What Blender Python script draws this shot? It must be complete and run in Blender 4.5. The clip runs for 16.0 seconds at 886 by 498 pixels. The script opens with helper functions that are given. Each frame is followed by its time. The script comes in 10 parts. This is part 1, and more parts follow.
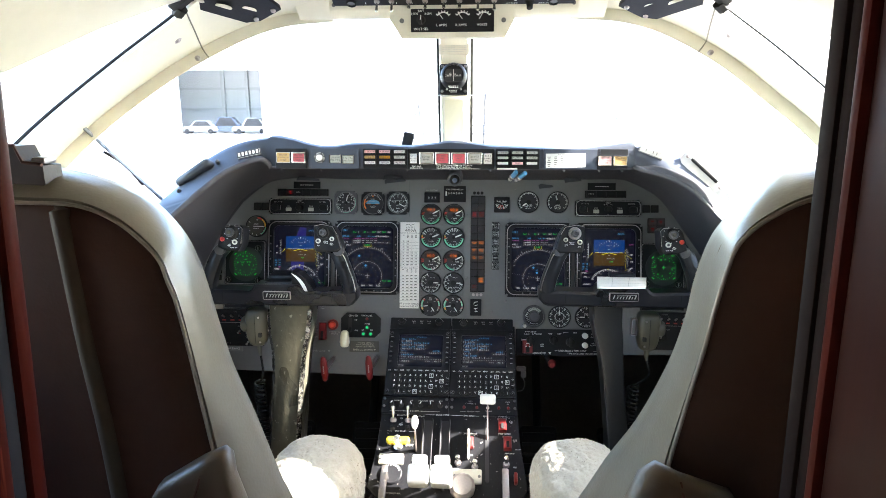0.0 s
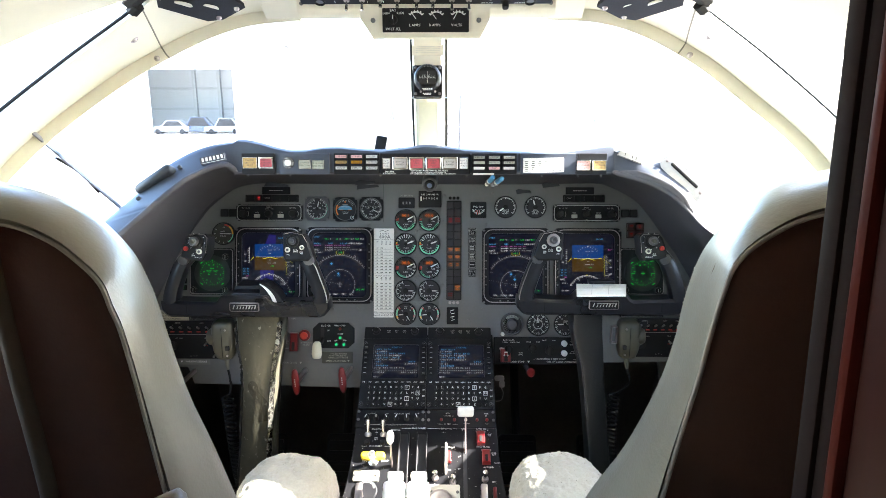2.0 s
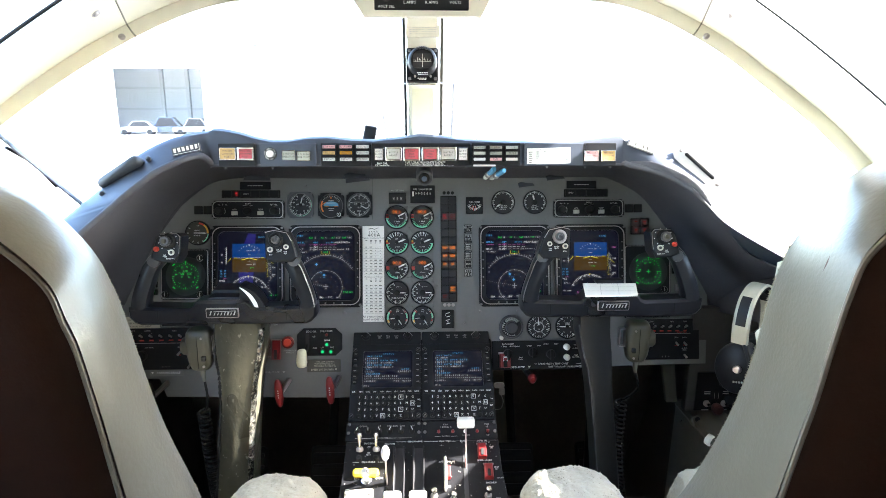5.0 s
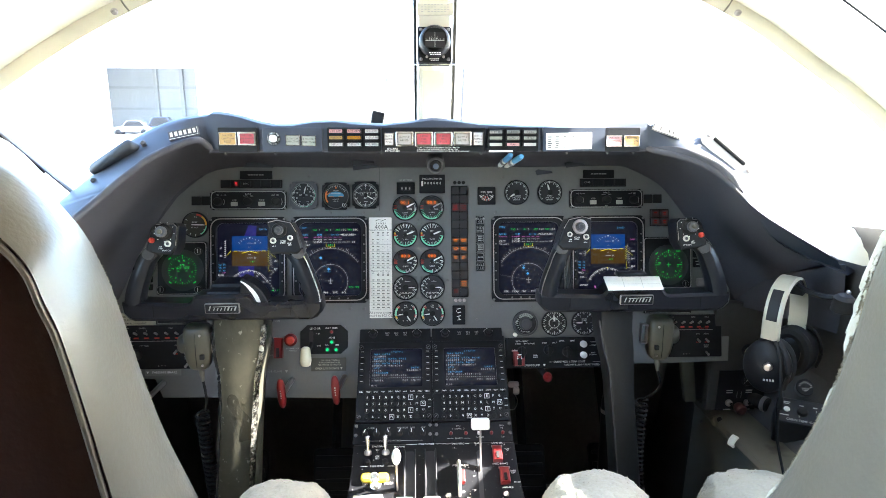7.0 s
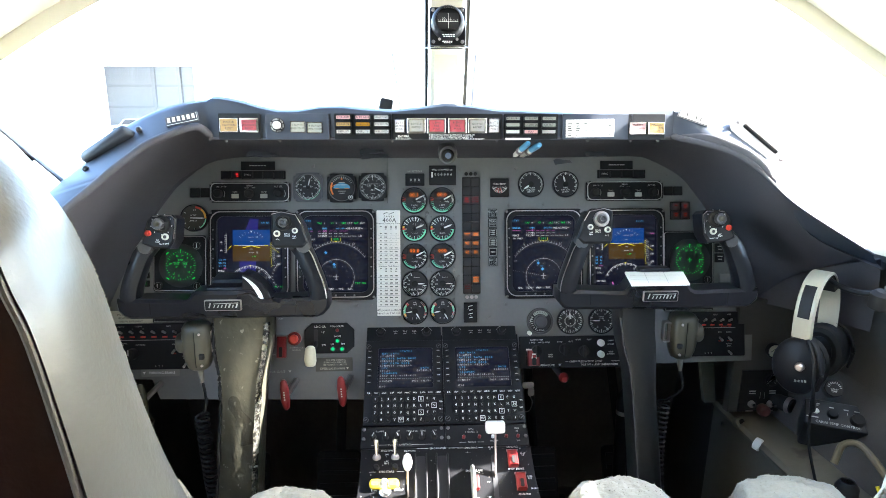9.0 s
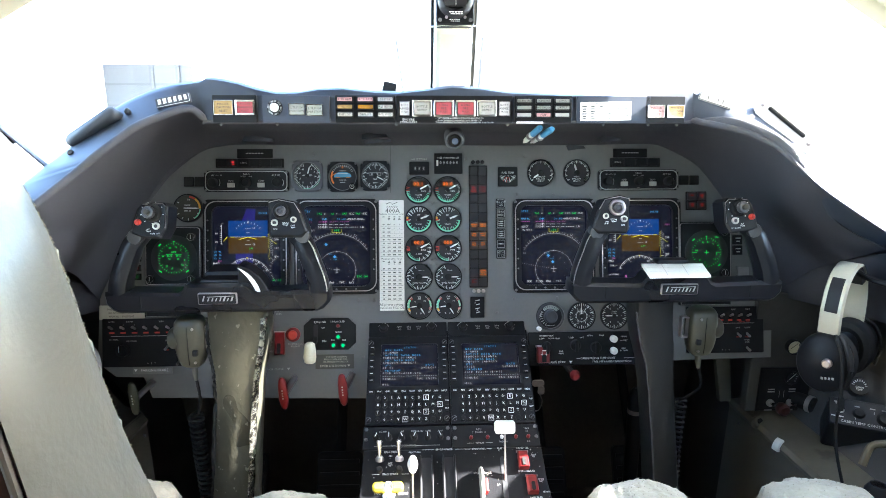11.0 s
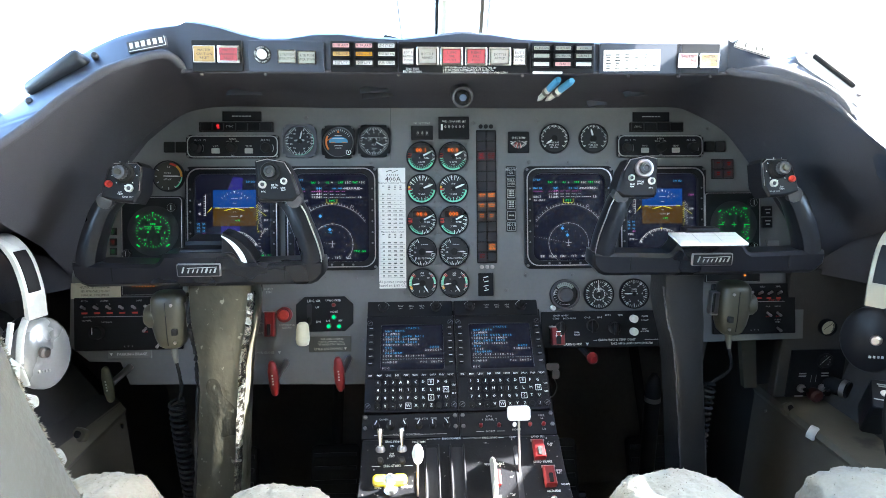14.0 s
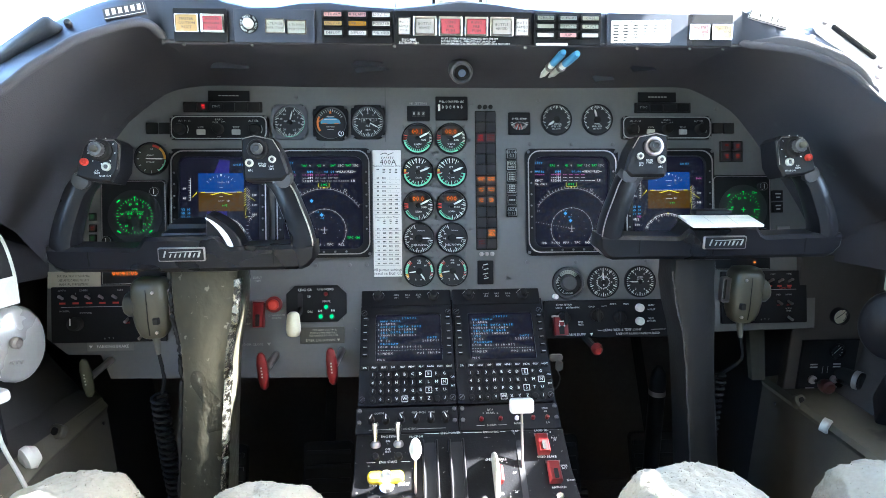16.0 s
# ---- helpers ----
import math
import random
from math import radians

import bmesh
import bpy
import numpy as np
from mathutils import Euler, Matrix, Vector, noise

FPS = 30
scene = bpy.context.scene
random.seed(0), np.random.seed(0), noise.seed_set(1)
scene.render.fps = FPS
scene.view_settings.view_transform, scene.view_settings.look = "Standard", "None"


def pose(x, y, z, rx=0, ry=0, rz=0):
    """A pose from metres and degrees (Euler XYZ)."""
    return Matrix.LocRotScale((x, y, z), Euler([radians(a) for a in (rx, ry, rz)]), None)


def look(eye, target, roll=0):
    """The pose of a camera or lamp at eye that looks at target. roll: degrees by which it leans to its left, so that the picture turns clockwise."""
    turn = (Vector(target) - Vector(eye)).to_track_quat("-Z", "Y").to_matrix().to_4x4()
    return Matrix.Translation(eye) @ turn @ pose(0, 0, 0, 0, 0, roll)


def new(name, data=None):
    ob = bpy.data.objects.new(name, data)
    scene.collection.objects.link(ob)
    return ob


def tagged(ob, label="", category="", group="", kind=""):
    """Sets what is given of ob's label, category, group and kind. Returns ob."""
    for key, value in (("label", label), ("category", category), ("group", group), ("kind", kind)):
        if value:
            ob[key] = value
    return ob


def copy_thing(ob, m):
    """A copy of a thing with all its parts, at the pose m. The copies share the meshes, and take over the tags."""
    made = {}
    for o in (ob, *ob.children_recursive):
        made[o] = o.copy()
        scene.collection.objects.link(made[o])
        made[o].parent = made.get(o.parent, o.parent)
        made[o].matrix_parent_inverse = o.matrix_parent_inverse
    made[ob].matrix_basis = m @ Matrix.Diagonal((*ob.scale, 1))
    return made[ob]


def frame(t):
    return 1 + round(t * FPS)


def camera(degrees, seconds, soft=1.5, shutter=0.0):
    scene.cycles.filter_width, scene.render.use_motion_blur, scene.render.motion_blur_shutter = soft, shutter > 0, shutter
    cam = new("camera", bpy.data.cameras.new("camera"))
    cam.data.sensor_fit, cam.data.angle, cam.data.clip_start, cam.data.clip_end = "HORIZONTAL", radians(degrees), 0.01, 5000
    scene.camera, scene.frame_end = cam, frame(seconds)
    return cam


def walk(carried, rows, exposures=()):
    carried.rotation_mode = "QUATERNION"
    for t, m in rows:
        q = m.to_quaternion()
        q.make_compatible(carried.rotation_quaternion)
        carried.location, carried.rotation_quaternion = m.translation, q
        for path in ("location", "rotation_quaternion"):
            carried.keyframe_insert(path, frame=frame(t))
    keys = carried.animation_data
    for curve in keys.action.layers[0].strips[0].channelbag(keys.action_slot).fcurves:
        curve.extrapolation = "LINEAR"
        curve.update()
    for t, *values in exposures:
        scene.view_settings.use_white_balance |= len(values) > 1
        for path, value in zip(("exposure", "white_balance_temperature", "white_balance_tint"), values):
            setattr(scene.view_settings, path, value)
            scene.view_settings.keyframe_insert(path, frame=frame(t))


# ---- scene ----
cam = camera(72.4, 16.0, 0.8)
PATH = [
    (0, 0.0516, -0.0130, 1.2278, 77.642, 0.042, 2.993),
    (0.5, 0.0537, -0.0017, 1.2293, 77.650, 0.040, 2.658),
    (1, 0.0554, 0.0120, 1.2331, 77.628, 0.039, 2.047),
    (1.5, 0.0551, 0.0210, 1.2343, 77.628, 0.024, 1.469),
    (2, 0.0524, 0.0318, 1.2344, 77.631, 0.025, 0.724),
    (2.5, 0.0487, 0.0409, 1.2325, 77.672, 0.010, 0.239),
    (3, 0.0424, 0.0545, 1.2279, 77.707, 0.002, -0.361),
    (3.5, 0.0350, 0.0679, 1.2225, 77.729, 0.013, -0.729),
    (4, 0.0237, 0.0877, 1.2169, 77.698, 0.008, -1.179),
    (6.5, -0.0118, 0.1664, 1.1927, 77.687, -0.031, -2.142),
    (7, -0.0221, 0.1819, 1.1814, 77.691, -0.031, -2.244),
    (7.5, -0.0303, 0.1955, 1.1735, 77.625, -0.027, -2.327),
    (8, -0.0373, 0.2111, 1.1669, 77.593, -0.053, -2.369),
    (8.5, -0.0429, 0.2232, 1.1633, 77.580, -0.053, -2.387),
    (9, -0.0448, 0.2362, 1.1611, 77.567, -0.063, -2.403),
    (11.5, -0.0597, 0.3011, 1.1236, 77.412, -0.084, -2.538),
    (12, -0.0651, 0.3173, 1.1094, 77.360, -0.087, -2.616),
    (12.5, -0.0692, 0.3276, 1.1006, 77.339, -0.100, -2.677),
    (13, -0.0703, 0.3425, 1.0890, 77.359, -0.101, -2.782),
    (13.5, -0.0690, 0.3557, 1.0799, 77.359, -0.091, -2.878),
    (14, -0.0698, 0.3690, 1.0709, 77.359, -0.089, -3.014),
    (14.5, -0.0706, 0.3785, 1.0636, 77.381, -0.092, -3.169),
    (15, -0.0724, 0.3914, 1.0566, 77.392, -0.094, -3.325),
    (15.5, -0.0724, 0.4013, 1.0489, 77.393, -0.071, -3.455),
    (16, -0.0742, 0.4104, 1.0384, 77.365, -0.089, -3.637),
]
walk(cam, [(t, pose(x, y, z, rx, ry, rz)) for t, x, y, z, rx, ry, rz in PATH],
     [(0.0, 4.62, 6450, 10), (4.0, 4.68, 6370, 9.5), (7.0, 4.93, 6250, 9), (11.5, 5.00, 6040, 8), (16.0, 5.10, 5820, 8)])

# ---------------------------------------------------------------- light
SUN_FROM = Vector((1.0, -0.055, 0.69)).normalized()   # towards the sun: half high, over the right wing tip
world = bpy.data.worlds.new("sky_world")
scene.world = world
world.use_nodes = True
wn = world.node_tree.nodes
sky = wn.new("ShaderNodeTexSky")
sky.sky_type = "NISHITA"
sky.sun_disc = False
sky.sun_elevation = math.asin(SUN_FROM.z)
sky.sun_rotation = math.atan2(SUN_FROM.x, SUN_FROM.y)
world.node_tree.links.new(sky.outputs[0], wn["Background"].inputs[0])
wn["Background"].inputs[1].default_value = 0.15
sun = new("sun", bpy.data.lights.new("sun", "SUN"))
sun.data.energy = 4.0
sun.data.angle = radians(0.53)
sun.data.color = (1.0, 0.95, 0.87)
sun.matrix_world = look(SUN_FROM * 20, (0, 0, 0))


# ---------------------------------------------------------------- mesh tools
def box(bm, x0, x1, y0, y1, z0, z1, bev=0.0, seg=1):
    """A box, its edges rounded by bev."""
    r = bmesh.ops.create_cube(bm, size=1.0)
    vs = r["verts"]
    for v in vs:
        v.co = Vector(((x0 + x1) / 2 + v.co.x * (x1 - x0), (y0 + y1) / 2 + v.co.y * (y1 - y0), (z0 + z1) / 2 + v.co.z * (z1 - z0)))
    if bev > 0:
        es = {e for v in vs for e in v.link_edges}
        bmesh.ops.bevel(bm, geom=list(es), offset=bev, segments=seg, affect="EDGES", profile=0.5)
    return vs


def rr(w, h, r, n=4, cx=0.0, cz=0.0):
    """Outline of a rounded rectangle, anticlockwise."""
    pts = []
    for sx, sz, a0 in ((1, 1, 0), (-1, 1, 90), (-1, -1, 180), (1, -1, 270)):
        for i in range(n + 1):
            a = radians(a0 + 90 * i / n)
            pts.append((cx + sx * (w / 2 - r) + r * math.cos(a), cz + sz * (h / 2 - r) + r * math.sin(a)))
    return pts


def circle(r, n=32, cx=0.0, cz=0.0):
    return [(cx + r * math.cos(2 * math.pi * i / n), cz + r * math.sin(2 * math.pi * i / n)) for i in range(n)]


def slab(bm, pts, y0, y1, bev=0.0):
    """A plate of that outline in x and z; its face at y0 looks at the cabin; bev chamfers the face's rim."""
    def inset(p, d):
        n = len(p)
        out = []
        for i in range(n):
            a, b, c = Vector(p[i - 1]), Vector(p[i]), Vector(p[(i + 1) % n])
            t = (c - a)
            nrm = Vector((-t.y, t.x))
            nrm = nrm.normalized() if nrm.length > 1e-9 else Vector((0, 0))
            out.append(tuple(b + nrm * d))
        return out
    rings = [[bm.verts.new((x, y1, z)) for x, z in pts]]
    if bev > 0:
        rings.append([bm.verts.new((x, y0 + bev, z)) for x, z in pts])
        rings.append([bm.verts.new((x, y0, z)) for x, z in inset(pts, bev)])
    else:
        rings.append([bm.verts.new((x, y0, z)) for x, z in pts])
    n = len(pts)
    for a, b in zip(rings, rings[1:]):
        for i in range(n):
            bm.faces.new((a[i], a[(i + 1) % n], b[(i + 1) % n], b[i]))
    bm.faces.new(rings[-1])
    bm.faces.new(rings[0][::-1])


def ring(bm, outer, inner, y0, y1, bev=0.0):
    """A frame between two outlines with as many points."""
    n = len(outer)
    k = [[bm.verts.new((x, y, z)) for x, z in o] for o, y in ((outer, y1), (outer, y0 + bev), (inner, y0), (inner, y1))]
    if bev > 0:
        mid = [((a[0] * 0.75 + b[0] * 0.25), (a[1] * 0.75 + b[1] * 0.25)) for a, b in zip(outer, inner)]
        k.insert(2, [bm.verts.new((x, y0, z)) for x, z in mid])
    for a, b in zip(k, k[1:] + k[:1]):
        for i in range(n):
            bm.faces.new((a[i], a[(i + 1) % n], b[(i + 1) % n], b[i]))


def lathe(bm, prof, n=20, m=None):
    """A body turned about the y axis from (radius, y) pairs, closed at both ends."""
    m = m or Matrix()
    rows = []
    for r, y in prof:
        rows.append([bm.verts.new(m @ Vector((r * math.cos(2 * math.pi * i / n), y, r * math.sin(2 * math.pi * i / n)))) for i in range(n)])
    for a, b in zip(rows, rows[1:]):
        for i in range(n):
            bm.faces.new((a[i], b[i], b[(i + 1) % n], a[(i + 1) % n]))
    bm.faces.new(rows[0])
    bm.faces.new(rows[-1][::-1])


def loft(bm, rings, closed=True, caps=True):
    """Skin through rings of points (each as long as the others)."""
    rows = [[bm.verts.new(p) for p in r] for r in rings]
    n = len(rows[0])
    for a, b in zip(rows, rows[1:]):
        for i in range(n if closed else n - 1):
            bm.faces.new((a[i], a[(i + 1) % n], b[(i + 1) % n], b[i]))
    if closed and caps:
        bm.faces.new(rows[0][::-1])
        bm.faces.new(rows[-1])
    return rows


def smooth_path(pts, k=6):
    """Catmull-Rom through the points."""
    p = [Vector(q) for q in pts]
    p = [2 * p[0] - p[1]] + p + [2 * p[-1] - p[-2]]
    out = []
    for a, b, c, d in zip(p, p[1:], p[2:], p[3:]):
        for i in range(k):
            t = i / k
            out.append(0.5 * (2 * b + (c - a) * t + (2 * a - 5 * b + 4 * c - d) * t * t + (3 * b - a - 3 * c + d) * t ** 3))
    return out + [p[-2]]


def tube(bm, pts, r, n=8, flat=1.0, up=(0, 0, 1), caps=True):
    """A tube along points; r one radius or one for each point; flat squeezes it across 'up'."""
    pts = [Vector(p) for p in pts]
    rs = r if isinstance(r, (list, tuple)) else [r] * len(pts)
    rings = []
    for i, p in enumerate(pts):
        t = (pts[min(i + 1, len(pts) - 1)] - pts[max(i - 1, 0)]).normalized()
        side = t.cross(Vector(up))
        if side.length < 1e-3:
            side = t.cross(Vector((1, 0, 0)))
        side.normalize()
        u = side.cross(t)
        rings.append([p + rs[i] * (math.cos(2 * math.pi * k / n) * side + flat * math.sin(2 * math.pi * k / n) * u) for k in range(n)])
    loft(bm, rings, caps=caps)


def bar(bm, pts, w, h, up=(0, 1, 0), n=12, p=3.2):
    """A bar of rounded-square section along points; w across, h along 'up' (one size or one for each point)."""
    pts = [Vector(q) for q in pts]
    rings = []
    for i, q in enumerate(pts):
        t = (pts[min(i + 1, len(pts) - 1)] - pts[max(i - 1, 0)]).normalized()
        u = Vector(up)
        side = t.cross(u).normalized()
        u = side.cross(t).normalized()
        ww = w[i] if isinstance(w, (list, tuple)) else w
        hh = h[i] if isinstance(h, (list, tuple)) else h
        r = []
        for k in range(n):
            a_ = 2 * math.pi * (k + 0.5) / n
            c, s_ = math.cos(a_), math.sin(a_)
            f = (abs(c) ** p + abs(s_) ** p) ** (-1 / p)
            r.append(q + side * (ww / 2 * c * f) + u * (hh / 2 * s_ * f))
        rings.append(r)
    loft(bm, rings)


def thing(name, label, category, m=None, group="", kind=""):
    ob = new(name)
    ob.empty_display_size = 0.02
    if m is not None:
        ob.matrix_basis = m
    return tagged(ob, label, category, group, kind)


def part(name, bm, mat, parent=None, label="", sharp=35, m=None):
    """Links a bmesh as one mesh object under a thing or a part."""
    bmesh.ops.recalc_face_normals(bm, faces=bm.faces)
    me = bpy.data.meshes.new(name)
    bm.to_mesh(me)
    bm.free()
    me.materials.append(mat)
    me.shade_smooth()
    me.set_sharp_from_angle(angle=radians(sharp))
    ob = new(name, me)
    if parent is not None:
        ob.parent = parent
    if m is not None:
        ob.matrix_basis = m
    return tagged(ob, label)


def clusters(bm, gap):
    """Groups the faces of a bmesh: letters and marks nearer to one another than the gap belong together."""
    seen, isles = set(), []
    for f in bm.faces:
        if f in seen:
            continue
        todo, isle = [f], []
        seen.add(f)
        while todo:
            g = todo.pop()
            isle.append(g)
            for e in g.edges:
                for h in e.link_faces:
                    if h not in seen:
                        seen.add(h)
                        todo.append(h)
        co = [v.co for g in isle for v in g.verts]
        isles.append(([min(c[i] for c in co) for i in range(3)], [max(c[i] for c in co) for i in range(3)], isle))
    groups = []
    for lo_, hi_, isle in isles:
        lo_, hi_ = lo_[:], hi_[:]
        rest = []
        for g in groups:
            if all(lo_[i] - gap < g[1][i] and g[0][i] < hi_[i] + gap for i in range(3)):
                lo_ = [min(p, q) for p, q in zip(lo_, g[0])]
                hi_ = [max(p, q) for p, q in zip(hi_, g[1])]
                isle = g[2] + isle
            else:
                rest.append(g)
        groups = rest + [(lo_, hi_, isle)]
    return [g[2] for g in groups]


def flatpart(name, bm, mat, parent=None, label="", m=None):
    """As part(), for marks that are flat faces looking at the cabin; words and marks that stand apart become parts of their own."""
    first = None
    for faces in clusters(bm, 0.0055):
        index, verts, polys = {}, [], []
        for f in faces:
            for v in f.verts:
                if v not in index:
                    index[v] = len(verts)
                    verts.append(v.co.copy())
            polys.append([index[v] for v in f.verts])
        me = bpy.data.meshes.new(name)
        me.from_pydata(verts, [], polys)
        me.materials.append(mat)
        ob = new(name, me)
        if parent is not None:
            ob.parent = parent
        if m is not None:
            ob.matrix_basis = m
        tagged(ob, label)
        first = first or ob
    bm.free()
    return first


def quad(bm, x, z, w, h, a=0.0, y=0.0):
    """A flat bar of width w and height h about (x, z), turned by a degrees."""
    c, s = math.cos(radians(a)), math.sin(radians(a))
    vs = [bm.verts.new((x + u * c - v * s, y, z + u * s + v * c)) for u, v in ((-w / 2, -h / 2), (w / 2, -h / 2), (w / 2, h / 2), (-w / 2, h / 2))]
    bm.faces.new(vs)


def poly(bm, pts, y=0.0):
    bm.faces.new([bm.verts.new((x, y, z)) for x, z in pts])


GLYPHS = {}


def text(bm, s, x, z, size, y=0.0, align="CENTER", a=0.0, squeeze=1.0):
    """Writing in the built-in font, facing the cabin; size is the height of a capital."""
    key = (s, align)
    if key not in GLYPHS:
        cu = bpy.data.curves.new("writing", "FONT")
        cu.body, cu.size, cu.align_x, cu.align_y, cu.resolution_u = s, 1.0, align, "CENTER", 1
        ob = bpy.data.objects.new("writing", cu)
        me = bpy.data.meshes.new_from_object(ob)
        GLYPHS[key] = ([tuple(v.co) for v in me.vertices], [tuple(p.vertices) for p in me.polygons])
        bpy.data.meshes.remove(me)
        bpy.data.objects.remove(ob)
        bpy.data.curves.remove(cu)
    vs, fs = GLYPHS[key]
    k = size / 0.69
    c, sn = math.cos(radians(a)), math.sin(radians(a))
    made = []
    for px, py, _ in vs:
        u, v = px * k * squeeze, py * k
        made.append(bm.verts.new((x + u * c - v * sn, y, z + u * sn + v * c)))
    for f in fs:
        try:
            bm.faces.new([made[i] for i in f])
        except ValueError:
            pass


def arcband(bm, r0, r1, a0, a1, n=16, cx=0.0, cz=0.0, y=0.0):
    """A band of a ring between two clock angles (0 at the top, clockwise)."""
    pr = None
    for i in range(n + 1):
        a = radians(90 - (a0 + (a1 - a0) * i / n))
        cur = [bm.verts.new((cx + r * math.cos(a), y, cz + r * math.sin(a))) for r in (r0, r1)]
        if pr:
            bm.faces.new((pr[0], cur[0], cur[1], pr[1]))
        pr = cur


def ticks(bm, r0, r1, a0, a1, n, w, cx=0.0, cz=0.0, y=0.0):
    """Scale marks between two clock angles."""
    for i in range(n):
        a = radians(90 - (a0 + (a1 - a0) * i / max(1, n - 1)))
        quad(bm, cx + (r0 + r1) / 2 * math.cos(a), cz + (r0 + r1) / 2 * math.sin(a), r1 - r0, w, math.degrees(a), y)


# ---------------------------------------------------------------- materials
def material(name, colour, rough=0.5, metal=0.0, vary=0.15, scale=30.0, bump=0.0, bump_scale=200.0, wear=None, wear_at=0.62, wear_scale=25.0,
             sheen=0.0, coat=0.0, rough_vary=0.1, stretch=(1, 1, 1), spec=0.5, blotch=0.12):
    """A surface with blotches, fine grain, relief and, where given, worn spots of another colour."""
    mat = bpy.data.materials.new(name)
    mat.use_nodes = True
    nt = mat.node_tree
    n, l = nt.nodes, nt.links
    b = n["Principled BSDF"]
    co = n.new("ShaderNodeTexCoord")
    mp = n.new("ShaderNodeMapping")
    mp.inputs["Scale"].default_value = stretch
    l.new(co.outputs["Object"], mp.inputs[0])

    def noise_of(sc, detail=4.0):
        t = n.new("ShaderNodeTexNoise")
        t.inputs["Scale"].default_value = sc
        t.inputs["Detail"].default_value = detail
        l.new(mp.outputs[0], t.inputs["Vector"])
        return t

    big, fine = noise_of(scale * 0.25, 3), noise_of(scale * 4, 5)
    mix = n.new("ShaderNodeMath")
    mix.operation = "MULTIPLY_ADD"
    mix.inputs[1].default_value = blotch * 2
    l.new(big.outputs[0], mix.inputs[0])
    m2 = n.new("ShaderNodeMath")
    m2.operation = "MULTIPLY_ADD"
    m2.inputs[1].default_value = vary * 2
    m2.inputs[2].default_value = 1.0 - vary - blotch
    l.new(fine.outputs[0], m2.inputs[0])
    l.new(m2.outputs[0], mix.inputs[2])
    col = n.new("ShaderNodeMix")
    col.data_type = "RGBA"
    col.blend_type = "MULTIPLY"
    col.inputs["Factor"].default_value = 1.0
    col.inputs[6].default_value = (*colour, 1)
    l.new(mix.outputs[0], col.inputs[7])
    out = col.outputs[2]
    if wear:
        wn_ = noise_of(wear_scale, 8)
        rp = n.new("ShaderNodeValToRGB")
        rp.color_ramp.elements[0].position = wear_at
        rp.color_ramp.elements[1].position = wear_at + 0.05
        l.new(wn_.outputs[0], rp.inputs[0])
        wm = n.new("ShaderNodeMix")
        wm.data_type = "RGBA"
        l.new(rp.outputs[0], wm.inputs["Factor"])
        l.new(out, wm.inputs[6])
        wm.inputs[7].default_value = (*wear, 1)
        out = wm.outputs[2]
    l.new(out, b.inputs["Base Color"])
    rm = n.new("ShaderNodeMapRange")
    rm.inputs["To Min"].default_value = max(0.02, rough - rough_vary)
    rm.inputs["To Max"].default_value = min(1.0, rough + rough_vary)
    l.new(big.outputs[0], rm.inputs[0])
    l.new(rm.outputs[0], b.inputs["Roughness"])
    b.inputs["Metallic"].default_value = metal
    b.inputs["Specular IOR Level"].default_value = spec
    b.inputs["Sheen Weight"].default_value = sheen
    b.inputs["Coat Weight"].default_value = coat
    if bump > 0:
        bt = noise_of(bump_scale, 3)
        bp = n.new("ShaderNodeBump")
        bp.inputs["Strength"].default_value = bump
        bp.inputs["Distance"].default_value = 0.002
        l.new(bt.outputs[0], bp.inputs["Height"])
        l.new(bp.outputs[0], b.inputs["Normal"])
    return mat


def glow(name, colour, strength=1.0, paint=0.08):
    """Something that gives off light: lit legends and screen symbols."""
    mat = bpy.data.materials.new(name)
    mat.use_nodes = True
    b = mat.node_tree.nodes["Principled BSDF"]
    b.inputs["Base Color"].default_value = (*(0.01 + k_ * paint for k_ in colour), 1)
    b.inputs["Emission Color"].default_value = (*colour, 1)
    b.inputs["Emission Strength"].default_value = strength
    b.inputs["Roughness"].default_value = 0.25
    b.inputs["Specular IOR Level"].default_value = 0.12
    return mat


def clear(name, colour, gloss=0.08, rough=0.02):
    """Thin glass: lets light through with that tint and mirrors more at a glancing angle."""
    mat = bpy.data.materials.new(name)
    mat.use_nodes = True
    n, l = mat.node_tree.nodes, mat.node_tree.links
    n.remove(n["Principled BSDF"])
    tr, gl, mx, fr = n.new("ShaderNodeBsdfTransparent"), n.new("ShaderNodeBsdfGlossy"), n.new("ShaderNodeMixShader"), n.new("ShaderNodeLayerWeight")
    tr.inputs[0].default_value = (*colour, 1)
    gl.inputs["Roughness"].default_value = rough
    pw, ad = n.new("ShaderNodeMath"), n.new("ShaderNodeMath")
    pw.operation, ad.operation = "POWER", "MULTIPLY_ADD"
    pw.inputs[1].default_value = 5.0
    ad.inputs[1].default_value, ad.inputs[2].default_value = 0.6, gloss
    l.new(fr.outputs["Facing"], pw.inputs[0])
    l.new(pw.outputs[0], ad.inputs[0])
    l.new(ad.outputs[0], mx.inputs[0])
    l.new(tr.outputs[0], mx.inputs[1])
    l.new(gl.outputs[0], mx.inputs[2])
    l.new(mx.outputs[0], n["Material Output"].inputs[0])
    return mat


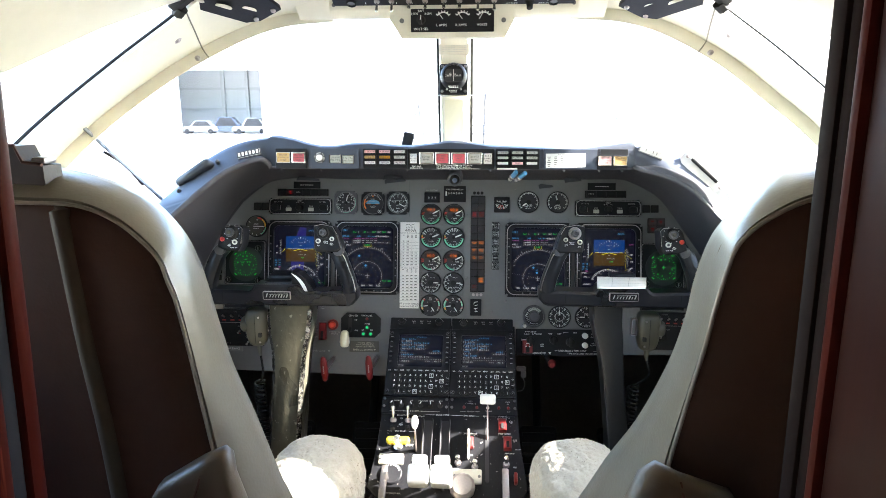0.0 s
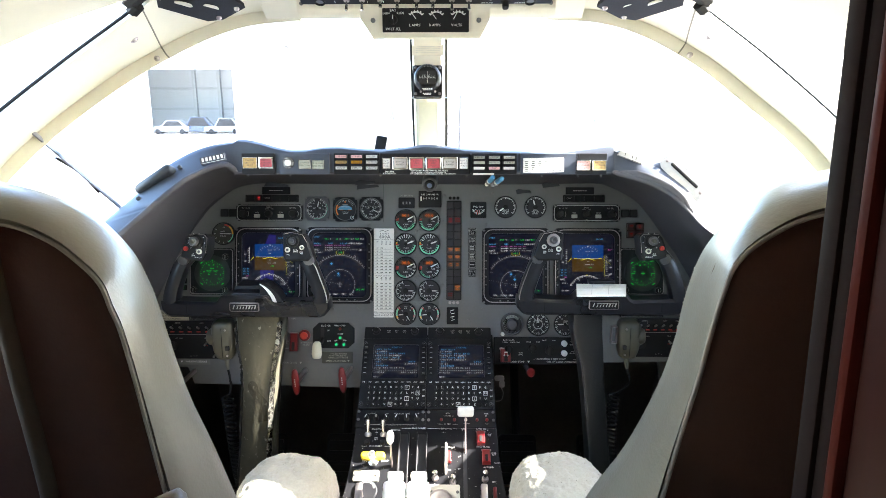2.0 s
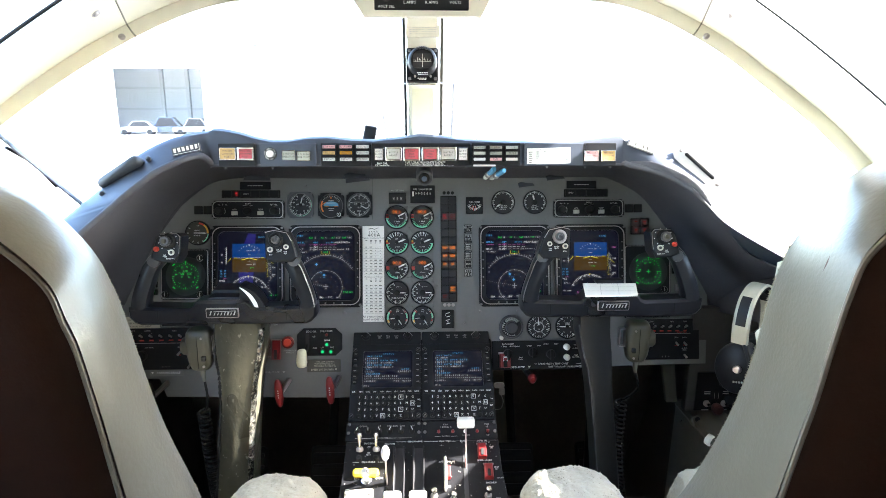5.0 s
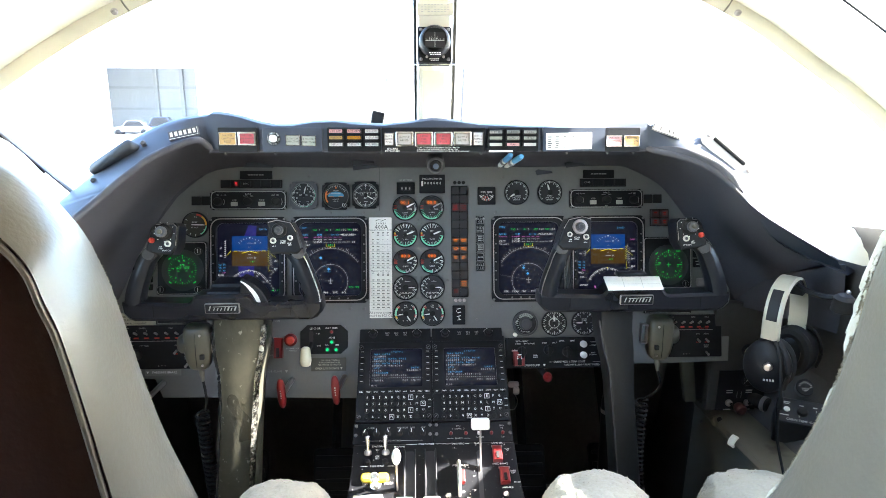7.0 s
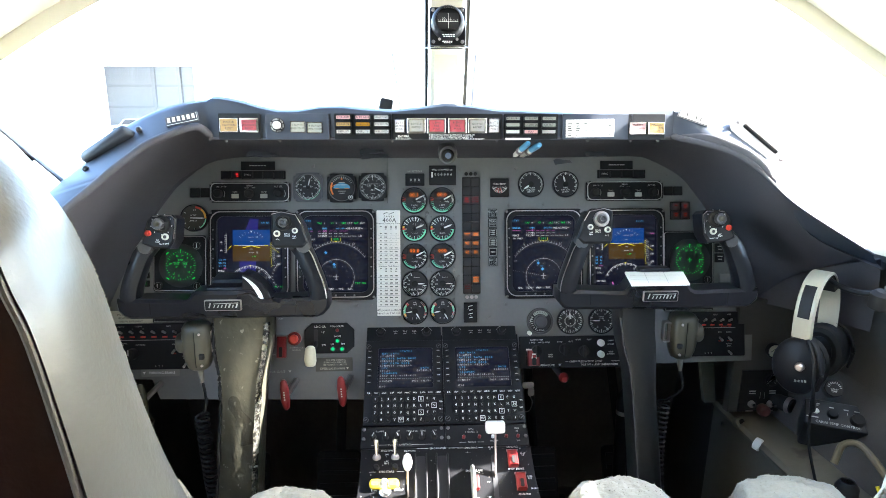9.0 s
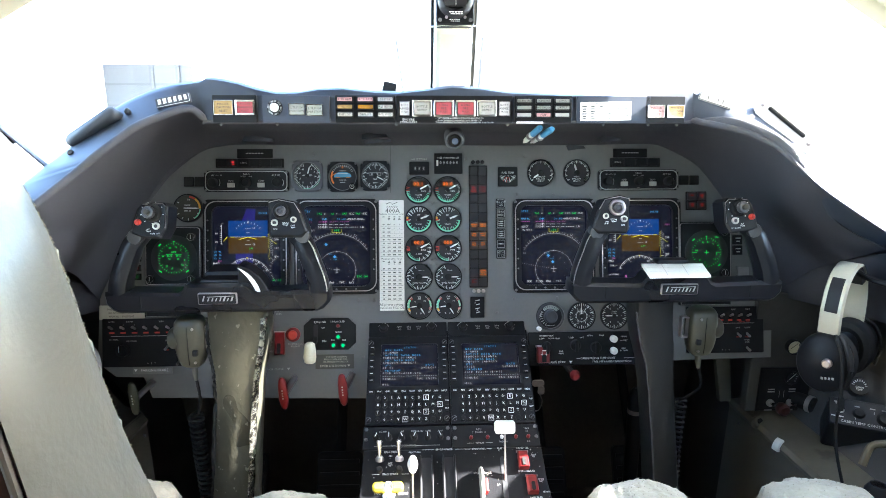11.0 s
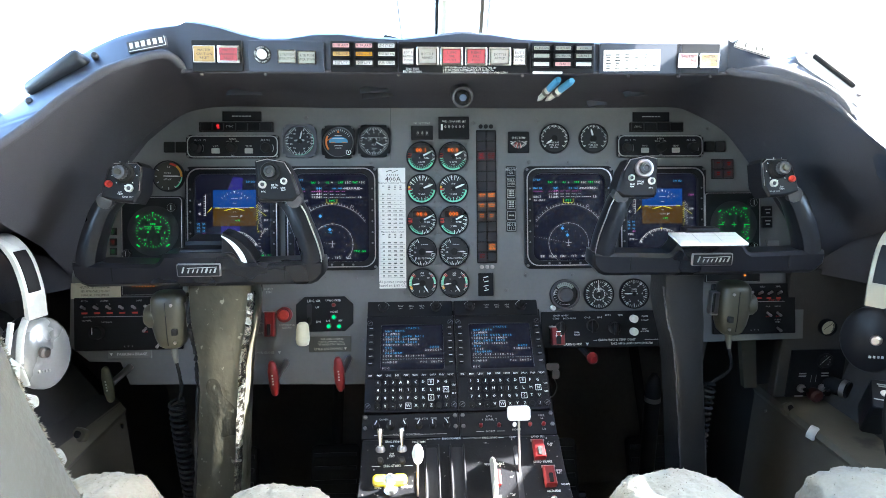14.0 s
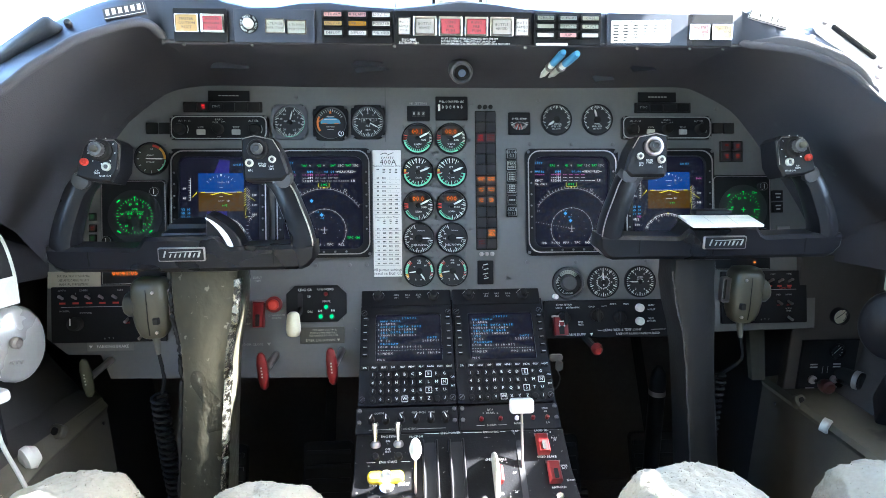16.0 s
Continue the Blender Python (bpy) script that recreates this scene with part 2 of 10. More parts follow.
PANEL_GREY = material("panel_grey_paint", (0.140, 0.141, 0.139), 0.55, vary=0.08, scale=40, bump=0.15, bump_scale=900, wear=(0.18, 0.18, 0.17), wear_at=0.72, wear_scale=60)
BLACK_SATIN = material("black_satin_paint", (0.0100, 0.0100, 0.0118), 0.45, vary=0.15, scale=60, bump=0.08, bump_scale=900, spec=0.22)
PED_BLACK = material("chipped_black_paint", (0.0085, 0.0085, 0.0098), 0.42, vary=0.15, scale=60, bump=0.08, bump_scale=900, spec=0.18, wear=(0.30, 0.30, 0.29), wear_at=0.700, wear_scale=110)
BLACK_MATT = material("black_matt_plastic", (0.016, 0.0155, 0.0155), 0.7, vary=0.15, scale=60, bump=0.1, bump_scale=1200, spec=0.2)
DARK_FACE = material("instrument_face_black", (0.0120, 0.0120, 0.0140), 0.6, vary=0.1, scale=80)
HOOD_DARK = material("hood_dark_vinyl", (0.057, 0.056, 0.068), 0.62, vary=0.12, scale=18, bump=0.35, bump_scale=700, wear=(0.075, 0.078, 0.086), wear_at=0.69, wear_scale=22)
SCUFF = material("dark_scuff", (0.028, 0.029, 0.034), 0.6, vary=0.2, scale=60)
HOOD_BLUE = material("hood_slate_blue_vinyl", (0.038, 0.047, 0.070), 0.5, vary=0.08, scale=20, bump=0.08, bump_scale=900)
CREAM = material("cream_paint", (0.68, 0.645, 0.53), 0.45, vary=0.05, scale=12, bump=0.1, bump_scale=500)
LEATHER = material("taupe_leather", (0.155, 0.134, 0.101), 0.32, vary=0.05, scale=14, bump=0.12, bump_scale=300, rough_vary=0.08)
CABIN_LINING = material("taupe_cabin_lining", (0.27, 0.225, 0.185), 0.7, vary=0.06, scale=10, bump=0.2, bump_scale=300)
# armrest leather, browner, with its weaker light darkened into the colour
ARM_LEATHER = material("shaded_brown_leather", (0.108, 0.076, 0.049), 0.42, vary=0.08, scale=14, bump=0.15, bump_scale=280)
BROWN = material("brown_back_leather", (0.095, 0.050, 0.036), 0.50, vary=0.10, scale=14, bump=0.12, bump_scale=300, spec=0.18)
RUBBER_BROWN = material("dark_brown_moulding", (0.034, 0.020, 0.015), 0.45, vary=0.12, scale=30, bump=0.1, bump_scale=300)
PIPING = material("piping_leather", (0.26, 0.22, 0.18), 0.5, vary=0.1, scale=60)
FLEECE = material("sheepskin", (0.41, 0.38, 0.30), 0.95, vary=0.14, scale=60, bump=0.4, bump_scale=260, sheen=0.1)
WOOD = material("mahogany_veneer", (0.030, 0.0085, 0.006), 0.42, vary=0.35, scale=30, spec=0.06, stretch=(1, 1, 0.06), wear=(0.13, 0.04, 0.02), wear_at=0.70, wear_scale=60)
WOOD_EDGE = material("polished_mahogany_edge", (0.060, 0.0085, 0.0055), 0.38, vary=0.35, scale=40, spec=0.04, stretch=(1, 1, 0.06), wear=(0.16, 0.035, 0.02), wear_at=0.70, wear_scale=70)
TRIM_DARK = material("dark_grey_trim", (0.055, 0.055, 0.060), 0.45, vary=0.1)
JAMB_TRIM = material("jamb_edge_metal", (0.013, 0.007, 0.006), 0.7, vary=0.1, spec=0.05)
TRACK = material("door_track_grey", (0.030, 0.030, 0.035), 0.6, vary=0.1, spec=0.05)
TRIM_GREY = material("grey_edge_trim", (0.15, 0.15, 0.16), 0.4, vary=0.08)
KHAKI = material("khaki_worn_column_paint", (0.078, 0.074, 0.054), 0.28, 0.40, vary=0.25, scale=18, bump=0.8, bump_scale=60, wear=(0.27, 0.26, 0.215), wear_at=0.645, wear_scale=95, stretch=(1, 1, 0.8), blotch=0.3)
FOIL = material("crinkled_foil", (0.42, 0.41, 0.36), 0.24, 0.9, vary=0.5, scale=90, bump=1.0, bump_scale=240, wear=(0.06, 0.055, 0.045), wear_at=0.50, wear_scale=120)
COLUMN_DARK = material("dark_column_paint", (0.013, 0.0128, 0.0125), 0.40, vary=0.15, scale=24, bump=0.2, bump_scale=200, wear=(0.03, 0.03, 0.03), wear_at=0.70, wear_scale=40)
KNOB_GREY = material("worn_grey_knob", (0.060, 0.060, 0.063), 0.42, vary=0.2, scale=90)
YOKE_BLACK = material("yoke_black_leather", (0.0090, 0.0090, 0.0115), 0.30, vary=0.12, scale=40, bump=0.05, bump_scale=500, spec=0.4)
SIDE_DARK = material("side_wall_dark_vinyl", (0.056, 0.052, 0.048), 0.65, vary=0.15, scale=20, bump=0.3, bump_scale=600)
BULKHEAD = material("bulkhead_primer", (0.11, 0.096, 0.082), 0.7, vary=0.25, scale=16, bump=0.2, bump_scale=200)
FLOOR_DARK = material("dark_floor_carpet", (0.15, 0.125, 0.105), 0.95, vary=0.3, scale=40, bump=0.8, bump_scale=400, spec=0.05)
CHROME = material("bright_metal", (0.72, 0.72, 0.70), 0.2, 1.0, vary=0.08, scale=60)
STEEL = material("dull_steel", (0.42, 0.38, 0.37), 0.38, 1.0, vary=0.15, scale=60)
WHITE_PL = material("white_plastic", (0.80, 0.79, 0.74), 0.4, vary=0.05, scale=60)
IVORY_PL = material("ivory_plastic", (0.72, 0.68, 0.52), 0.4, vary=0.08, scale=60)
RED_PL = material("red_plastic", (0.17, 0.009, 0.010), 0.38, vary=0.12, scale=60)
YELLOW_PL = material("yellow_plastic", (0.75, 0.58, 0.03), 0.35, vary=0.06, scale=60)
BLUE_PL = material("pen_blue_plastic", (0.10, 0.34, 0.60), 0.35, vary=0.05)
RUBBER = material("black_rubber", (0.012, 0.012, 0.012), 0.75, vary=0.15, scale=80, spec=0.25)
GREY_PL = material("grey_olive_plastic", (0.055, 0.051, 0.034), 0.4, vary=0.1, scale=50)
SILVER_PL = material("silver_painted_plastic", (0.55, 0.53, 0.46), 0.32, 0.3, vary=0.06, scale=60)
PAPER = material("white_paper", (0.80, 0.79, 0.75), 0.75, vary=0.05, scale=40)
LEGEND = material("white_legend_paint", (0.84, 0.84, 0.82), 0.6, vary=0.05)
LEGEND_DIM = material("grey_legend_paint", (0.42, 0.42, 0.40), 0.6, vary=0.05)
INK = material("dark_print", (0.05, 0.05, 0.05), 0.7, vary=0.05)
PLACARD = material("pale_placard", (0.50, 0.47, 0.37), 0.6, vary=0.06)
GREEN_MARK = material("green_arc_paint", (0.24, 0.70, 0.46), 0.5, vary=0.05)
RED_MARK = material("red_mark_paint", (0.60, 0.05, 0.03), 0.5, vary=0.05)
ORANGE_MARK = material("orange_pointer_paint", (0.80, 0.22, 0.04), 0.5, vary=0.05)
AMBER_MARK = material("amber_mark_paint", (0.75, 0.42, 0.05), 0.5, vary=0.05)
WINDOW = clear("window_glass", (0.93, 0.95, 0.95), 0.04)

# ---------------------------------------------------------------- setting
PANEL = pose(0, 1.40, 0.90, -math.degrees(math.atan(0.225)))     # the panel's own axes: x to the right, z up its face, y into it


def on_panel(u, v, y=0.0):
    return PANEL @ Matrix.Translation((u, y, v))


def structure(name, bm, mat, label, category, sharp=35):
    return tagged(part(name, bm, mat, None, label, sharp), "", category, "", "structure")


# airport ground, one sheet to the horizon
bm = bmesh.new()
bmesh.ops.create_grid(bm, x_segments=8, y_segments=8, size=900)
for v in bm.verts:
    v.co.z = -1.05
CONCRETE = material("apron_concrete", (0.50, 0.48, 0.44), 0.8, vary=0.1, scale=0.6, blotch=0.15)
structure("ground", bm, CONCRETE, "pale sunlit concrete airport apron reaching the horizon", "ground")

# cabin floor
bm = bmesh.new()
box(bm, -0.78, 0.78, -1.6, 1.95, 0.0, 0.06)
structure("floor", bm, FLOOR_DARK, "dark carpeted cockpit floor under the panel", "floor")


def shell_ring(y, n=24, a=0.76, b=0.86, zc=0.75, lo=-70, hi=250):
    return [(a * math.cos(radians(lo + (hi - lo) * i / n)), y, zc + b * math.sin(radians(lo + (hi - lo) * i / n))) for i in range(n + 1)]


# closed cabin behind the doorway: a lined vault with its side windows, then the rear wall
bm = bmesh.new()
ys = (-1.6, -1.40, -1.00, -0.78, -0.70, -0.10, 0.16)
inn = [[bm.verts.new(p) for p in shell_ring(y, a=0.74, b=0.84)] for y in ys]
outr = [[bm.verts.new(p) for p in shell_ring(y, a=0.79, b=0.89)] for y in ys]
gone = {(1, i) for i in (7, 16)}
for j in range(len(ys) - 1):
    for i in range(24):
        if (j, i) not in gone:
            bm.faces.new((inn[j][i], inn[j][i + 1], inn[j + 1][i + 1], inn[j + 1][i]))
            bm.faces.new((outr[j][i], outr[j + 1][i], outr[j + 1][i + 1], outr[j][i + 1]))
        else:
            for (dj, di), (p, q) in (((0, -1), ((j, i), (j + 1, i))), ((0, 1), ((j, i + 1), (j + 1, i + 1))), ((-1, 0), ((j, i), (j, i + 1))), ((1, 0), ((j + 1, i), (j + 1, i + 1)))):
                if (j + dj, i + di) not in gone:
                    bm.faces.new((inn[p[0]][p[1]], inn[q[0]][q[1]], outr[q[0]][q[1]], outr[p[0]][p[1]]))
structure("wall_cabin", bm, CABIN_LINING, "taupe curved cabin lining behind the cockpit doorway", "wall")
bm = bmesh.new()
box(bm, -0.80, 0.80, -1.66, -1.60, -0.05, 1.66)
structure("wall_rear", bm, CABIN_LINING, "plain taupe wall closing the cabin", "wall")

# lower side walls of the cockpit, below the side windows
for s, nm in ((-1, "wall_left"), (1, "wall_right")):
    bm = bmesh.new()
    prof = [(0.60, 0.02), (0.70, 0.30), (0.735, 0.60), (0.745, 0.90), (0.735, 0.985), (0.775, 0.985), (0.79, 0.75), (0.76, 0.30), (0.66, 0.0)]
    # right sill raised 3 cm behind y 1.1 to cut sun on the right pad
    loft(bm, [[(s * x, y, z + (0.0 if z < 0.9 else max(0.0, (0.95 - y)) * 0.06 + (0.030 if s > 0 and y < 1.1 else 0.0))) for x, z in prof] for y in (0.20, 0.6, 1.0, 1.3, 1.92)])
    structure(nm, bm, SIDE_DARK, "dark vinyl cockpit side wall below the side window", "wall")

# unseen wall added behind the right side window, keeps sun off the left seat
for s, nm in ((1, "wall_sun_block_right"),):
    bm = bmesh.new()
    loft(bm, [[(s * x, y, z) for x, z in ((0.738, 0.975), (0.715, 1.20), (0.625, 1.42), (0.56, 1.52), (0.60, 1.56), (0.665, 1.46), (0.755, 1.22), (0.778, 0.975))] for y in (0.20, 0.40, 0.56)])
    structure(nm, bm, CREAM, "unseen cream wall added behind the side window to block the sun", "wall")

# fire wall in front of the pedals
bm = bmesh.new()
box(bm, -0.78, 0.78, 1.86, 1.92, 0.0, 1.10)
structure("wall_front", bm, BULKHEAD, "dark bulkhead in front of the rudder pedals", "wall")

# doorway bulkhead: mahogany jambs with their door track; both lean apart towards the floor
JAMB_R = (("panel", 0.004, None, 0.150, 0.3080, 0.004, WOOD, ""), ("nosing", 0.000, 0.020, 0.3082, 0.3165, 0.003, WOOD_EDGE, "polished wood nosing"),
          ("door_track", 0.0015, 0.020, 0.3167, 0.3262, 0.001, JAMB_TRIM, "dark door track"), ("edge_trim", -0.001, 0.022, 0.3264, 0.3400, 0.0016, JAMB_TRIM, "dark grey metal edge trim"))
JAMB_L = (("panel", 0.010, None, 0.150, 0.2990, 0.004, WOOD, ""), ("inner_nosing", 0.002, 0.020, 0.2992, 0.3150, 0.005, WOOD_EDGE, "polished wood nosing"),
          ("door_track", 0.005, 0.024, 0.3152, 0.3258, 0.001, TRACK, "grey metal door track"), ("nosing", 0.000, 0.020, 0.3260, 0.3400, 0.005, WOOD_EDGE, "polished wood nosing"))
for s, xj, lean, rows, nm in ((1, 0.2425, 0.018, JAMB_R, "bulkhead_right"), (-1, -0.2232, 0.0418, JAMB_L, "bulkhead_left")):
    bh = thing(nm, "glossy dark mahogany doorway jamb with grey edge trim", "bulkhead", kind="structure")
    for nme, xa, xb, ya, yb, bv, mt, lb in rows:
        bm = bmesh.new()
        x0, x1 = sorted((xj + s * xa, s * 0.80 if xb is None else xj + s * xb))
        box(bm, x0, x1, ya, yb, 0.0, 1.75, bv, 2)
        for v in bm.verts:
            v.co.x += s * lean * (1.25 - v.co.z)
        part(nme, bm, mt, bh, lb)
bm = bmesh.new()
box(bm, -0.76, 0.76, 0.16, 0.335, 1.60, 1.76, 0.01, 2)
structure("trim_door_head", bm, WOOD, "mahogany head over the cockpit doorway", "trim")

# ---------------------------------------------------------------- windscreen frame
def mirror(p, s):
    return (s * p[0], p[1], p[2])


def band(bm, inner, outer, t=0.03, k=6):
    """A strip between two edge lines with thickness towards the outside."""
    a, b = smooth_path(inner, k), smooth_path(outer, k)
    rings = []
    for p, q in zip(a, b):
        mid = (p + q) / 2
        n = Vector((mid.x, 0.25, mid.z - 0.75)).normalized()
        r = p + n * 0.026 - Vector((0, 0.006, 0))
        e = q - r
        rings.append([p, p + n * 0.010 - Vector((0, 0.005, 0)), r - e * 0.0, r + e * 0.06 - n * 0.001, r + e * 0.5 - n * 0.003, q, q + n * t, r + n * t, p + n * 0.02 + Vector((0, 0.03, 0))])
    loft(bm, rings)
    return rings


JOINT = material("joint_shadow_grey", (0.20, 0.19, 0.15), 0.6)
frame_thing = thing("windscreen_frame", "cream painted windscreen frame arching over the panel", "window frame", kind="structure")
for s in (-1, 1):
    bm = bmesh.new()
    if s < 0:
        inner = [(0.235, 1.262, 1.414), (0.331, 1.245, 1.402), (0.407, 1.215, 1.3724), (0.489, 1.165, 1.3192), (0.559, 1.115, 1.2608), (0.630, 1.045, 1.1816), (0.678, 0.965, 1.095), (0.706, 0.900, 1.02)]
        outer = [(0.225, 1.10, 1.475), (0.31, 1.08, 1.462), (0.385, 1.05, 1.437), (0.455, 1.02, 1.378), (0.527, 0.965, 1.305), (0.611, 0.885, 1.205), (0.670, 0.805, 1.105), (0.706, 0.740, 1.02)]
    else:
        inner = [(0.235, 1.262, 1.415), (0.3303, 1.245, 1.406), (0.406, 1.215, 1.379), (0.4885, 1.165, 1.3233), (0.5537, 1.115, 1.260), (0.617, 1.045, 1.184), (0.662, 0.965, 1.095), (0.690, 0.900, 1.02)]
        outer = [(0.225, 1.10, 1.475), (0.31, 1.08, 1.462), (0.385, 1.05, 1.437), (0.455, 1.02, 1.378), (0.524, 0.965, 1.305), (0.600, 0.885, 1.205), (0.654, 0.805, 1.105), (0.690, 0.740, 1.02)]
    ribs = band(bm, [mirror(p, s) for p in inner], [mirror(p, s) for p in outer])
    part("side_post", bm, CREAM, frame_thing)
    # joint line across the post, with its screws
    cut = ribs[16]
    bm = bmesh.new()
    tube(bm, [p_ for p_ in cut[0:6]], 0.0014, 6)
    part("joint", bm, JOINT, frame_thing)
    for row, f, r_ in ((18, 0.55, 0.0085), (17, None, 0.0055)):
        a_, b_, c_ = Vector(ribs[row][2]), Vector(ribs[row][5]), Vector(ribs[row][0])
        at = a_.lerp(b_, f) if f is not None else c_.lerp(a_, 0.4)
        along = Vector(ribs[row + 1][0]) - Vector(ribs[row - 1][0])
        nrm = (b_ - a_).cross(along).normalized() if f is not None else (a_ - c_).cross(along).normalized()
        if nrm.dot(Vector((0, 0.6, 1.0)) - at) < 0:
            nrm = -nrm
        bm = bmesh.new()
        lathe(bm, [(r_, 0.003), (r_, -0.002), (r_ * 0.7, -0.0035), (r_ * 0.55, -0.0030), (r_ * 0.35, -0.0050), (r_ * 0.2, -0.0052)], 16, Matrix.Translation(at) @ Vector((0, -1, 0)).rotation_difference(nrm).to_matrix().to_4x4())
        part("screw", bm, STEEL, frame_thing)
    # black weather seal along the side window
    bm = bmesh.new()
    tube(bm, smooth_path([mirror((p[0] * 1.006, p[1] - 0.006, p[2] + 0.004), s) for p in outer]), 0.0026 if s < 0 else 0.0016, 6)
    part("seal", bm, RUBBER, frame_thing, "black rubber window seal")
# roof behind the windscreen, closed down to the side windows' top edge
bm = bmesh.new()
prof_in, prof_out = [], []
for y, w in ((0.16, 0.63), (0.55, 0.62), (0.78, 0.56), (0.90, 0.50), (1.04, 0.42), (1.10, 0.30)):
    row_i, row_o = [], []
    for i in range(17):
        f = -1 + 2 * i / 16
        x = w * f
        z = 0.75 + 0.82 * math.sqrt(max(0.0, 1 - (x / 0.74) ** 2)) - 0.09 * (1 - f * f) * (1 if y > 0.8 else 0.6)
        row_i.append((x, y, z))
        row_o.append((x * 1.03, y, z + 0.05))
    prof_in.append(row_i)
    prof_out.append(row_o)
loft(bm, [a + b[::-1] for a, b in zip(prof_in, prof_out)])
structure("ceiling", bm, CREAM, "cream cockpit roof lining", "ceiling")
# header between the posts, over the windscreen
bm = bmesh.new()
loft(bm, [[(x, 1.262 - 0.002 * abs(x), 1.418), (x, 1.250, 1.416), (x, 1.20, 1.449), (x, 1.05, 1.525), (x, 1.06, 1.56), (x, 1.26, 1.50), (x, 1.275, 1.43)] for x in (-0.30, -0.1, 0.1, 0.30)])
part("header", bm, CREAM, frame_thing)
# centre post with its black seals
bm = bmesh.new()
loft(bm, [[(0.006 - 0.031 * k, y, z), (0.006 - 0.027 * k, y - 0.012, z - 0.006), (0.006 + 0.027 * k, y - 0.012, z - 0.006), (0.006 + 0.031 * k, y, z), (0.032, y + 0.05, z + 0.03), (-0.020, y + 0.05, z + 0.03)]
          for y, z, k in ((1.268, 1.43, 1.0), (1.30, 1.34, 1.0), (1.345, 1.24, 1.0), (1.40, 1.13, 1.05))])
part("centre_post", bm, CREAM, frame_thing)
for s in (-1, 1):
    bm = bmesh.new()
    tube(bm, [(0.008 + s * 0.035, y, z) for y, z in ((1.275, 1.43), (1.307, 1.34), (1.352, 1.24), (1.407, 1.13))], 0.0035, 6)
    part("seal", bm, RUBBER, frame_thing, "black rubber seal")
    bm = bmesh.new()
    top, foot = (((-0.092, 1.511, 1.2845), (-0.070, 1.62, 1.10)) if s < 0 else ((0.075, 1.510, 1.283), (0.073, 1.62, 1.10)))
    bar(bm, [top, foot], 0.0095 if s < 0 else 0.0065, 0.006, up=(0, -0.5, 0.8), n=8)
    part("wiper_rod", bm, TRIM_GREY, frame_thing, "thin grey wiper arm beside the post")

# glazing
for s, nm in ((-1, "window_1"), (1, "window_2")):
    bm = bmesh.new()
    top = smooth_path([mirror(p, s) for p in ((0.03, 1.30, 1.43), (0.235, 1.285, 1.43), (0.405, 1.24, 1.405), (0.487, 1.19, 1.35), (0.60, 1.07, 1.195), (0.68, 0.92, 1.02))], 5)
    low = smooth_path([mirror(p, s) for p in ((0.03, 1.78, 1.08), (0.20, 1.78, 1.08), (0.42, 1.76, 1.07), (0.60, 1.70, 1.05), (0.74, 1.52, 1.02), (0.80, 1.15, 0.98))], 5)
    loft(bm, [[p, q, q + Vector((0, 0.004, 0.004)), p + Vector((0, 0.004, 0.004))] for p, q in zip(top, low)])
    w = structure(nm, bm, WINDOW, "clear curved windscreen pane", "window")
    w.visible_shadow = False

# ---------------------------------------------------------------- glare shield
def both(left, right, k=5):
    """A line across the cockpit from two halves, each given outwards from the middle with x as a distance."""
    l_, r_ = smooth_path(left, k), smooth_path(right, k)
    return [Vector((-p.x, p.y, p.z)) for p in l_[:0:-1]] + r_


def panel_point(u, v, y=0.0):
    return tuple(PANEL @ Vector((u, y, v)))


ARCH_L = [panel_point(*p) for p in ((0.0, 0.184), (0.20, 0.184), (0.36, 0.186), (0.413, 0.183), (0.450, 0.1735), (0.490, 0.148), (0.526, 0.115), (0.564, 0.056), (0.602, -0.018), (0.640, -0.10))]
ARCH_R = [panel_point(*p) for p in ((0.0, 0.184), (0.20, 0.184), (0.34, 0.186), (0.389, 0.186), (0.4186, 0.1797), (0.4775, 0.1483), (0.512, 0.110), (0.546, 0.062), (0.590, -0.004), (0.640, -0.096))]
LOW_L = [(0.0, 1.222, 1.123), (0.20, 1.222, 1.123), (0.355, 1.222, 1.123), (0.368, 1.220, 1.127), (0.387, 1.200, 1.1420), (0.4355, 1.160, 1.1210), (0.458, 1.140, 1.1026), (0.480, 1.120, 1.0818), (0.503, 1.105, 1.0588), (0.565, 1.03, 0.990)]
LOW_R = [(0.0, 1.222, 1.123), (0.20, 1.222, 1.123), (0.355, 1.222, 1.123), (0.372, 1.217, 1.126), (0.415, 1.180, 1.116), (0.445, 1.160, 1.103), (0.466, 1.142, 1.087), (0.486, 1.127, 1.064), (0.525, 1.108, 1.027), (0.690, 1.158, 0.942)]
TOP_L = [(0.0, 1.2255, 1.172), (0.20, 1.2255, 1.170), (0.34, 1.2265, 1.182), (0.39, 1.225, 1.180), (0.445, 1.216, 1.167), (0.500, 1.196, 1.136), (0.548, 1.166, 1.086), (0.580, 1.132, 1.052), (0.610, 1.085, 1.016), (0.66, 1.01, 0.965)]
TOP_R = [(0.0, 1.2255, 1.172), (0.20, 1.2255, 1.170), (0.345, 1.2255, 1.174), (0.374, 1.2245, 1.171), (0.410, 1.222, 1.166), (0.460, 1.205, 1.147), (0.505, 1.180, 1.112), (0.490, 1.131, 1.067), (0.526, 1.110, 1.030), (0.691, 1.159, 0.944)]
DECK_L = [(0.0, 1.45, 1.135), (0.20, 1.45, 1.132), (0.34, 1.43, 1.125), (0.42, 1.40, 1.115), (0.49, 1.36, 1.095), (0.55, 1.32, 1.07), (0.61, 1.27, 1.04), (0.655, 1.22, 1.012), (0.69, 1.15, 0.99), (0.735, 1.03, 0.965)]
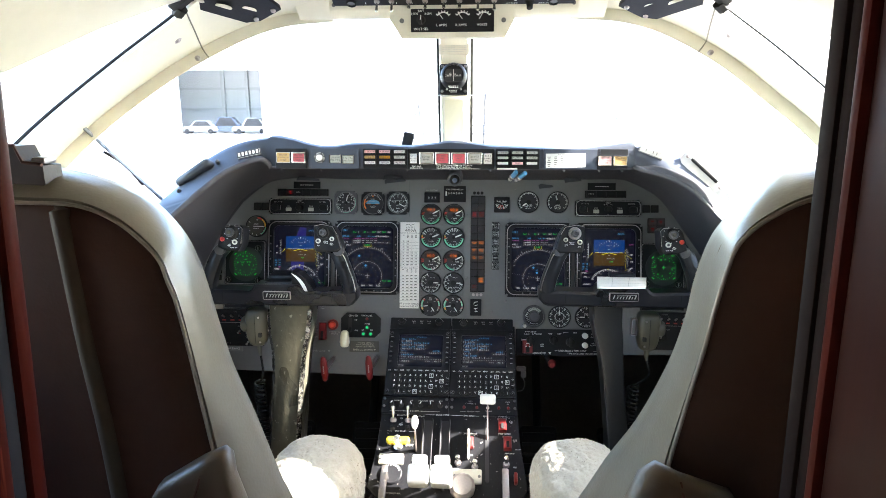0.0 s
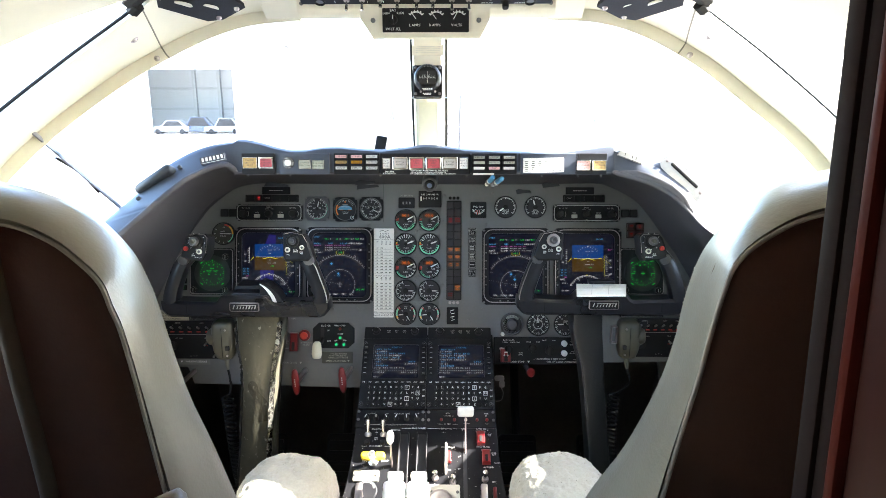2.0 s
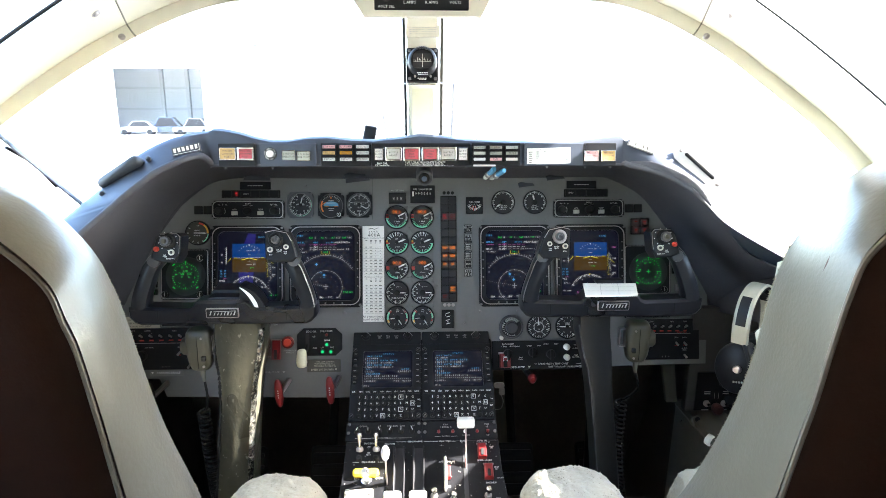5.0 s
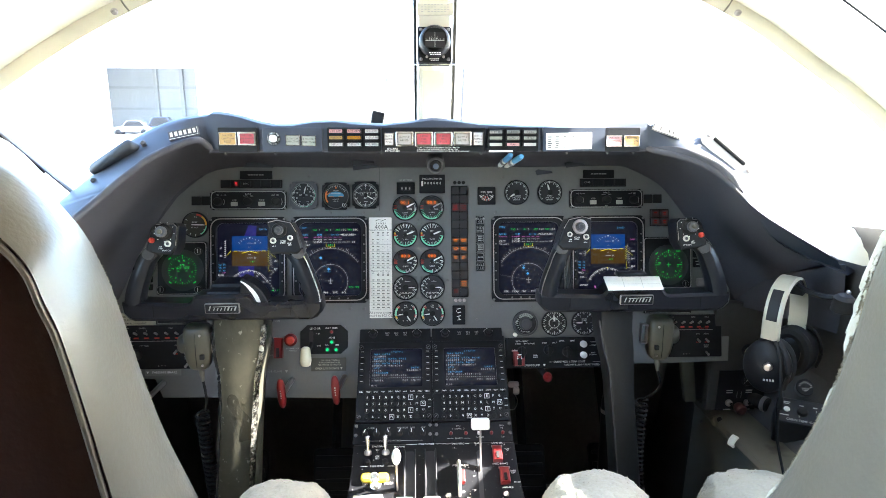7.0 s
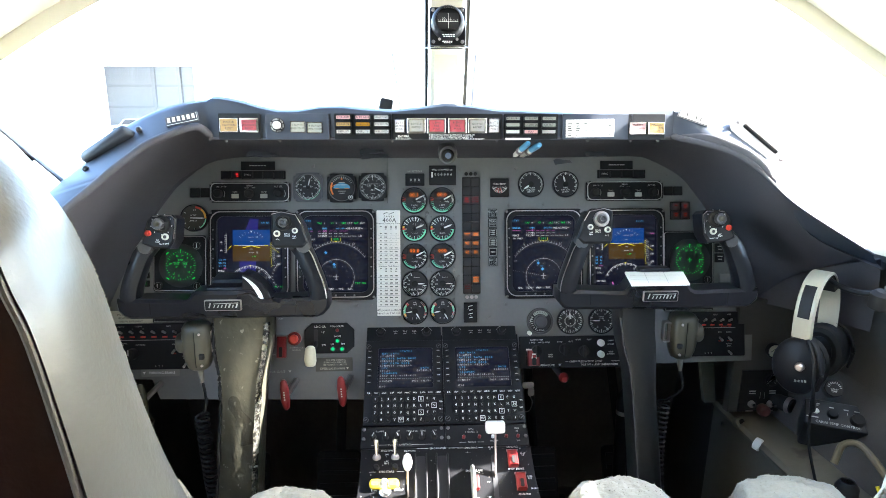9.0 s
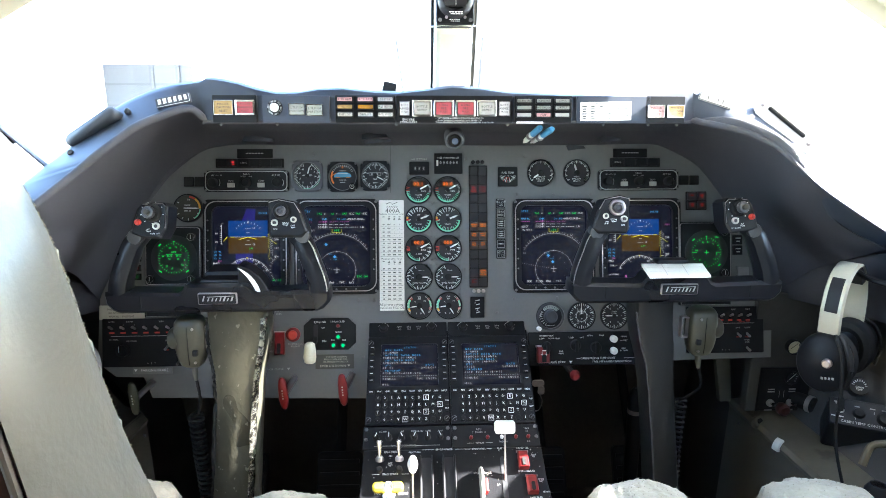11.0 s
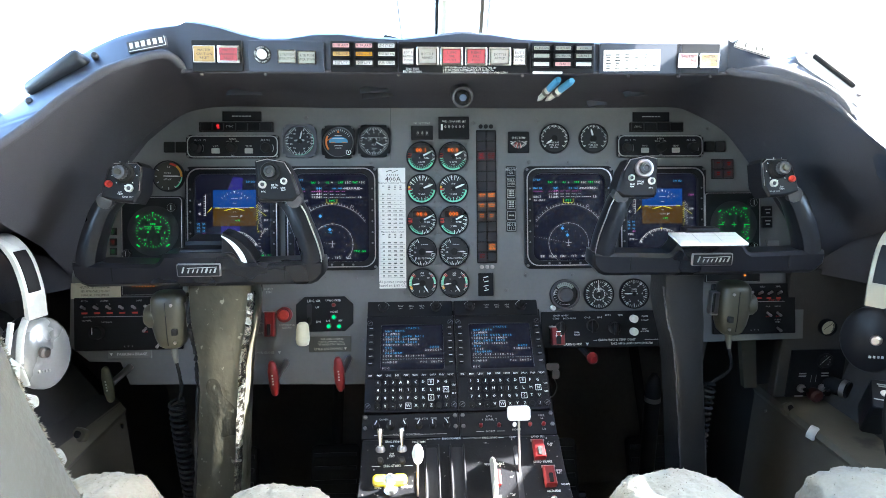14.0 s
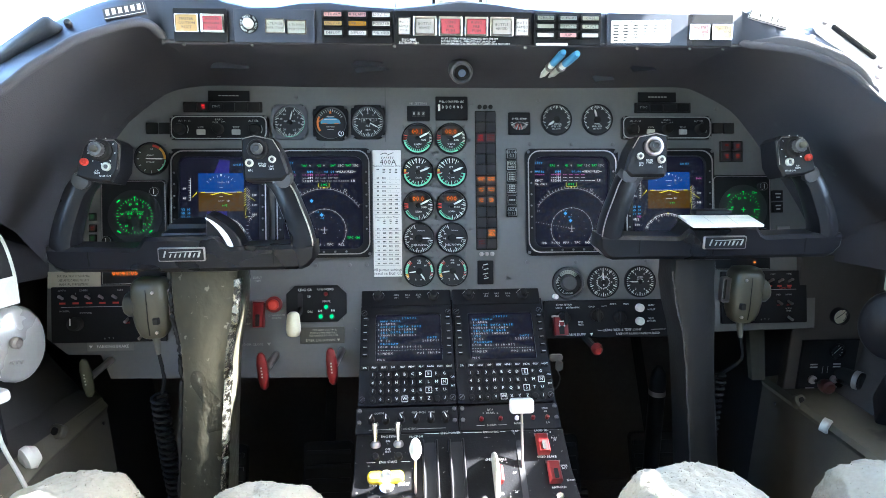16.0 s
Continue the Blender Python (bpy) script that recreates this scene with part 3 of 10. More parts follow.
DECK_R = [(0.0, 1.45, 1.135), (0.20, 1.45, 1.132), (0.34, 1.43, 1.125), (0.42, 1.40, 1.115), (0.49, 1.36, 1.095), (0.535, 1.31, 1.065), (0.57, 1.24, 1.035), (0.565, 1.19, 1.005), (0.59, 1.16, 0.970), (0.72, 1.18, 0.915)]
FAR = [(0.0, 1.66, 1.075), (0.20, 1.65, 1.07), (0.34, 1.58, 1.06), (0.44, 1.50, 1.045), (0.52, 1.42, 1.02), (0.58, 1.36, 0.99), (0.64, 1.30, 0.965), (0.69, 1.24, 0.95), (0.73, 1.16, 0.945), (0.76, 1.03, 0.94)]
FAR_R = FAR[:8] + [(0.70, 1.22, 0.935), (0.76, 1.20, 0.915)]
a, lo, up, de, fa = both(ARCH_L, ARCH_R), both(LOW_L, LOW_R), both(TOP_L, TOP_R), both(DECK_L, DECK_R), both(FAR, FAR_R)


def wavy(p):
    """The brow rises over the alert lights."""
    x = p.x
    w = 0.004 * math.cos(2 * math.pi * (x + 0.37) / 0.19) if abs(x) < 0.37 else 0.0
    if 0.12 < x < 0.30:
        w -= 0.010 * math.sin(math.pi * (x - 0.12) / 0.18)
    if -0.31 < x < -0.19:
        w -= 0.005 * math.sin(math.pi * (x + 0.31) / 0.12)
    return p + Vector((0, 0, w))


up = [wavy(p) for p in up]
shield = thing("glare_shield", "dark vinyl glare shield hood with a slate blue brow over the instrument panel", "glare shield", kind="structure")
bm = bmesh.new()
mid1 = [p.lerp(q, 0.33) + Vector((0, 0.01, 0.012)) for p, q in zip(a, lo)]
mid2 = [p.lerp(q, 0.70) + Vector((0, 0.004, 0.008)) for p, q in zip(a, lo)]
lipin = [q + Vector((0, 0.004, 0.0)) for q in lo]
loft(bm, [a, mid1, mid2, lipin, [q + Vector((0, 0.012, 0.006)) for q in lo], [p + Vector((0, 0.03, 0.03)) for p in a]], closed=False)
part("underside", bm, HOOD_DARK, shield, "dark grey vinyl underside of the hood")
bm = bmesh.new()
crest = [q + (Vector((0, 0.012, 0.004)) if q.x < 0.47 else Vector((0, 0.004, -0.002))) for q in up]
loft(bm, [[q + Vector((0, 0.012, 0.0)) for q in lo], [q + Vector((0, 0.0, 0.0)) for q in lo], [p.lerp(q, 0.12) - Vector((0, 0.003, 0)) for p, q in zip(lo, up)], [p.lerp(q, 0.88) - Vector((0, 0.003, 0)) for p, q in zip(lo, up)], up, crest, de], closed=False)
part("brow", bm, HOOD_BLUE, shield, "slate blue vinyl brow")
bm = bmesh.new()
loft(bm, [[p - Vector((0, 0.01, 0.002)) for p in de], fa, [p + Vector((0, 0.05, -0.06)) for p in fa], [Vector((p.x * 1.02, 1.90, 0.93)) for p in fa]], closed=False)
part("deck", bm, HOOD_DARK, shield, "dark deck below the windscreen")
# stitched seam where brow and underside meet
bm = bmesh.new()
tube(bm, [q + (Vector((0, -0.004, 0.0)) if q.x > 0.375 else Vector((0, -0.001, 0.002))) for q in lo], [0.0028 if abs(q.x) < 0.37 else 0.0058 if q.x < 0 else max(0.0008, min(0.0050, 0.0050 * (0.505 - q.x) / 0.035)) for q in lo], 12)
part("edge_bead", bm, HOOD_DARK, shield)
# rolled edge built as a flap facing away from the sun, so it stays dark
bm = bmesh.new()
rings_ = []
for q in [q for q in lo if 0.371 < q.x < 0.492]:
    k = min(1.0, (q.x - 0.360) / 0.04, (0.500 - q.x) / 0.02)
    rings_.append([q + Vector(p) * k for p in ((0, -0.0060, -0.002), (0.001, -0.0070, 0.005), (0.003, -0.0065, 0.0125), (0.0045, -0.0045, 0.0145), (0.004, 0.001, 0.0120), (0.001, 0.002, 0.0))])
loft(bm, rings_)
part("edge_flange", bm, HOOD_DARK, shield, "rolled dark vinyl edge", 50)

# vinyl cheeks that close the hood down to the side walls
for s in (-1, 1):
    bm = bmesh.new()
    edge = [panel_point(s * 0.636, v, 0.004) for v in ((-0.070, -0.085, -0.106) if s > 0 else (-0.080, -0.095, -0.118))]
    wall_ = [(0.715, 1.172, 0.932), (0.730, 1.185, 0.870), (0.738, 1.200, 0.795)] if s > 0 else [(-0.700, 1.060, 0.962), (-0.725, 1.10, 0.880), (-0.738, 1.150, 0.795)]
    loft(bm, [[Vector(p).lerp(Vector(q), f) + Vector((0, 0.012 * math.sin(math.pi * f) + k, 0)) for f in (0, 0.25, 0.5, 0.75, 1) for k in (0.0,)] + [Vector(p).lerp(Vector(q), f) + Vector((0, 0.012 * math.sin(math.pi * f) + 0.006, 0)) for f in (1, 0.75, 0.5, 0.25, 0)] for p, q in zip(edge, wall_)])
    part("cheek", bm, HOOD_DARK, shield, "dark vinyl cheek of the hood")

# pale sill between the end of the hood and the side window
bm = bmesh.new()
sill_in = [q + Vector((0.001, 0.008, 0.004)) for q in lo if q.x >= 0.484]
sill_in.append(Vector((0.735, 1.155, 0.935)))
wide_ = smooth_path([(0.60, 1.36, 1.045), (0.68, 1.32, 1.035), (0.74, 1.27, 1.02), (0.79, 1.22, 0.99), (0.80, 1.15, 0.97)], 6)
sill_out = [wide_[round(i * (len(wide_) - 1) / (len(sill_in) - 1))] for i in range(len(sill_in))]
loft(bm, [[p, p.lerp(q, 0.5) + Vector((0, 0, 0.006)), q, q - Vector((0, 0, 0.02)), p - Vector((0, 0, 0.002))] for p, q in zip(sill_in, sill_out)])
structure("trim_sill", bm, CREAM, "pale painted sill of the side window beside the hood", "trim")

# outside: white nose of the aircraft, seen only by the light
bm = bmesh.new()
loft(bm, [[(w * math.cos(radians(a_)), y, zc + h * math.sin(radians(a_))) for a_ in range(0, 360, 20)] for y, w, h, zc in ((1.935, 0.74, 0.56, 0.44), (2.2, 0.66, 0.50, 0.42), (2.8, 0.45, 0.36, 0.36), (3.3, 0.15, 0.15, 0.30))])
nose = part("aircraft_nose", bm, material("white_aircraft_paint", (0.8, 0.8, 0.79), 0.25, vary=0.03), None, "white painted aircraft nose in front of the windscreen")
tagged(nose, "", "aircraft nose", "", "structure")

# ---------------------------------------------------------------- instrument panel plate
panel = thing("instrument_panel", "grey painted metal instrument panel under the hood", "instrument panel", kind="structure")
bm = bmesh.new()
out = [(0.624, -0.225), (0.630, -0.10), (0.628, -0.060), (0.592, 0.000), (0.552, 0.062), (0.516, 0.112), (0.480, 0.150), (0.434, 0.178), (0.398, 0.188)]
left = [(-0.413, 0.186), (-0.452, 0.176), (-0.492, 0.151), (-0.530, 0.116), (-0.568, 0.058), (-0.606, -0.016), (-0.640, -0.09), (-0.643, -0.216), (-0.611, -0.242)]
pts = out + left
pts = pts + [(-0.560, -0.244), (-0.545, -0.282), (-0.148, -0.290), (-0.146, -0.225), (0.150, -0.225), (0.155, -0.233)]
slab(bm, [(x, z) for x, z in pts], 0.0, 0.012, 0.0008)
part("plate", bm, PANEL_GREY, panel, m=PANEL)
for u in (-0.104, ):
    bm = bmesh.new()
    quad(bm, u, 0.140, 0.0008, 0.090, 0, -0.0012)
    quad(bm, u, -0.187, 0.0008, 0.040, 0, -0.0012)
    flatpart("joint", bm, TRIM_DARK, panel, m=PANEL)

# ---------------------------------------------------------------- seats
def seat(s, y0, deep, pairs):
    """A pilot's seat on the side s. pairs: distance from the middle of the aisle and height of the piping, at y0, and of the widest line of the bolster, deep further forward."""
    st = thing("pilot_seat", "taupe leather pilot seat with brown back panel and sheepskin cover", "seat", group="pilot seats")
    pipe = smooth_path([Vector((x, 0, z)) for x, z, _, _ in pairs], 5)
    edge = smooth_path([Vector((x, 0, z)) for _, _, x, z in pairs], 5)
    cx = Vector((0.40, 0, 0.86))

    def ringat(f, y, grow=0.0):
        """The outline a share f of the way from piping to widest line, pushed outwards by grow."""
        out_ = []
        for p, q in zip(pipe, edge):
            c = p.lerp(q, f)
            d = (c - cx).normalized()
            out_.append((s * (c.x + d.x * grow), y, c.z + d.z * grow))
        return out_
    bm = bmesh.new()
    loft(bm, [ringat(0, y0 + 0.020, -0.006), ringat(0, y0 + 0.003, 0.0), ringat(0.05, y0 + 0.001, 0.004), ringat(0.22, y0 + deep * 0.16, 0.0075), ringat(0.5, y0 + deep * 0.42, 0.0075), ringat(0.8, y0 + deep * 0.74, 0.004), ringat(1, y0 + deep, 0.0),
              ringat(1, y0 + deep + 0.010, -0.008), ringat(1, y0 + deep + 0.022, -0.024), ringat(1, y0 + deep + 0.030, -0.050), ringat(1, y0 + deep + 0.030, -0.08)], closed=True)
    part("bolster", bm, LEATHER, st, "taupe leather bolster", 60)
    bm = bmesh.new()
    loft(bm, [ringat(0, y0 + 0.03, -0.002), ringat(0, y0 + 0.006, -0.002), ringat(0, y0 + 0.001, -0.012), ringat(0, y0 - 0.001, -0.040)], closed=True)
    part("back_panel", bm, BROWN, st, "dark brown leather back panel", 60)
    bm = bmesh.new()
    tube(bm, [Vector(p) for p in ringat(0, y0 + 0.001, 0.0005)], 0.0019, 8)
    part("piping", bm, PIPING, st, "pale piping")
    # rounded fold down the back, towards the outboard side
    if s < 0:
        bm = bmesh.new()
        tube(bm, smooth_path([(s * 0.309, y0 + 0.006, 1.156), (s * 0.305, y0 + 0.003, 1.13), (s * 0.297, y0 + 0.002, 1.03), (s * 0.285, y0 + 0.002, 0.90), (s * 0.270, y0 + 0.002, 0.60)]), [0.004] * 3 + [0.009] * 22, 12)
        part("back_seam", bm, material("fold_leather", (0.095, 0.072, 0.050), 0.6, vary=0.08, scale=14, bump=0.12, bump_scale=300, spec=0.2), st, "rounded leather fold down the back")
    # sheepskin over the front, its fringe showing past the bolster low down
    rnd = random.Random(7 + int(s))
    bm = bmesh.new()
    yf = y0 + deep
    ra, rb, rc = ringat(1, yf + 0.006, -0.0055), ringat(1, yf + 0.015, -0.0130), ringat(1, yf + 0.050, -0.050)

    def fuzz(r, k):
        return [(x + rnd.uniform(-k, k), y + rnd.uniform(-k, k), z + rnd.uniform(-k, k)) for x, y, z in r]
    loft(bm, [fuzz(ra, 0.001), fuzz(rb, 0.003), fuzz(rc, 0.003), ringat(1, yf + 0.045, -0.09)], closed=True)
    for r in (ra, rb):
        for p, q in zip(r, r[1:]):
            for _ in range(90):
                o = Vector(p).lerp(Vector(q), rnd.random())
                if o.z > 1.135 or rnd.random() < (o.z - 0.98) * 5.5:
                    continue
                d = Vector((rnd.gauss(-0.5 * s, 0.7), rnd.gauss(0.2, 0.7), rnd.gauss(0, 0.7))).normalized() * rnd.uniform(0.0010, 0.0024)
                w = Vector((rnd.uniform(-1, 1), rnd.uniform(-1, 1), rnd.uniform(-1, 1))).normalized() * 0.0007
                bm.faces.new((bm.verts.new(o - w), bm.verts.new(o + w), bm.verts.new(o + d)))
    part("fleece_back", bm, FLEECE, st, "cream sheepskin cover", 80)
    return st


def lobes(s, blobs, st):
    """Thigh pads of the seat, covered in sheepskin with tufts."""
    rnd = random.Random(21 + int(s))
    for cx_, cy_, cz_, ax, ay, az in blobs:
        bm = bmesh.new()
        bmesh.ops.create_icosphere(bm, subdivisions=6, radius=1.0)
        seed = Vector((cx_ * 9, cy_ * 5, 0))
        for v in bm.verts:
            c = v.co
            k = 1.0 / (abs(c.x) ** 3.2 + abs(c.y) ** 3.2 + abs(c.z) ** 2.4) ** (1 / 3.0)
            c = c * k
            p = Vector((c.x * ax, c.y * ay, c.z * az))
            warp = p * 55 + Vector((noise.noise(p * 60 + seed), noise.noise(p * 60 - seed), noise.noise(p * 60))) * 0.8
            w = noise.noise(c * 3.1 + seed) * 0.05 - abs(noise.noise(warp)) * 0.050 - abs(noise.noise(warp * 2.3 + seed)) * 0.026 + noise.noise(warp * 6.0) * 0.010 + 0.03
            v.co = Vector((s * (cx_ + p.x * (1 + w)), cy_ + p.y * (1 + w), cz_ + p.z * (1 + w)))
        base = [(v.co.copy(), (v.co - Vector((s * cx_, cy_, cz_))).normalized()) for v in bm.verts]
        for o, d in base:
            if o.z < cz_ - 0.02 or rnd.random() > 0.30:
                continue
            e = (d + Vector((rnd.gauss(0, 0.6), rnd.gauss(0, 0.6), rnd.gauss(0, 0.6)))).normalized() * rnd.uniform(0.0010, 0.0022)
            w = Vector((rnd.uniform(-1, 1), rnd.uniform(-1, 1), rnd.uniform(-1, 1))).normalized() * 0.0008
            bm.faces.new((bm.verts.new(o - w), bm.verts.new(o + w), bm.verts.new(o + e)))
        part("thigh_pad", bm, FLEECE, st, "cream sheepskin thigh pad", 80)


SEAT_R = [(0.150, 0.55, 0.100, 0.55), (0.185, 0.80, 0.135, 0.80), (0.200, 0.90, 0.172, 0.892), (0.2111, 0.968, 0.2069, 0.9496), (0.2218, 1.0244, 0.2313, 1.0065), (0.2278, 1.0533, 0.2430, 1.0512), (0.2330, 1.0853, 0.2479, 1.0848), (0.2390, 1.1162, 0.2562, 1.1175),
          (0.2460, 1.137, 0.2675, 1.1393), (0.2654, 1.1553, 0.2928, 1.1713), (0.2992, 1.1708, 0.3350, 1.189), (0.370, 1.182, 0.420, 1.201), (0.480, 1.172, 0.500, 1.192), (0.545, 1.135, 0.560, 1.155), (0.580, 1.07, 0.600, 1.09), (0.588, 0.90, 0.610, 0.90), (0.588, 0.55, 0.610, 0.55)]
SEAT_L = [(0.125, 0.55, 0.085, 0.55), (0.165, 0.75, 0.115, 0.76), (0.180, 0.86, 0.150, 0.862), (0.1908, 0.9322, 0.1709, 0.9275), (0.1971, 0.9768, 0.1890, 0.978), (0.2032, 1.0198, 0.1999, 1.0201), (0.2107, 1.0655, 0.2098, 1.0664), (0.2167, 1.0855, 0.2167, 1.0915),
          (0.2225, 1.1051, 0.2280, 1.118), (0.2367, 1.1223, 0.2504, 1.1447), (0.2585, 1.140, 0.2760, 1.1605), (0.2920, 1.153, 0.3130, 1.174), (0.345, 1.155, 0.370, 1.184), (0.43, 1.158, 0.45, 1.19), (0.50, 1.14, 0.52, 1.17), (0.55, 1.08, 0.57, 1.11), (0.575, 0.90, 0.60, 0.90), (0.58, 0.55, 0.61, 0.55)]
seat_r = seat(1, 0.430, 0.090, SEAT_R)
seat_l = seat(-1, 0.485, 0.065, SEAT_L)
lobes(1, ((0.243, 0.94, 0.561, 0.084, 0.115, 0.094), (0.505, 0.96, 0.545, 0.090, 0.115, 0.094), (0.37, 0.74, 0.47, 0.20, 0.16, 0.10)), seat_r)
lobes(-1, ((0.239, 0.97, 0.538, 0.085, 0.115, 0.093), (0.468, 1.02, 0.532, 0.080, 0.110, 0.093), (0.37, 0.77, 0.45, 0.20, 0.16, 0.10)), seat_l)
for st, s, yb in ((seat_r, 1, 0.480), (seat_l, -1, 0.510)):
    bm = bmesh.new()
    box(bm, min(s * 0.13, s * 0.60), max(s * 0.13, s * 0.60), yb + 0.02, yb + 0.45, 0.26, 0.42, 0.03, 3)
    part("seat_base", bm, LEATHER, st)
    for dx in (0.18, 0.54):
        for dy in (0.08, 0.40):
            bm = bmesh.new()
            box(bm, s * dx - 0.02, s * dx + 0.02, yb + dy - 0.02, yb + dy + 0.02, 0.05, 0.28, 0.003)
            part("leg", bm, STEEL, st)
    # folded armrest on the aisle side: a leather wedge with a seam over its top
    ya = 0.435 if s < 0 else 0.385
    line = ((0.228, 0.901), (0.2187, 0.9165), (0.1800, 0.941), (0.1610, 0.950), (0.1555, 0.9449), (0.1540, 0.925), (0.132, 0.85), (0.118, 0.60), (0.255, 0.60), (0.250, 0.83)) if s < 0 else ((0.256, 0.938), (0.244, 0.955), (0.206, 0.968), (0.188, 0.977), (0.176, 0.968), (0.164, 0.935), (0.148, 0.87), (0.128, 0.60), (0.262, 0.60), (0.262, 0.88))
    cxa, cza = 0.195, 0.86
    bm = bmesh.new()
    rings_ = []
    for y_, k in ((0.0, 0.82), (0.002, 0.94), (0.007, 1.0), (0.018, 1.0), (0.024, 0.95)):
        rings_.append([(s * (cxa + (x - cxa) * k), ya + y_, cza + (z - cza) * k) for x, z in line])
    loft(bm, rings_)
    arm = part("armrest", bm, ARM_LEATHER, st, "folded taupe leather armrest", 60)
    bm = bmesh.new()
    tube(bm, smooth_path([(s * (line[3][0] + 0.016), ya + 0.006, line[3][1] - 0.010), (s * (line[3][0] + 0.018), ya + 0.001, line[3][1] - 0.022), (s * (line[3][0] + 0.024), ya - 0.001, line[3][1] - 0.040), (s * (line[3][0] + 0.034), ya - 0.001, line[3][1] - 0.058)]), 0.0012, 6)
    part("armrest_seam", bm, BROWN, arm)
    if s < 0:
        # harness reel housing on the seat's top, outboard
        bm = bmesh.new()
        loft(bm, [[(x, y_, z) for x, z in ((-0.42, 1.157), (-0.338, 1.157), (-0.324, 1.170), (-0.324, 1.186), (-0.340, 1.188), (-0.346, 1.203), (-0.42, 1.206))] for y_ in (yb - 0.012, yb + 0.012)])
        reel = part("harness_housing", bm, RUBBER_BROWN, st, "dark brown harness housing")
        bm = bmesh.new()
        tube(bm, [(-0.42, yb - 0.013, 1.2065), (-0.347, yb - 0.013, 1.2035), (-0.341, yb - 0.013, 1.189), (-0.324, yb - 0.013, 1.187)], 0.0018, 6)
        part("housing_rim", bm, BROWN, reel, "rounded leather edge")
        bm = bmesh.new()
        box(bm, -0.339, -0.326, yb - 0.006, yb + 0.010, 1.187, 1.193, 0.002, 2)
        part("housing_latch", bm, STEEL, reel)

# ---------------------------------------------------------------- centre pedestal body
PEDC = pose(0, 1.372, 0.752, -45)        # axes of the control-unit slope: x right, z up the slope, y into it
PEDQ = pose(0, 1.2341, 0.6141, -54)       # axes of the lever quadrant
ped = thing("centre_pedestal", "black painted centre pedestal sloping down between the seats", "pedestal", kind="structure")
bm = bmesh.new()
prof = [(1.44, 0.760), (1.374, 0.757), (1.2341, 0.6141), (1.050, 0.480), (1.03, 0.45), (1.03, 0.05), (1.44, 0.05)]
loft(bm, [[(x * (1.0 if y > 1.22 else 1.0 + (1.222 - y) * 0.22), y + 0.004, z - 0.004) for y, z in prof] for x in (-0.146, -0.05, 0.05, 0.150)])
part("body", bm, PED_BLACK, ped)

# ---------------------------------------------------------------- control columns and yokes
def yoke(s, x0, dz):
    """A control column with its ram's-horn wheel, centred at x0."""
    dark = s > 0
    co = thing("control_column", ("dark grey" if dark else "worn khaki") + " control column with black ram's-horn yoke", "control yoke", group="control yokes")
    xc = x0 + (-0.007 if dark else 0.013)
    bm = bmesh.new()
    rings = []
    ws = 0.70 if dark else 1.07
    lean = ((0.838, 0.334), (0.80, 0.336), (0.765, 0.342), (0.725, 0.349), (0.68, 0.354), (0.60, 0.364), (0.45, 0.380), (0.25, 0.395), (0.06, 0.405)) if dark else \
           ((0.838, -0.343), (0.80, -0.345), (0.765, -0.347), (0.725, -0.349), (0.68, -0.352), (0.60, -0.360), (0.45, -0.374), (0.25, -0.388), (0.06, -0.395))

    def cx(z):
        """Middle of the column at that height."""
        for (z1, x1), (z0, x0_) in zip(lean, lean[1:]):
            if z >= z0:
                return x0_ + (x1 - x0_) * (min(z, z1) - z0) / (z1 - z0)
        return lean[-1][1]
    for z, y, w, d in ((0.838, 1.240, 0.045, 0.028), (0.80, 1.243, 0.0445, 0.032), (0.765, 1.243, 0.0415, 0.034), (0.725, 1.242, 0.0345, 0.034), (0.68, 1.240, 0.0315, 0.034), (0.60, 1.238, 0.0318, 0.034), (0.45, 1.233, 0.033, 0.036), (0.25, 1.222, 0.036, 0.038), (0.06, 1.21, 0.040, 0.040)):
        rings.append([(cx(z) + a_ * w * ws, y + b_ * d, z) for a_, b_ in ((-1, -0.6), (-0.90, -0.9), (-0.7, -1), (0.7, -1), (0.90, -0.9), (1, -0.6), (1, 0.8), (0.7, 1), (-0.7, 1), (-1, 0.8))])
    loft(bm, rings)
    part("column", bm, COLUMN_DARK if dark else KHAKI, co, sharp=40)
    bm = bmesh.new()
    es = -1 if dark else 1
    pts_ = smooth_path([(cx(z) + es * w * ws, y, z) for z, y, w in ((0.82, 1.218, 0.0440), (0.765, 1.214, 0.0405), (0.72, 1.212, 0.0335), (0.60, 1.208, 0.0310), (0.45, 1.203, 0.0320), (0.25, 1.190, 0.0350))], 14)
    rw = random.Random(31)
    if not dark:
        loft(bm, [[p_ + Vector((dx + rw.uniform(-0.0008, 0.0008), dy + rw.uniform(-0.0007, 0.0007), 0)) for dx, dy in ((-0.0070, -0.0075), (-0.004, -0.0060), (0.0, -0.0015), (0.0012, 0.004), (-0.001, 0.006), (-0.005, 0.0))] for p_ in pts_])
        part("foil_strip", bm, FOIL, co, "crinkled bright foil strip along the edge", 20)
        bm = bmesh.new()
        pts_ = [Vector((2 * cx(p_.z) - p_.x, p_.y, p_.z)) for p_ in pts_]
    tube(bm, [p_ + Vector((rw.uniform(-0.0006, 0.0006), rw.uniform(-0.0005, 0.0005), 0)) for p_ in pts_], [(0.0016 if dark else 0.0030) * rw.uniform(0.6, 1.3) for _ in pts_], 6)
    part("edge_strip", bm, BLACK_MATT if not dark else KNOB_GREY, co, "dark edge strip" if not dark else "worn grey edge")
    bm = bmesh.new()
    box(bm, xc - 0.050 * ws, xc + 0.050 * ws, 1.205, 1.272, 0.832 + dz, 0.846 + dz, 0.004, 2)
    part("collar", bm, BLACK_SATIN, co)
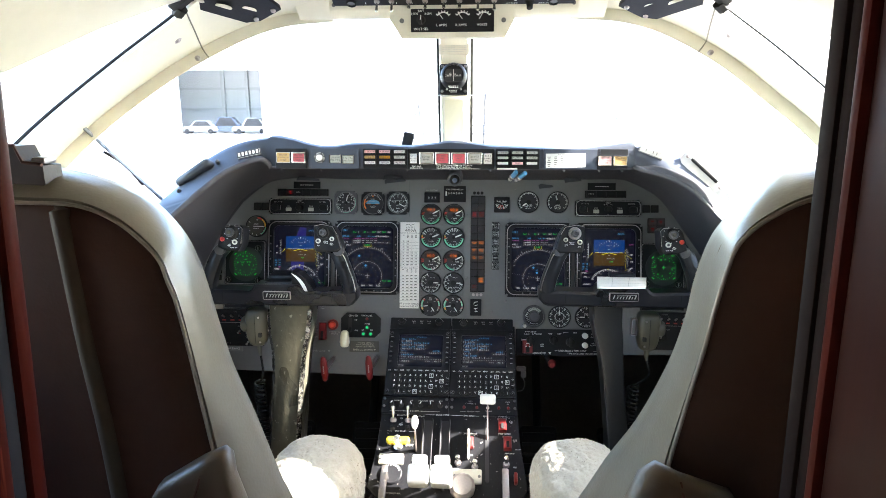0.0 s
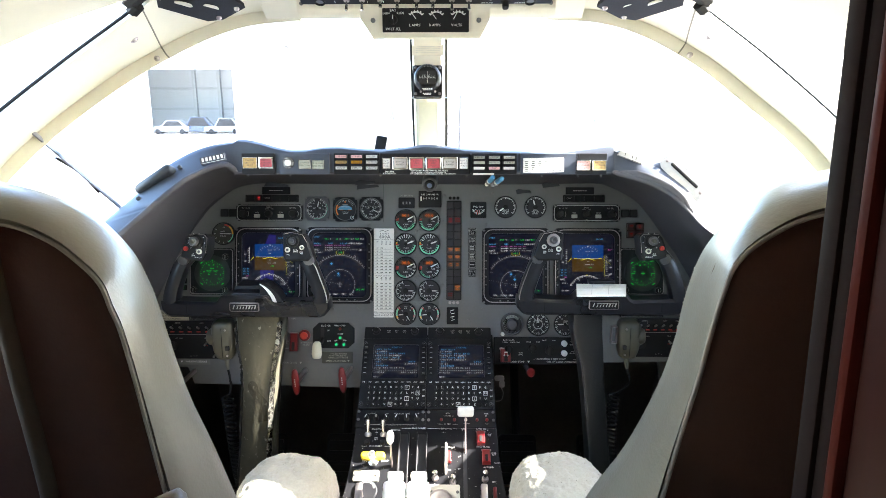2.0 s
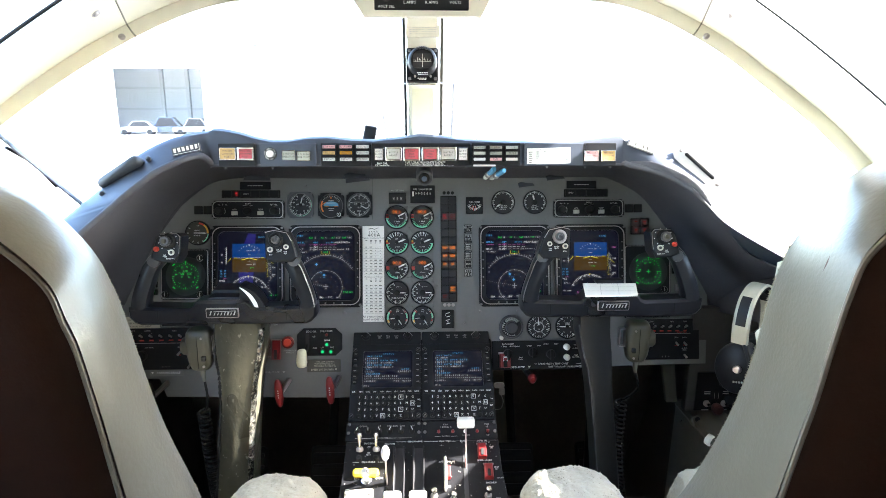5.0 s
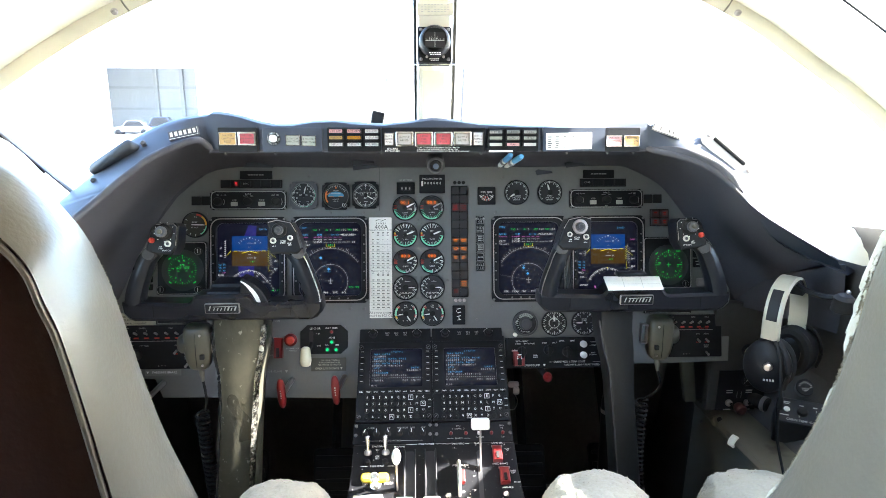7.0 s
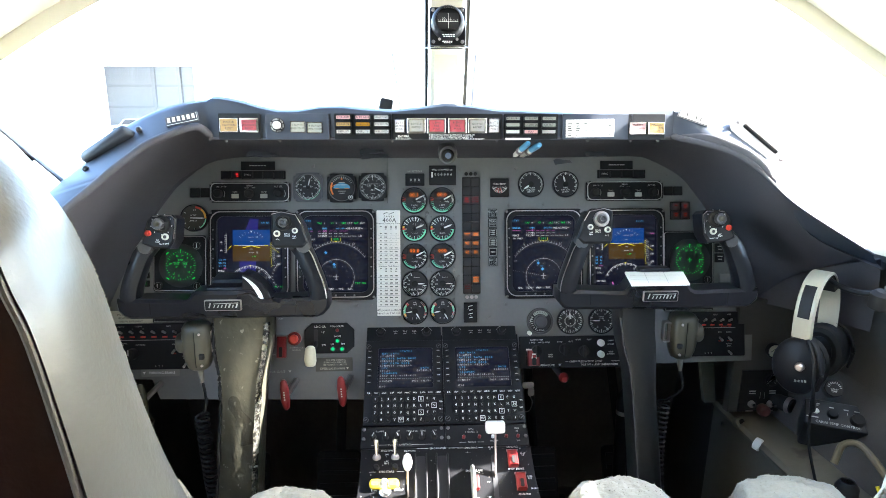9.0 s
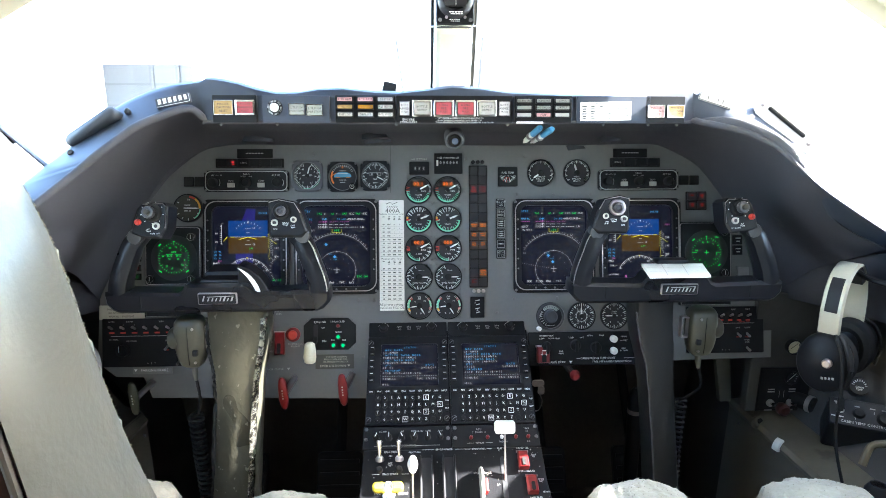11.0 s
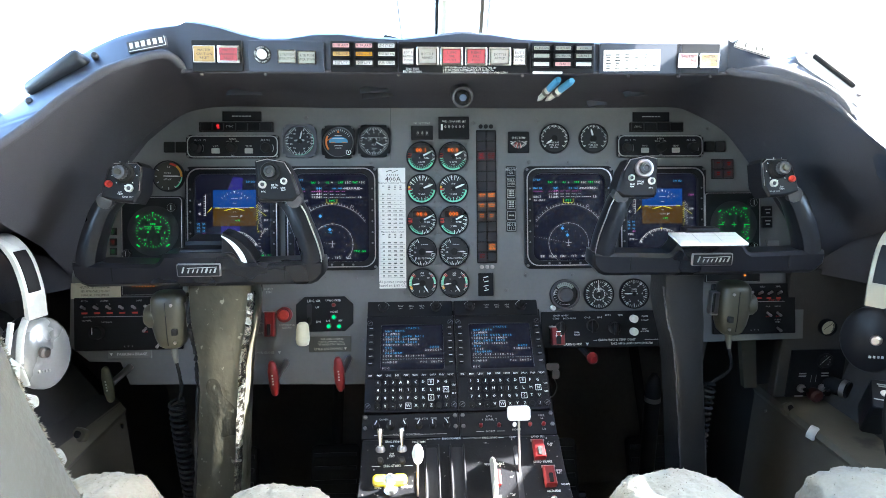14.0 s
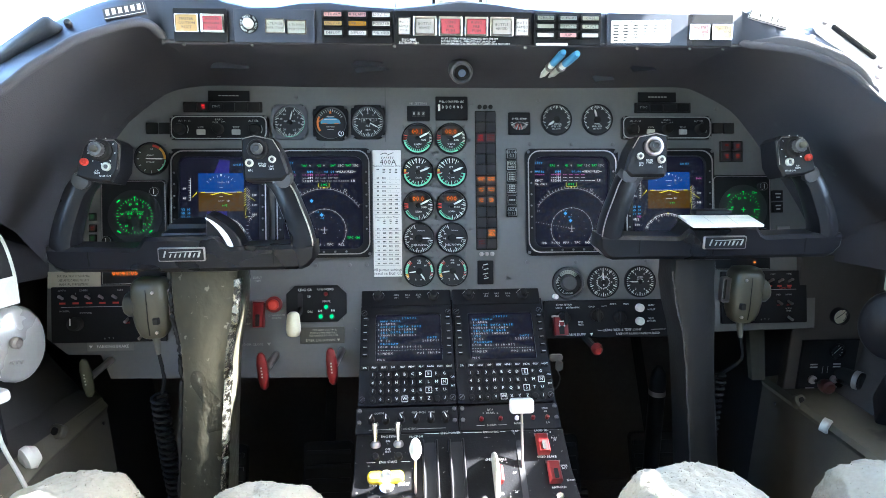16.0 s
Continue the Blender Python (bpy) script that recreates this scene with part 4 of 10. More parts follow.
    # crossbar and hub in one moulding
    bm = bmesh.new()
    half_ = [(0.150, 0.838), (0.160, 0.842), (0.170, 0.853), (0.169, 0.872), (0.130, 0.871), (0.060, 0.869), (0.055, 0.872), (0.048, 0.8815), (0.044, 0.8835)]
    out_ = [(x0 + a_, b_ + dz) for a_, b_ in half_] + [(x0 - a_, b_ + dz) for a_, b_ in half_[::-1]]
    slab(bm, out_, 1.187, 1.228, 0.005)
    part("crossbar", bm, YOKE_BLACK, co, sharp=40)
    for h in (-1, 1):
        bm = bmesh.new()
        box(bm, x0 + h * 0.116 - 0.0008, x0 + h * 0.116 + 0.0008, 1.1862, 1.1885, 0.847 + dz, 0.866 + dz)
        part("bar_joint", bm, BLACK_MATT, co)
    bm = bmesh.new()
    slab(bm, rr(0.0590, 0.0182, 0.002, 2, x0 + 0.001, 0.8615 + dz), 1.1835, 1.188, 0.0008)
    badge = part("badge", bm, STEEL, co, "silver-framed black badge")
    bm = bmesh.new()
    slab(bm, rr(0.0558, 0.0152, 0.0015, 2, x0 + 0.001, 0.8615 + dz), 1.1828, 1.184)
    part("badge_face", bm, BLACK_SATIN, badge)
    bm = bmesh.new()
    for a_, w, h_ in ((-0.0205, 0.0030, 0.0085), (-0.0130, 0.0026, 0.0052), (-0.0068, 0.0026, 0.0052), (-0.0010, 0.0026, 0.0052), (0.0052, 0.0026, 0.0066), (0.0110, 0.0036, 0.0066), (0.0165, 0.0026, 0.0052), (0.0225, 0.0034, 0.0070)):
        poly(bm, [(x0 + a_ - w / 2, 0.8580 + dz), (x0 + a_ + w / 2 - 0.0008, 0.8580 + dz), (x0 + a_ + w / 2 + h_ * 0.25, 0.8580 + h_ + dz), (x0 + a_ - w / 2 + h_ * 0.25 + 0.0008, 0.8580 + h_ + dz)], 1.1824)
    quad(bm, x0 + 0.006, 0.8655 + dz, 0.040, 0.0010, 2, 1.1823)
    flatpart("badge_marks", bm, LEGEND_DIM, badge)
    bm = bmesh.new()
    if dark:
        loft(bm, [[(x0 - 0.040, y, 0.872 + dz), (x0 + 0.036, y, 0.872 + dz), (x0 + 0.036, y, 0.888 + dz), (x0 - 0.040, y, 0.888 + dz)] for y in (1.195, 1.245)])
    else:
        loft(bm, [[(x0 - 0.029, y, 0.872), (x0 + 0.041, y, 0.872), (x0 + 0.041, y, z), (x0 + 0.038, y, z + 0.002), (x0 - 0.026, y, z + 0.002), (x0 - 0.029, y, z)] for y, z in ((1.199, 0.880), (1.201, 0.8845), (1.224, 0.886), (1.226, 0.8915), (1.262, 0.8945))])
    part("clip_block", bm, BLACK_SATIN, co)
    if dark:
        bm = bmesh.new()
        cor = ((x0 - 0.061, 1.152), (x0 + 0.034, 1.154), (x0 + 0.056, 1.230), (x0 - 0.045, 1.233))
        loft(bm, [[(x, y, z + dz) for x, y in cor] for z in (0.8885, 0.8915)])
        part("clip_card", bm, PAPER, co, "white card under the yoke clip")
        bm = bmesh.new()
        box(bm, x0 - 0.020, x0 + 0.033, 1.230, 1.250, 0.890 + dz, 0.898 + dz, 0.002, 2)
        part("clip_bar", bm, BLACK_SATIN, co)
        bm = bmesh.new()
        for a_, b_ in ((-0.032, -0.014), (0.000, 0.020)):
            vs = [bm.verts.new((x0 + q, y, 0.8921 + dz)) for q, y in ((a_, 1.156), (a_ + 0.0008, 1.156), (b_ + 0.0008, 1.228), (b_, 1.228))]
            bm.faces.new(vs)
        for y in (1.180, 1.205):
            vs = [bm.verts.new((x0 + q + (y - 1.156) * 0.24, yy, 0.8921 + dz)) for q, yy in ((-0.058, y), (0.033, y), (0.033, y + 0.0008), (-0.058, y + 0.0008))]
            bm.faces.new(vs)
        flatpart("card_rules", bm, LEGEND_DIM, co)
    else:
        bm = bmesh.new()
        disc = [(0.016 + 0.062 * math.sin(radians(q)), 0.8520 + 0.062 * math.cos(radians(q))) for q in range(16, 89, 6)]
        slab(bm, ([(x0 + a_, b_) for a_, b_ in disc] + [(x0 + 0.050, 0.852), (x0 + 0.030, 0.885)])[::-1], 1.194, 1.226, 0.001)
        cd_ = part("clip_disc", bm, BLACK_SATIN, co, "dark round clip disc", 40)
        # highlight along the disc's rim, painted as a flat white crescent
        bm = bmesh.new()
        arc_ = [(q, 0.0500 + 0.0080 * (1 - (q - 16) / 64), 0.0075 * math.sin(math.pi * (q - 10) / 90)) for q in range(16, 81, 4)]
        for (q0, r0, w0), (q1, r1, w1) in zip(arc_, arc_[1:]):
            poly(bm, [(x0 + 0.016 + r_ * math.sin(radians(q)), 0.8520 + r_ * math.cos(radians(q))) for q, r_ in ((q0, r0 - w0), (q1, r1 - w1), (q1, r1), (q0, r0))], 1.1934)
        flatpart("clip_rim_shine", bm, WHITE_PL, cd_, "white crescent painted as the highlight on the clip rim")
    # horns: grips that lean in towards the switch heads
    for h in (-1, 1):
        bm = bmesh.new()
        path = smooth_path([(x0 + h * 0.150, 1.207, 0.858 + dz), (x0 + h * 0.1515, 1.207, 0.874 + dz), (x0 + h * 0.147, 1.209, 0.895 + dz), (x0 + h * 0.138, 1.212, 0.920 + dz), (x0 + h * 0.129, 1.216, 0.942 + dz), (x0 + h * 0.116, 1.220, 0.958 + dz)], 5)
        nn = len(path)
        bar(bm, path, [0.0325 - 0.004 * i / nn for i in range(nn)], [0.040 - 0.004 * i / nn for i in range(nn)])
        grip = part("grip", bm, YOKE_BLACK, co, sharp=40)
        if h * s < 0:
            bm = bmesh.new()
            tube(bm, [Vector(q) + Vector((h * 0.0148, -0.0165, 0.0)) for q in path[0:26]], 0.0010 if s < 0 else 0.0008, 6)
            part("grip_seam", bm, SILVER_PL if s < 0 else STEEL, grip, "pale worn seam")
        bm = bmesh.new()
        lathe(bm, [(0.0112, 0.014), (0.0112, 0.0), (0.0104, -0.0025), (0.0080, -0.0030)], 20, Matrix.Translation((x0 + h * (0.131 if h * s < 0 else 0.120), 1.200, 0.955 + dz * 0.5)))
        part("thumb_rest", bm, KNOB_GREY, co, "dark round thumb wheel")
        # switch head
        inner = h * s < 0
        head = Matrix.Translation((x0 + h * (0.107 if inner else 0.0925), 1.216, 0.9765 + dz * 0.4)) @ pose(0, 0, 0, -12, 0, 0)
        bm = bmesh.new()
        rim_ = ((-0.0266, 0.0290), (-0.0105, 0.0330), (0.0140, 0.0280), (0.0235, 0.0120), (0.0290, -0.0040), (0.0330, -0.0180), (0.0235, -0.0266), (-0.0210, -0.0266), (-0.0250, -0.0200)) if inner else \
               ((-0.0245, 0.0215), (-0.0185, 0.0275), (0.0130, 0.0270), (0.0215, 0.0180), (0.0275, -0.0010), (0.0310, -0.0190), (0.0130, -0.0255), (-0.0130, -0.0275), (-0.0220, -0.0120))
        slab(bm, [(h * a_, b_) for a_, b_ in rim_][:: -h], -0.018, 0.020, 0.0035)
        hd = part("switch_head", bm, BLACK_SATIN, co, m=head)
        bm = bmesh.new()
        tube(bm, [(h * a_ * 0.93, -0.0176, b_ * 0.93) for a_, b_ in (rim_[:4] if inner else (rim_[8:] + rim_[:3]))], 0.0007, 6)
        part("worn_edge", bm, STEEL, hd, "bright worn edge")
        kx, kz = (-0.0056 * h, 0.0135) if inner else (-0.002 * h, 0.0120)
        bm = bmesh.new()
        lathe(bm, [(0.0130, 0.0), (0.0130, -0.003), (0.0118, -0.005), (0.0095, -0.0052), (0.0070, -0.003)] if inner else [(0.0140, 0.0), (0.0136, -0.004), (0.0108, -0.006), (0.0100, -0.010), (0.0092, -0.011)], 24, Matrix.Translation((kx, -0.018, kz)))
        part("trim_switch", bm, STEEL if inner and not (s < 0) else BLACK_MATT, hd)
        bm = bmesh.new()
        if inner:
            lathe(bm, [(0.0080, -0.020), (0.0072, -0.027), (0.0045, -0.0285), (0.0030, -0.026)], 16, Matrix.Translation((kx, 0, kz)))
            part("trim_cap", bm, KNOB_GREY, hd)
        else:
            rings_ = [[(kx + r_ * (1 + 0.07 * (i % 2)) * math.cos(math.pi * i / 16), y_, kz + r_ * (1 + 0.07 * (i % 2)) * math.sin(math.pi * i / 16)) for i in range(32)] for y_, r_ in ((-0.027, 0.0088), (-0.034, 0.0088), (-0.0365, 0.0078))]
            loft(bm, rings_)
            part("trim_cap", bm, KNOB_GREY, hd, "grey fluted trim knob")
            bm = bmesh.new()
            lathe(bm, [(0.0046, -0.036), (0.0042, -0.0395), (0.0020, -0.0405)], 14, Matrix.Translation((kx, 0, kz)))
            part("trim_centre", bm, GREY_PL, hd)
            bm = bmesh.new()
            ticks(bm, 0.0156, 0.0172, 20, 340, 9, 0.0012, kx, kz, -0.0186)
            flatpart("trim_marks", bm, LEGEND, hd)
        for bx, bz, mt, r in (((-h * 0.016, -0.0040, SILVER_PL, 0.0052), (h * 0.0125, 0.0005, SILVER_PL, 0.0046)) if inner else ((-h * 0.0080, -0.0080, SILVER_PL, 0.0054), (h * 0.0185, -0.0020, RED_MARK, 0.0048))):
            bm = bmesh.new()
            lathe(bm, [(r, 0.0), (r, -0.003), (r * 0.85, -0.0046), (r * 0.62, -0.0046), (r * 0.52, -0.0020)], 18, Matrix.Translation((bx, -0.018, bz)))
            bt_ = part("button", bm, mt, hd, "red button" if mt is RED_MARK else "bright ringed button")
            bm = bmesh.new()
            lathe(bm, [(r * 0.50, 0.0), (r * 0.50, -0.0030), (r * 0.30, -0.0038)], 14, Matrix.Translation((bx, -0.018, bz)))
            part("button_core", bm, mt if mt is RED_MARK else KNOB_GREY, bt_)
        bm = bmesh.new()
        for row, word in enumerate(("PITCH", "SYNC") if inner else ("A/P", "TRIM")):
            text(bm, word, h * (0.000 if inner else 0.004), -0.0050 - row * 0.0030 - (0.0 if inner else 0.008), 0.0024, -0.0186)
        text(bm, "ATC" if inner else "NOSE CUT", h * (-0.0150 if inner else -0.006), -0.0135 - (0.0 if inner else 0.006), 0.0021, -0.0186)
        if inner:
            text(bm, "LINE", h * 0.0110, -0.0085, 0.0021, -0.0186)
            text(bm, "ADV", h * 0.0115, -0.0116, 0.0021, -0.0186)
        flatpart("legend", bm, LEGEND, hd)
    return co


yoke(-1, -0.361, 0.0)
yoke(1, 0.356, 0.007)

# ---------------------------------------------------------------- lit colours
LIT = 0.80 * 0.62 / 2 ** 3.85
E_WHITE = glow("lit_white", (0.80, 0.80, 0.82), LIT * 1.0)
E_ARC = glow("lit_grey_line", (0.70, 0.70, 0.74), LIT * 0.6)
E_GREEN = glow("lit_green", (0.03, 0.85, 0.12), LIT * 0.9)
E_ROSE = glow("lit_green_rose", (0.03, 0.80, 0.10), LIT * 1.2, 0.4)
E_CYAN = glow("lit_cyan", (0.12, 0.50, 0.95), LIT * 0.8)
E_MAG = glow("lit_magenta", (0.80, 0.20, 0.60), LIT * 0.6)
E_YEL = glow("lit_yellow", (0.85, 0.75, 0.05), LIT * 0.8)
E_SKY = glow("lit_horizon_blue", (0.005, 0.055, 0.24), LIT * 0.75)
E_EARTH = glow("lit_horizon_brown", (0.080, 0.040, 0.003), LIT * 0.70)
E_NAVY = glow("screen_dark_navy", (0.006, 0.006, 0.020), LIT * 0.5)
# glow of the reflection painted on the left attitude screen
E_REFLECTION = glow("screen_reflection_blue", (0.02, 0.015, 0.16), LIT * 0.8)
E_AMBER = glow("lit_amber", (1.0, 0.24, 0.02), LIT * 1.5)
E_RED = glow("lit_red", (1.0, 0.03, 0.04), LIT * 0.9)
E_ORANGE = glow("lit_orange_digits", (1.0, 0.20, 0.02), LIT * 1.6)
E_LED = glow("lit_green_lamp", (0.02, 0.80, 0.25), LIT * 1.1)
E_DIM = glow("dim_green_legend", (0.06, 0.45, 0.12), LIT * 0.4)
E_REDDIM = glow("dim_red_legend", (0.75, 0.06, 0.04), LIT * 0.35)

# ---------------------------------------------------------------- panel hardware
SCREW = None  # made once


def screw(u, v, r=0.0042, parent=None, m=None, mat=None):
    """A panel screw or quarter-turn fastener; all share one mesh."""
    global SCREW
    if SCREW is None:
        bm = bmesh.new()
        lathe(bm, [(1.0, 0.3), (1.0, -0.25), (0.8, -0.42), (0.35, -0.45)], 12)
        quad(bm, 0, 0, 1.3, 0.22, 30, -0.46)
        bmesh.ops.recalc_face_normals(bm, faces=bm.faces)
        SCREW = bpy.data.meshes.new("screw")
        bm.to_mesh(SCREW)
        bm.free()
        SCREW.materials.append(material("screw_dark_steel", (0.17, 0.165, 0.165), 0.42, 0.7, vary=0.2, scale=3))
    ob = new("screw", SCREW)
    ob.parent = parent or panel
    ob.matrix_basis = (m if m is not None else PANEL) @ Matrix.Translation((u, -0.0006, v)) @ Matrix.Diagonal((r, r, r, 1))
    return ob


for u, v in ((-0.248, 0.168), (-0.456, 0.0905), (-0.205, 0.0905), (-0.137, 0.0905), (0.038, 0.158), (0.150, 0.163), (0.455, 0.150), (0.135, 0.0905), (0.205, 0.0905), (0.275, 0.0905),
             (-0.22, -0.106), (-0.165, -0.106), (-0.137, -0.106), (0.128, -0.106), (0.21, -0.106), (-0.026, 0.075), (-0.038, 0.052), (-0.020, 0.052), (-0.026, -0.006), (-0.040, -0.031), (-0.022, -0.031),
             (0.034, 0.098), (-0.020, -0.084), (-0.034, -0.084), (0.034, -0.05), (0.095, -0.132), (-0.083, -0.132), (-0.157, -0.213), (0.52, 0.12), (0.33, -0.106), (-0.55, 0.03)):
    screw(u, v, 0.0031)

GAUGES = "round engine and flight instruments"


BEZEL_GREY = material("bezel_slate_paint", (0.080, 0.083, 0.092), 0.5, vary=0.12, scale=60)


def gauge(label, u, v, r, face=None, group=GAUGES, square=0.0):
    """Case, rim and black face of a round instrument; returns the thing to hang marks on."""
    g = thing("gauge", label, "gauge", on_panel(u, v), group)
    bm = bmesh.new()
    if square:
        ring(bm, rr(square, square, square * 0.22, 7), [(r * math.cos(2 * math.pi * i / 32), r * math.sin(2 * math.pi * i / 32)) for i in range(32)], -0.006, 0.004, 0.002)
        for x in (-1, 1):
            for z in (-1, 1):
                screw(x * square * 0.43, z * square * 0.43, 0.0022, g, Matrix.Translation((0, -0.0056, 0)))
    else:
        ring(bm, circle(r), circle(r * 0.90), -0.006, 0.004, 0.0015)
    part("bezel", bm, BEZEL_GREY if square == 0.0575 else BLACK_SATIN, g)
    bm = bmesh.new()
    slab(bm, circle(r * 0.93), -0.0015, 0.002)
    part("dial", bm, face or DARK_FACE, g)
    return g


def marks(g, name, mat, build, label="", y=-0.0022):
    bm = bmesh.new()
    build(bm, y)
    return flatpart(name, bm, mat, g, label)


def needle(g, ang, length, w=0.0022, tail=0.004, mat=None, y=-0.0034):
    bm = bmesh.new()
    a_ = radians(90 - ang)
    d, n = Vector((math.cos(a_), 0, math.sin(a_))), Vector((-math.sin(a_), 0, math.cos(a_)))
    base = [-d * tail - n * w * 0.7, d * length * 0.72 - n * w, d * length, d * length * 0.72 + n * w, -d * tail + n * w * 0.7]
    loft(bm, [[p + Vector((0, yy, 0)) for p in base] for yy in (y, y - 0.0008)])
    return part("needle", bm, mat or LEGEND, g)


def hub(g, r=0.004, y=-0.0032):
    bm = bmesh.new()
    lathe(bm, [(r, y + 0.002), (r, y - 0.001), (r * 0.6, y - 0.0016)], 14)
    part("hub", bm, BLACK_MATT, g)


def readout(g, s, z=0.0112, w=0.030):
    bm = bmesh.new()
    slab(bm, rr(w, 0.0105, 0.001, 1, 0, z), -0.0022, 0.0)
    win = part("readout", bm, BLACK_MATT, g)
    bm = bmesh.new()
    text(bm, s, 0, z - 0.0002, 0.0078, -0.0028)
    flatpart("digits", bm, E_ORANGE, win, "lit orange digits")


R_ENG = 0.0262
rows_v = (0.0998, 0.0445, -0.0103, -0.0638, -0.1177)
for side, u in ((0, -0.0518), (1, 0.0030)):
    for v in rows_v:
        for x in (-1, 1):
            for z in (-1, 1):
                screw(u + x * 0.0222, v + z * 0.0222, 0.0021)
    # fan speed
    g = gauge("black engine fan speed gauge with lit orange digits", u, rows_v[0], R_ENG)
    readout(g, "00.1" if side == 0 else "00.0", 0.0112)
    marks(g, "green_arc", GREEN_MARK, lambda bm, y: (arcband(bm, 0.0204, 0.0232, 118 if side == 0 else 150, 258 if side == 0 else 235, 18, 0, 0, y), ticks(bm, 0.0172, 0.0232, 110, 262, 16, 0.0010, 0, 0, y - 0.0002)))
    marks(g, "red_mark", RED_MARK, lambda bm, y: ticks(bm, 0.017, 0.0232, 268, 285, 3, 0.0010, 0, 0, y))
    marks(g, "scale", LEGEND, lambda bm, y: (ticks(bm, 0.0195, 0.0232, 60, 110, 9, 0.0007, 0, 0, y), text(bm, "FAN", 0.0095, -0.0025, 0.0030, y), text(bm, "% RPM", 0, -0.0095, 0.0030, y), text(bm, "X 10", 0, -0.0138, 0.0022, y)))
    needle(g, 62, 0.0215, 0.0016)
    hub(g)
    # turbine temperature
    g = gauge("black turbine temperature gauge with green arc", u, rows_v[1], R_ENG)
    marks(g, "green_arc", GREEN_MARK, lambda bm, y: (arcband(bm, 0.0204, 0.0234, 96, 262, 22, 0, 0, y), ticks(bm, 0.0165, 0.0234, 96, 262, 11, 0.0012, 0, 0, y - 0.0002)))
    marks(g, "red_mark", RED_MARK, lambda bm, y: arcband(bm, 0.0170, 0.0232, 264, 272, 3, 0, 0, y))
    marks(g, "amber_mark", AMBER_MARK, lambda bm, y: arcband(bm, 0.0195, 0.0232, 273, 284, 3, 0, 0, y))
    marks(g, "scale", LEGEND, lambda bm, y: (ticks(bm, 0.0150, 0.0232, 300, 385, 6, 0.0013, 0, 0, y), ticks(bm, 0.0195, 0.0232, 293, 395, 11, 0.0007, 0, 0, y), text(bm, "ITT", 0, 0.0080, 0.0030, y), text(bm, "°C x100", 0, -0.0090, 0.0026, y),
                                              text(bm, "7", -0.0160, -0.0015, 0.0032, y), text(bm, "5", -0.0072, -0.0155, 0.0030, y), text(bm, "4", 0.0000, -0.0158, 0.0030, y), text(bm, "3", 0.0072, -0.0150, 0.0030, y)))
    needle(g, 68, 0.0215, 0.0017)
    hub(g)
    # turbine speed
    g = gauge("black turbine speed gauge with lit orange digits", u, rows_v[2], R_ENG)
    readout(g, "00.0" if side == 0 else "000", 0.0112)
    marks(g, "green_arc", GREEN_MARK, lambda bm, y: (arcband(bm, 0.0214, 0.0232, 180, 245, 12, 0, 0, y), ticks(bm, 0.0185, 0.0232, 178, 246, 12, 0.0008, 0, 0, y - 0.0002)))
    marks(g, "red_mark", RED_MARK, lambda bm, y: (ticks(bm, 0.0165, 0.0232, 260, 280, 4, 0.0011, 0, 0, y)))
    marks(g, "scale", LEGEND, lambda bm, y: (ticks(bm, 0.0195, 0.0232, 62, 176, 17, 0.0007, 0, 0, y), ticks(bm, 0.0165, 0.0232, 62, 176, 6, 0.0011, 0, 0, y), text(bm, "TURB", 0.0085, -0.0028, 0.0028, y), text(bm, "% RPM", 0, -0.0100, 0.0028, y)))
    needle(g, 63, 0.0215, 0.0016)
    hub(g)
    # fuel flow
    g = gauge("black fuel flow gauge with white needle", u, rows_v[3], R_ENG)
    marks(g, "scale", LEGEND, lambda bm, y: (ticks(bm, 0.0195, 0.0232, 100, 340, 33, 0.0007, 0, 0, y), ticks(bm, 0.0165, 0.0232, 100, 340, 9, 0.0012, 0, 0, y), text(bm, "FUEL FLOW", 0, -0.0112, 0.0032, y), text(bm, "LB/HR x100", 0.004, 0.0125, 0.0016, y),
                                              text(bm, "14", -0.0125, -0.0010, 0.0032, y), text(bm, "16", -0.0115, 0.0070, 0.0030, y), text(bm, "2", 0.0155, -0.0055, 0.0030, y)))
    needle(g, 90, 0.0205, 0.0011)
    hub(g, 0.0062)
    # oil
    g = gauge("black twin oil pressure and temperature gauge", u, rows_v[4], R_ENG)
    marks(g, "green_arc", GREEN_MARK, lambda bm, y: (arcband(bm, 0.0185, 0.0225, 258, 305, 9, 0, 0, y), arcband(bm, 0.0195, 0.0228, 62, 92, 6, 0, 0, y)))
    marks(g, "red_mark", RED_MARK, lambda bm, y: (ticks(bm, 0.017, 0.0232, 308, 316, 2, 0.0012, 0, 0, y), ticks(bm, 0.0185, 0.0232, 50, 60, 2, 0.0010, 0, 0, y), ticks(bm, 0.0185, 0.0232, 100, 108, 2, 0.0010, 0, 0, y)))
    marks(g, "amber_mark", AMBER_MARK, lambda bm, y: arcband(bm, 0.0185, 0.0225, 240, 257, 5, 0, 0, y))
    marks(g, "scale", LEGEND, lambda bm, y: (ticks(bm, 0.0195, 0.0232, 232, 318, 13, 0.0007, 0, 0, y), ticks(bm, 0.0195, 0.0232, 35, 125, 15, 0.0007, 0, 0, y), text(bm, "OIL", 0, 0.0170, 0.0030, y), text(bm, "X10", 0, 0.0130, 0.0026, y),
                                              text(bm, "T", -0.0055, -0.0145, 0.0030, y), text(bm, "P", 0.0030, -0.0145, 0.0030, y), text(bm, "°C", -0.008, 0.007, 0.0024, y), text(bm, "PSI", 0.010, 0.009, 0.0024, y)))
    needle(g, 262, 0.0180, 0.0011)
    needle(g, 148, 0.0190, 0.0013)
    hub(g, 0.0055)

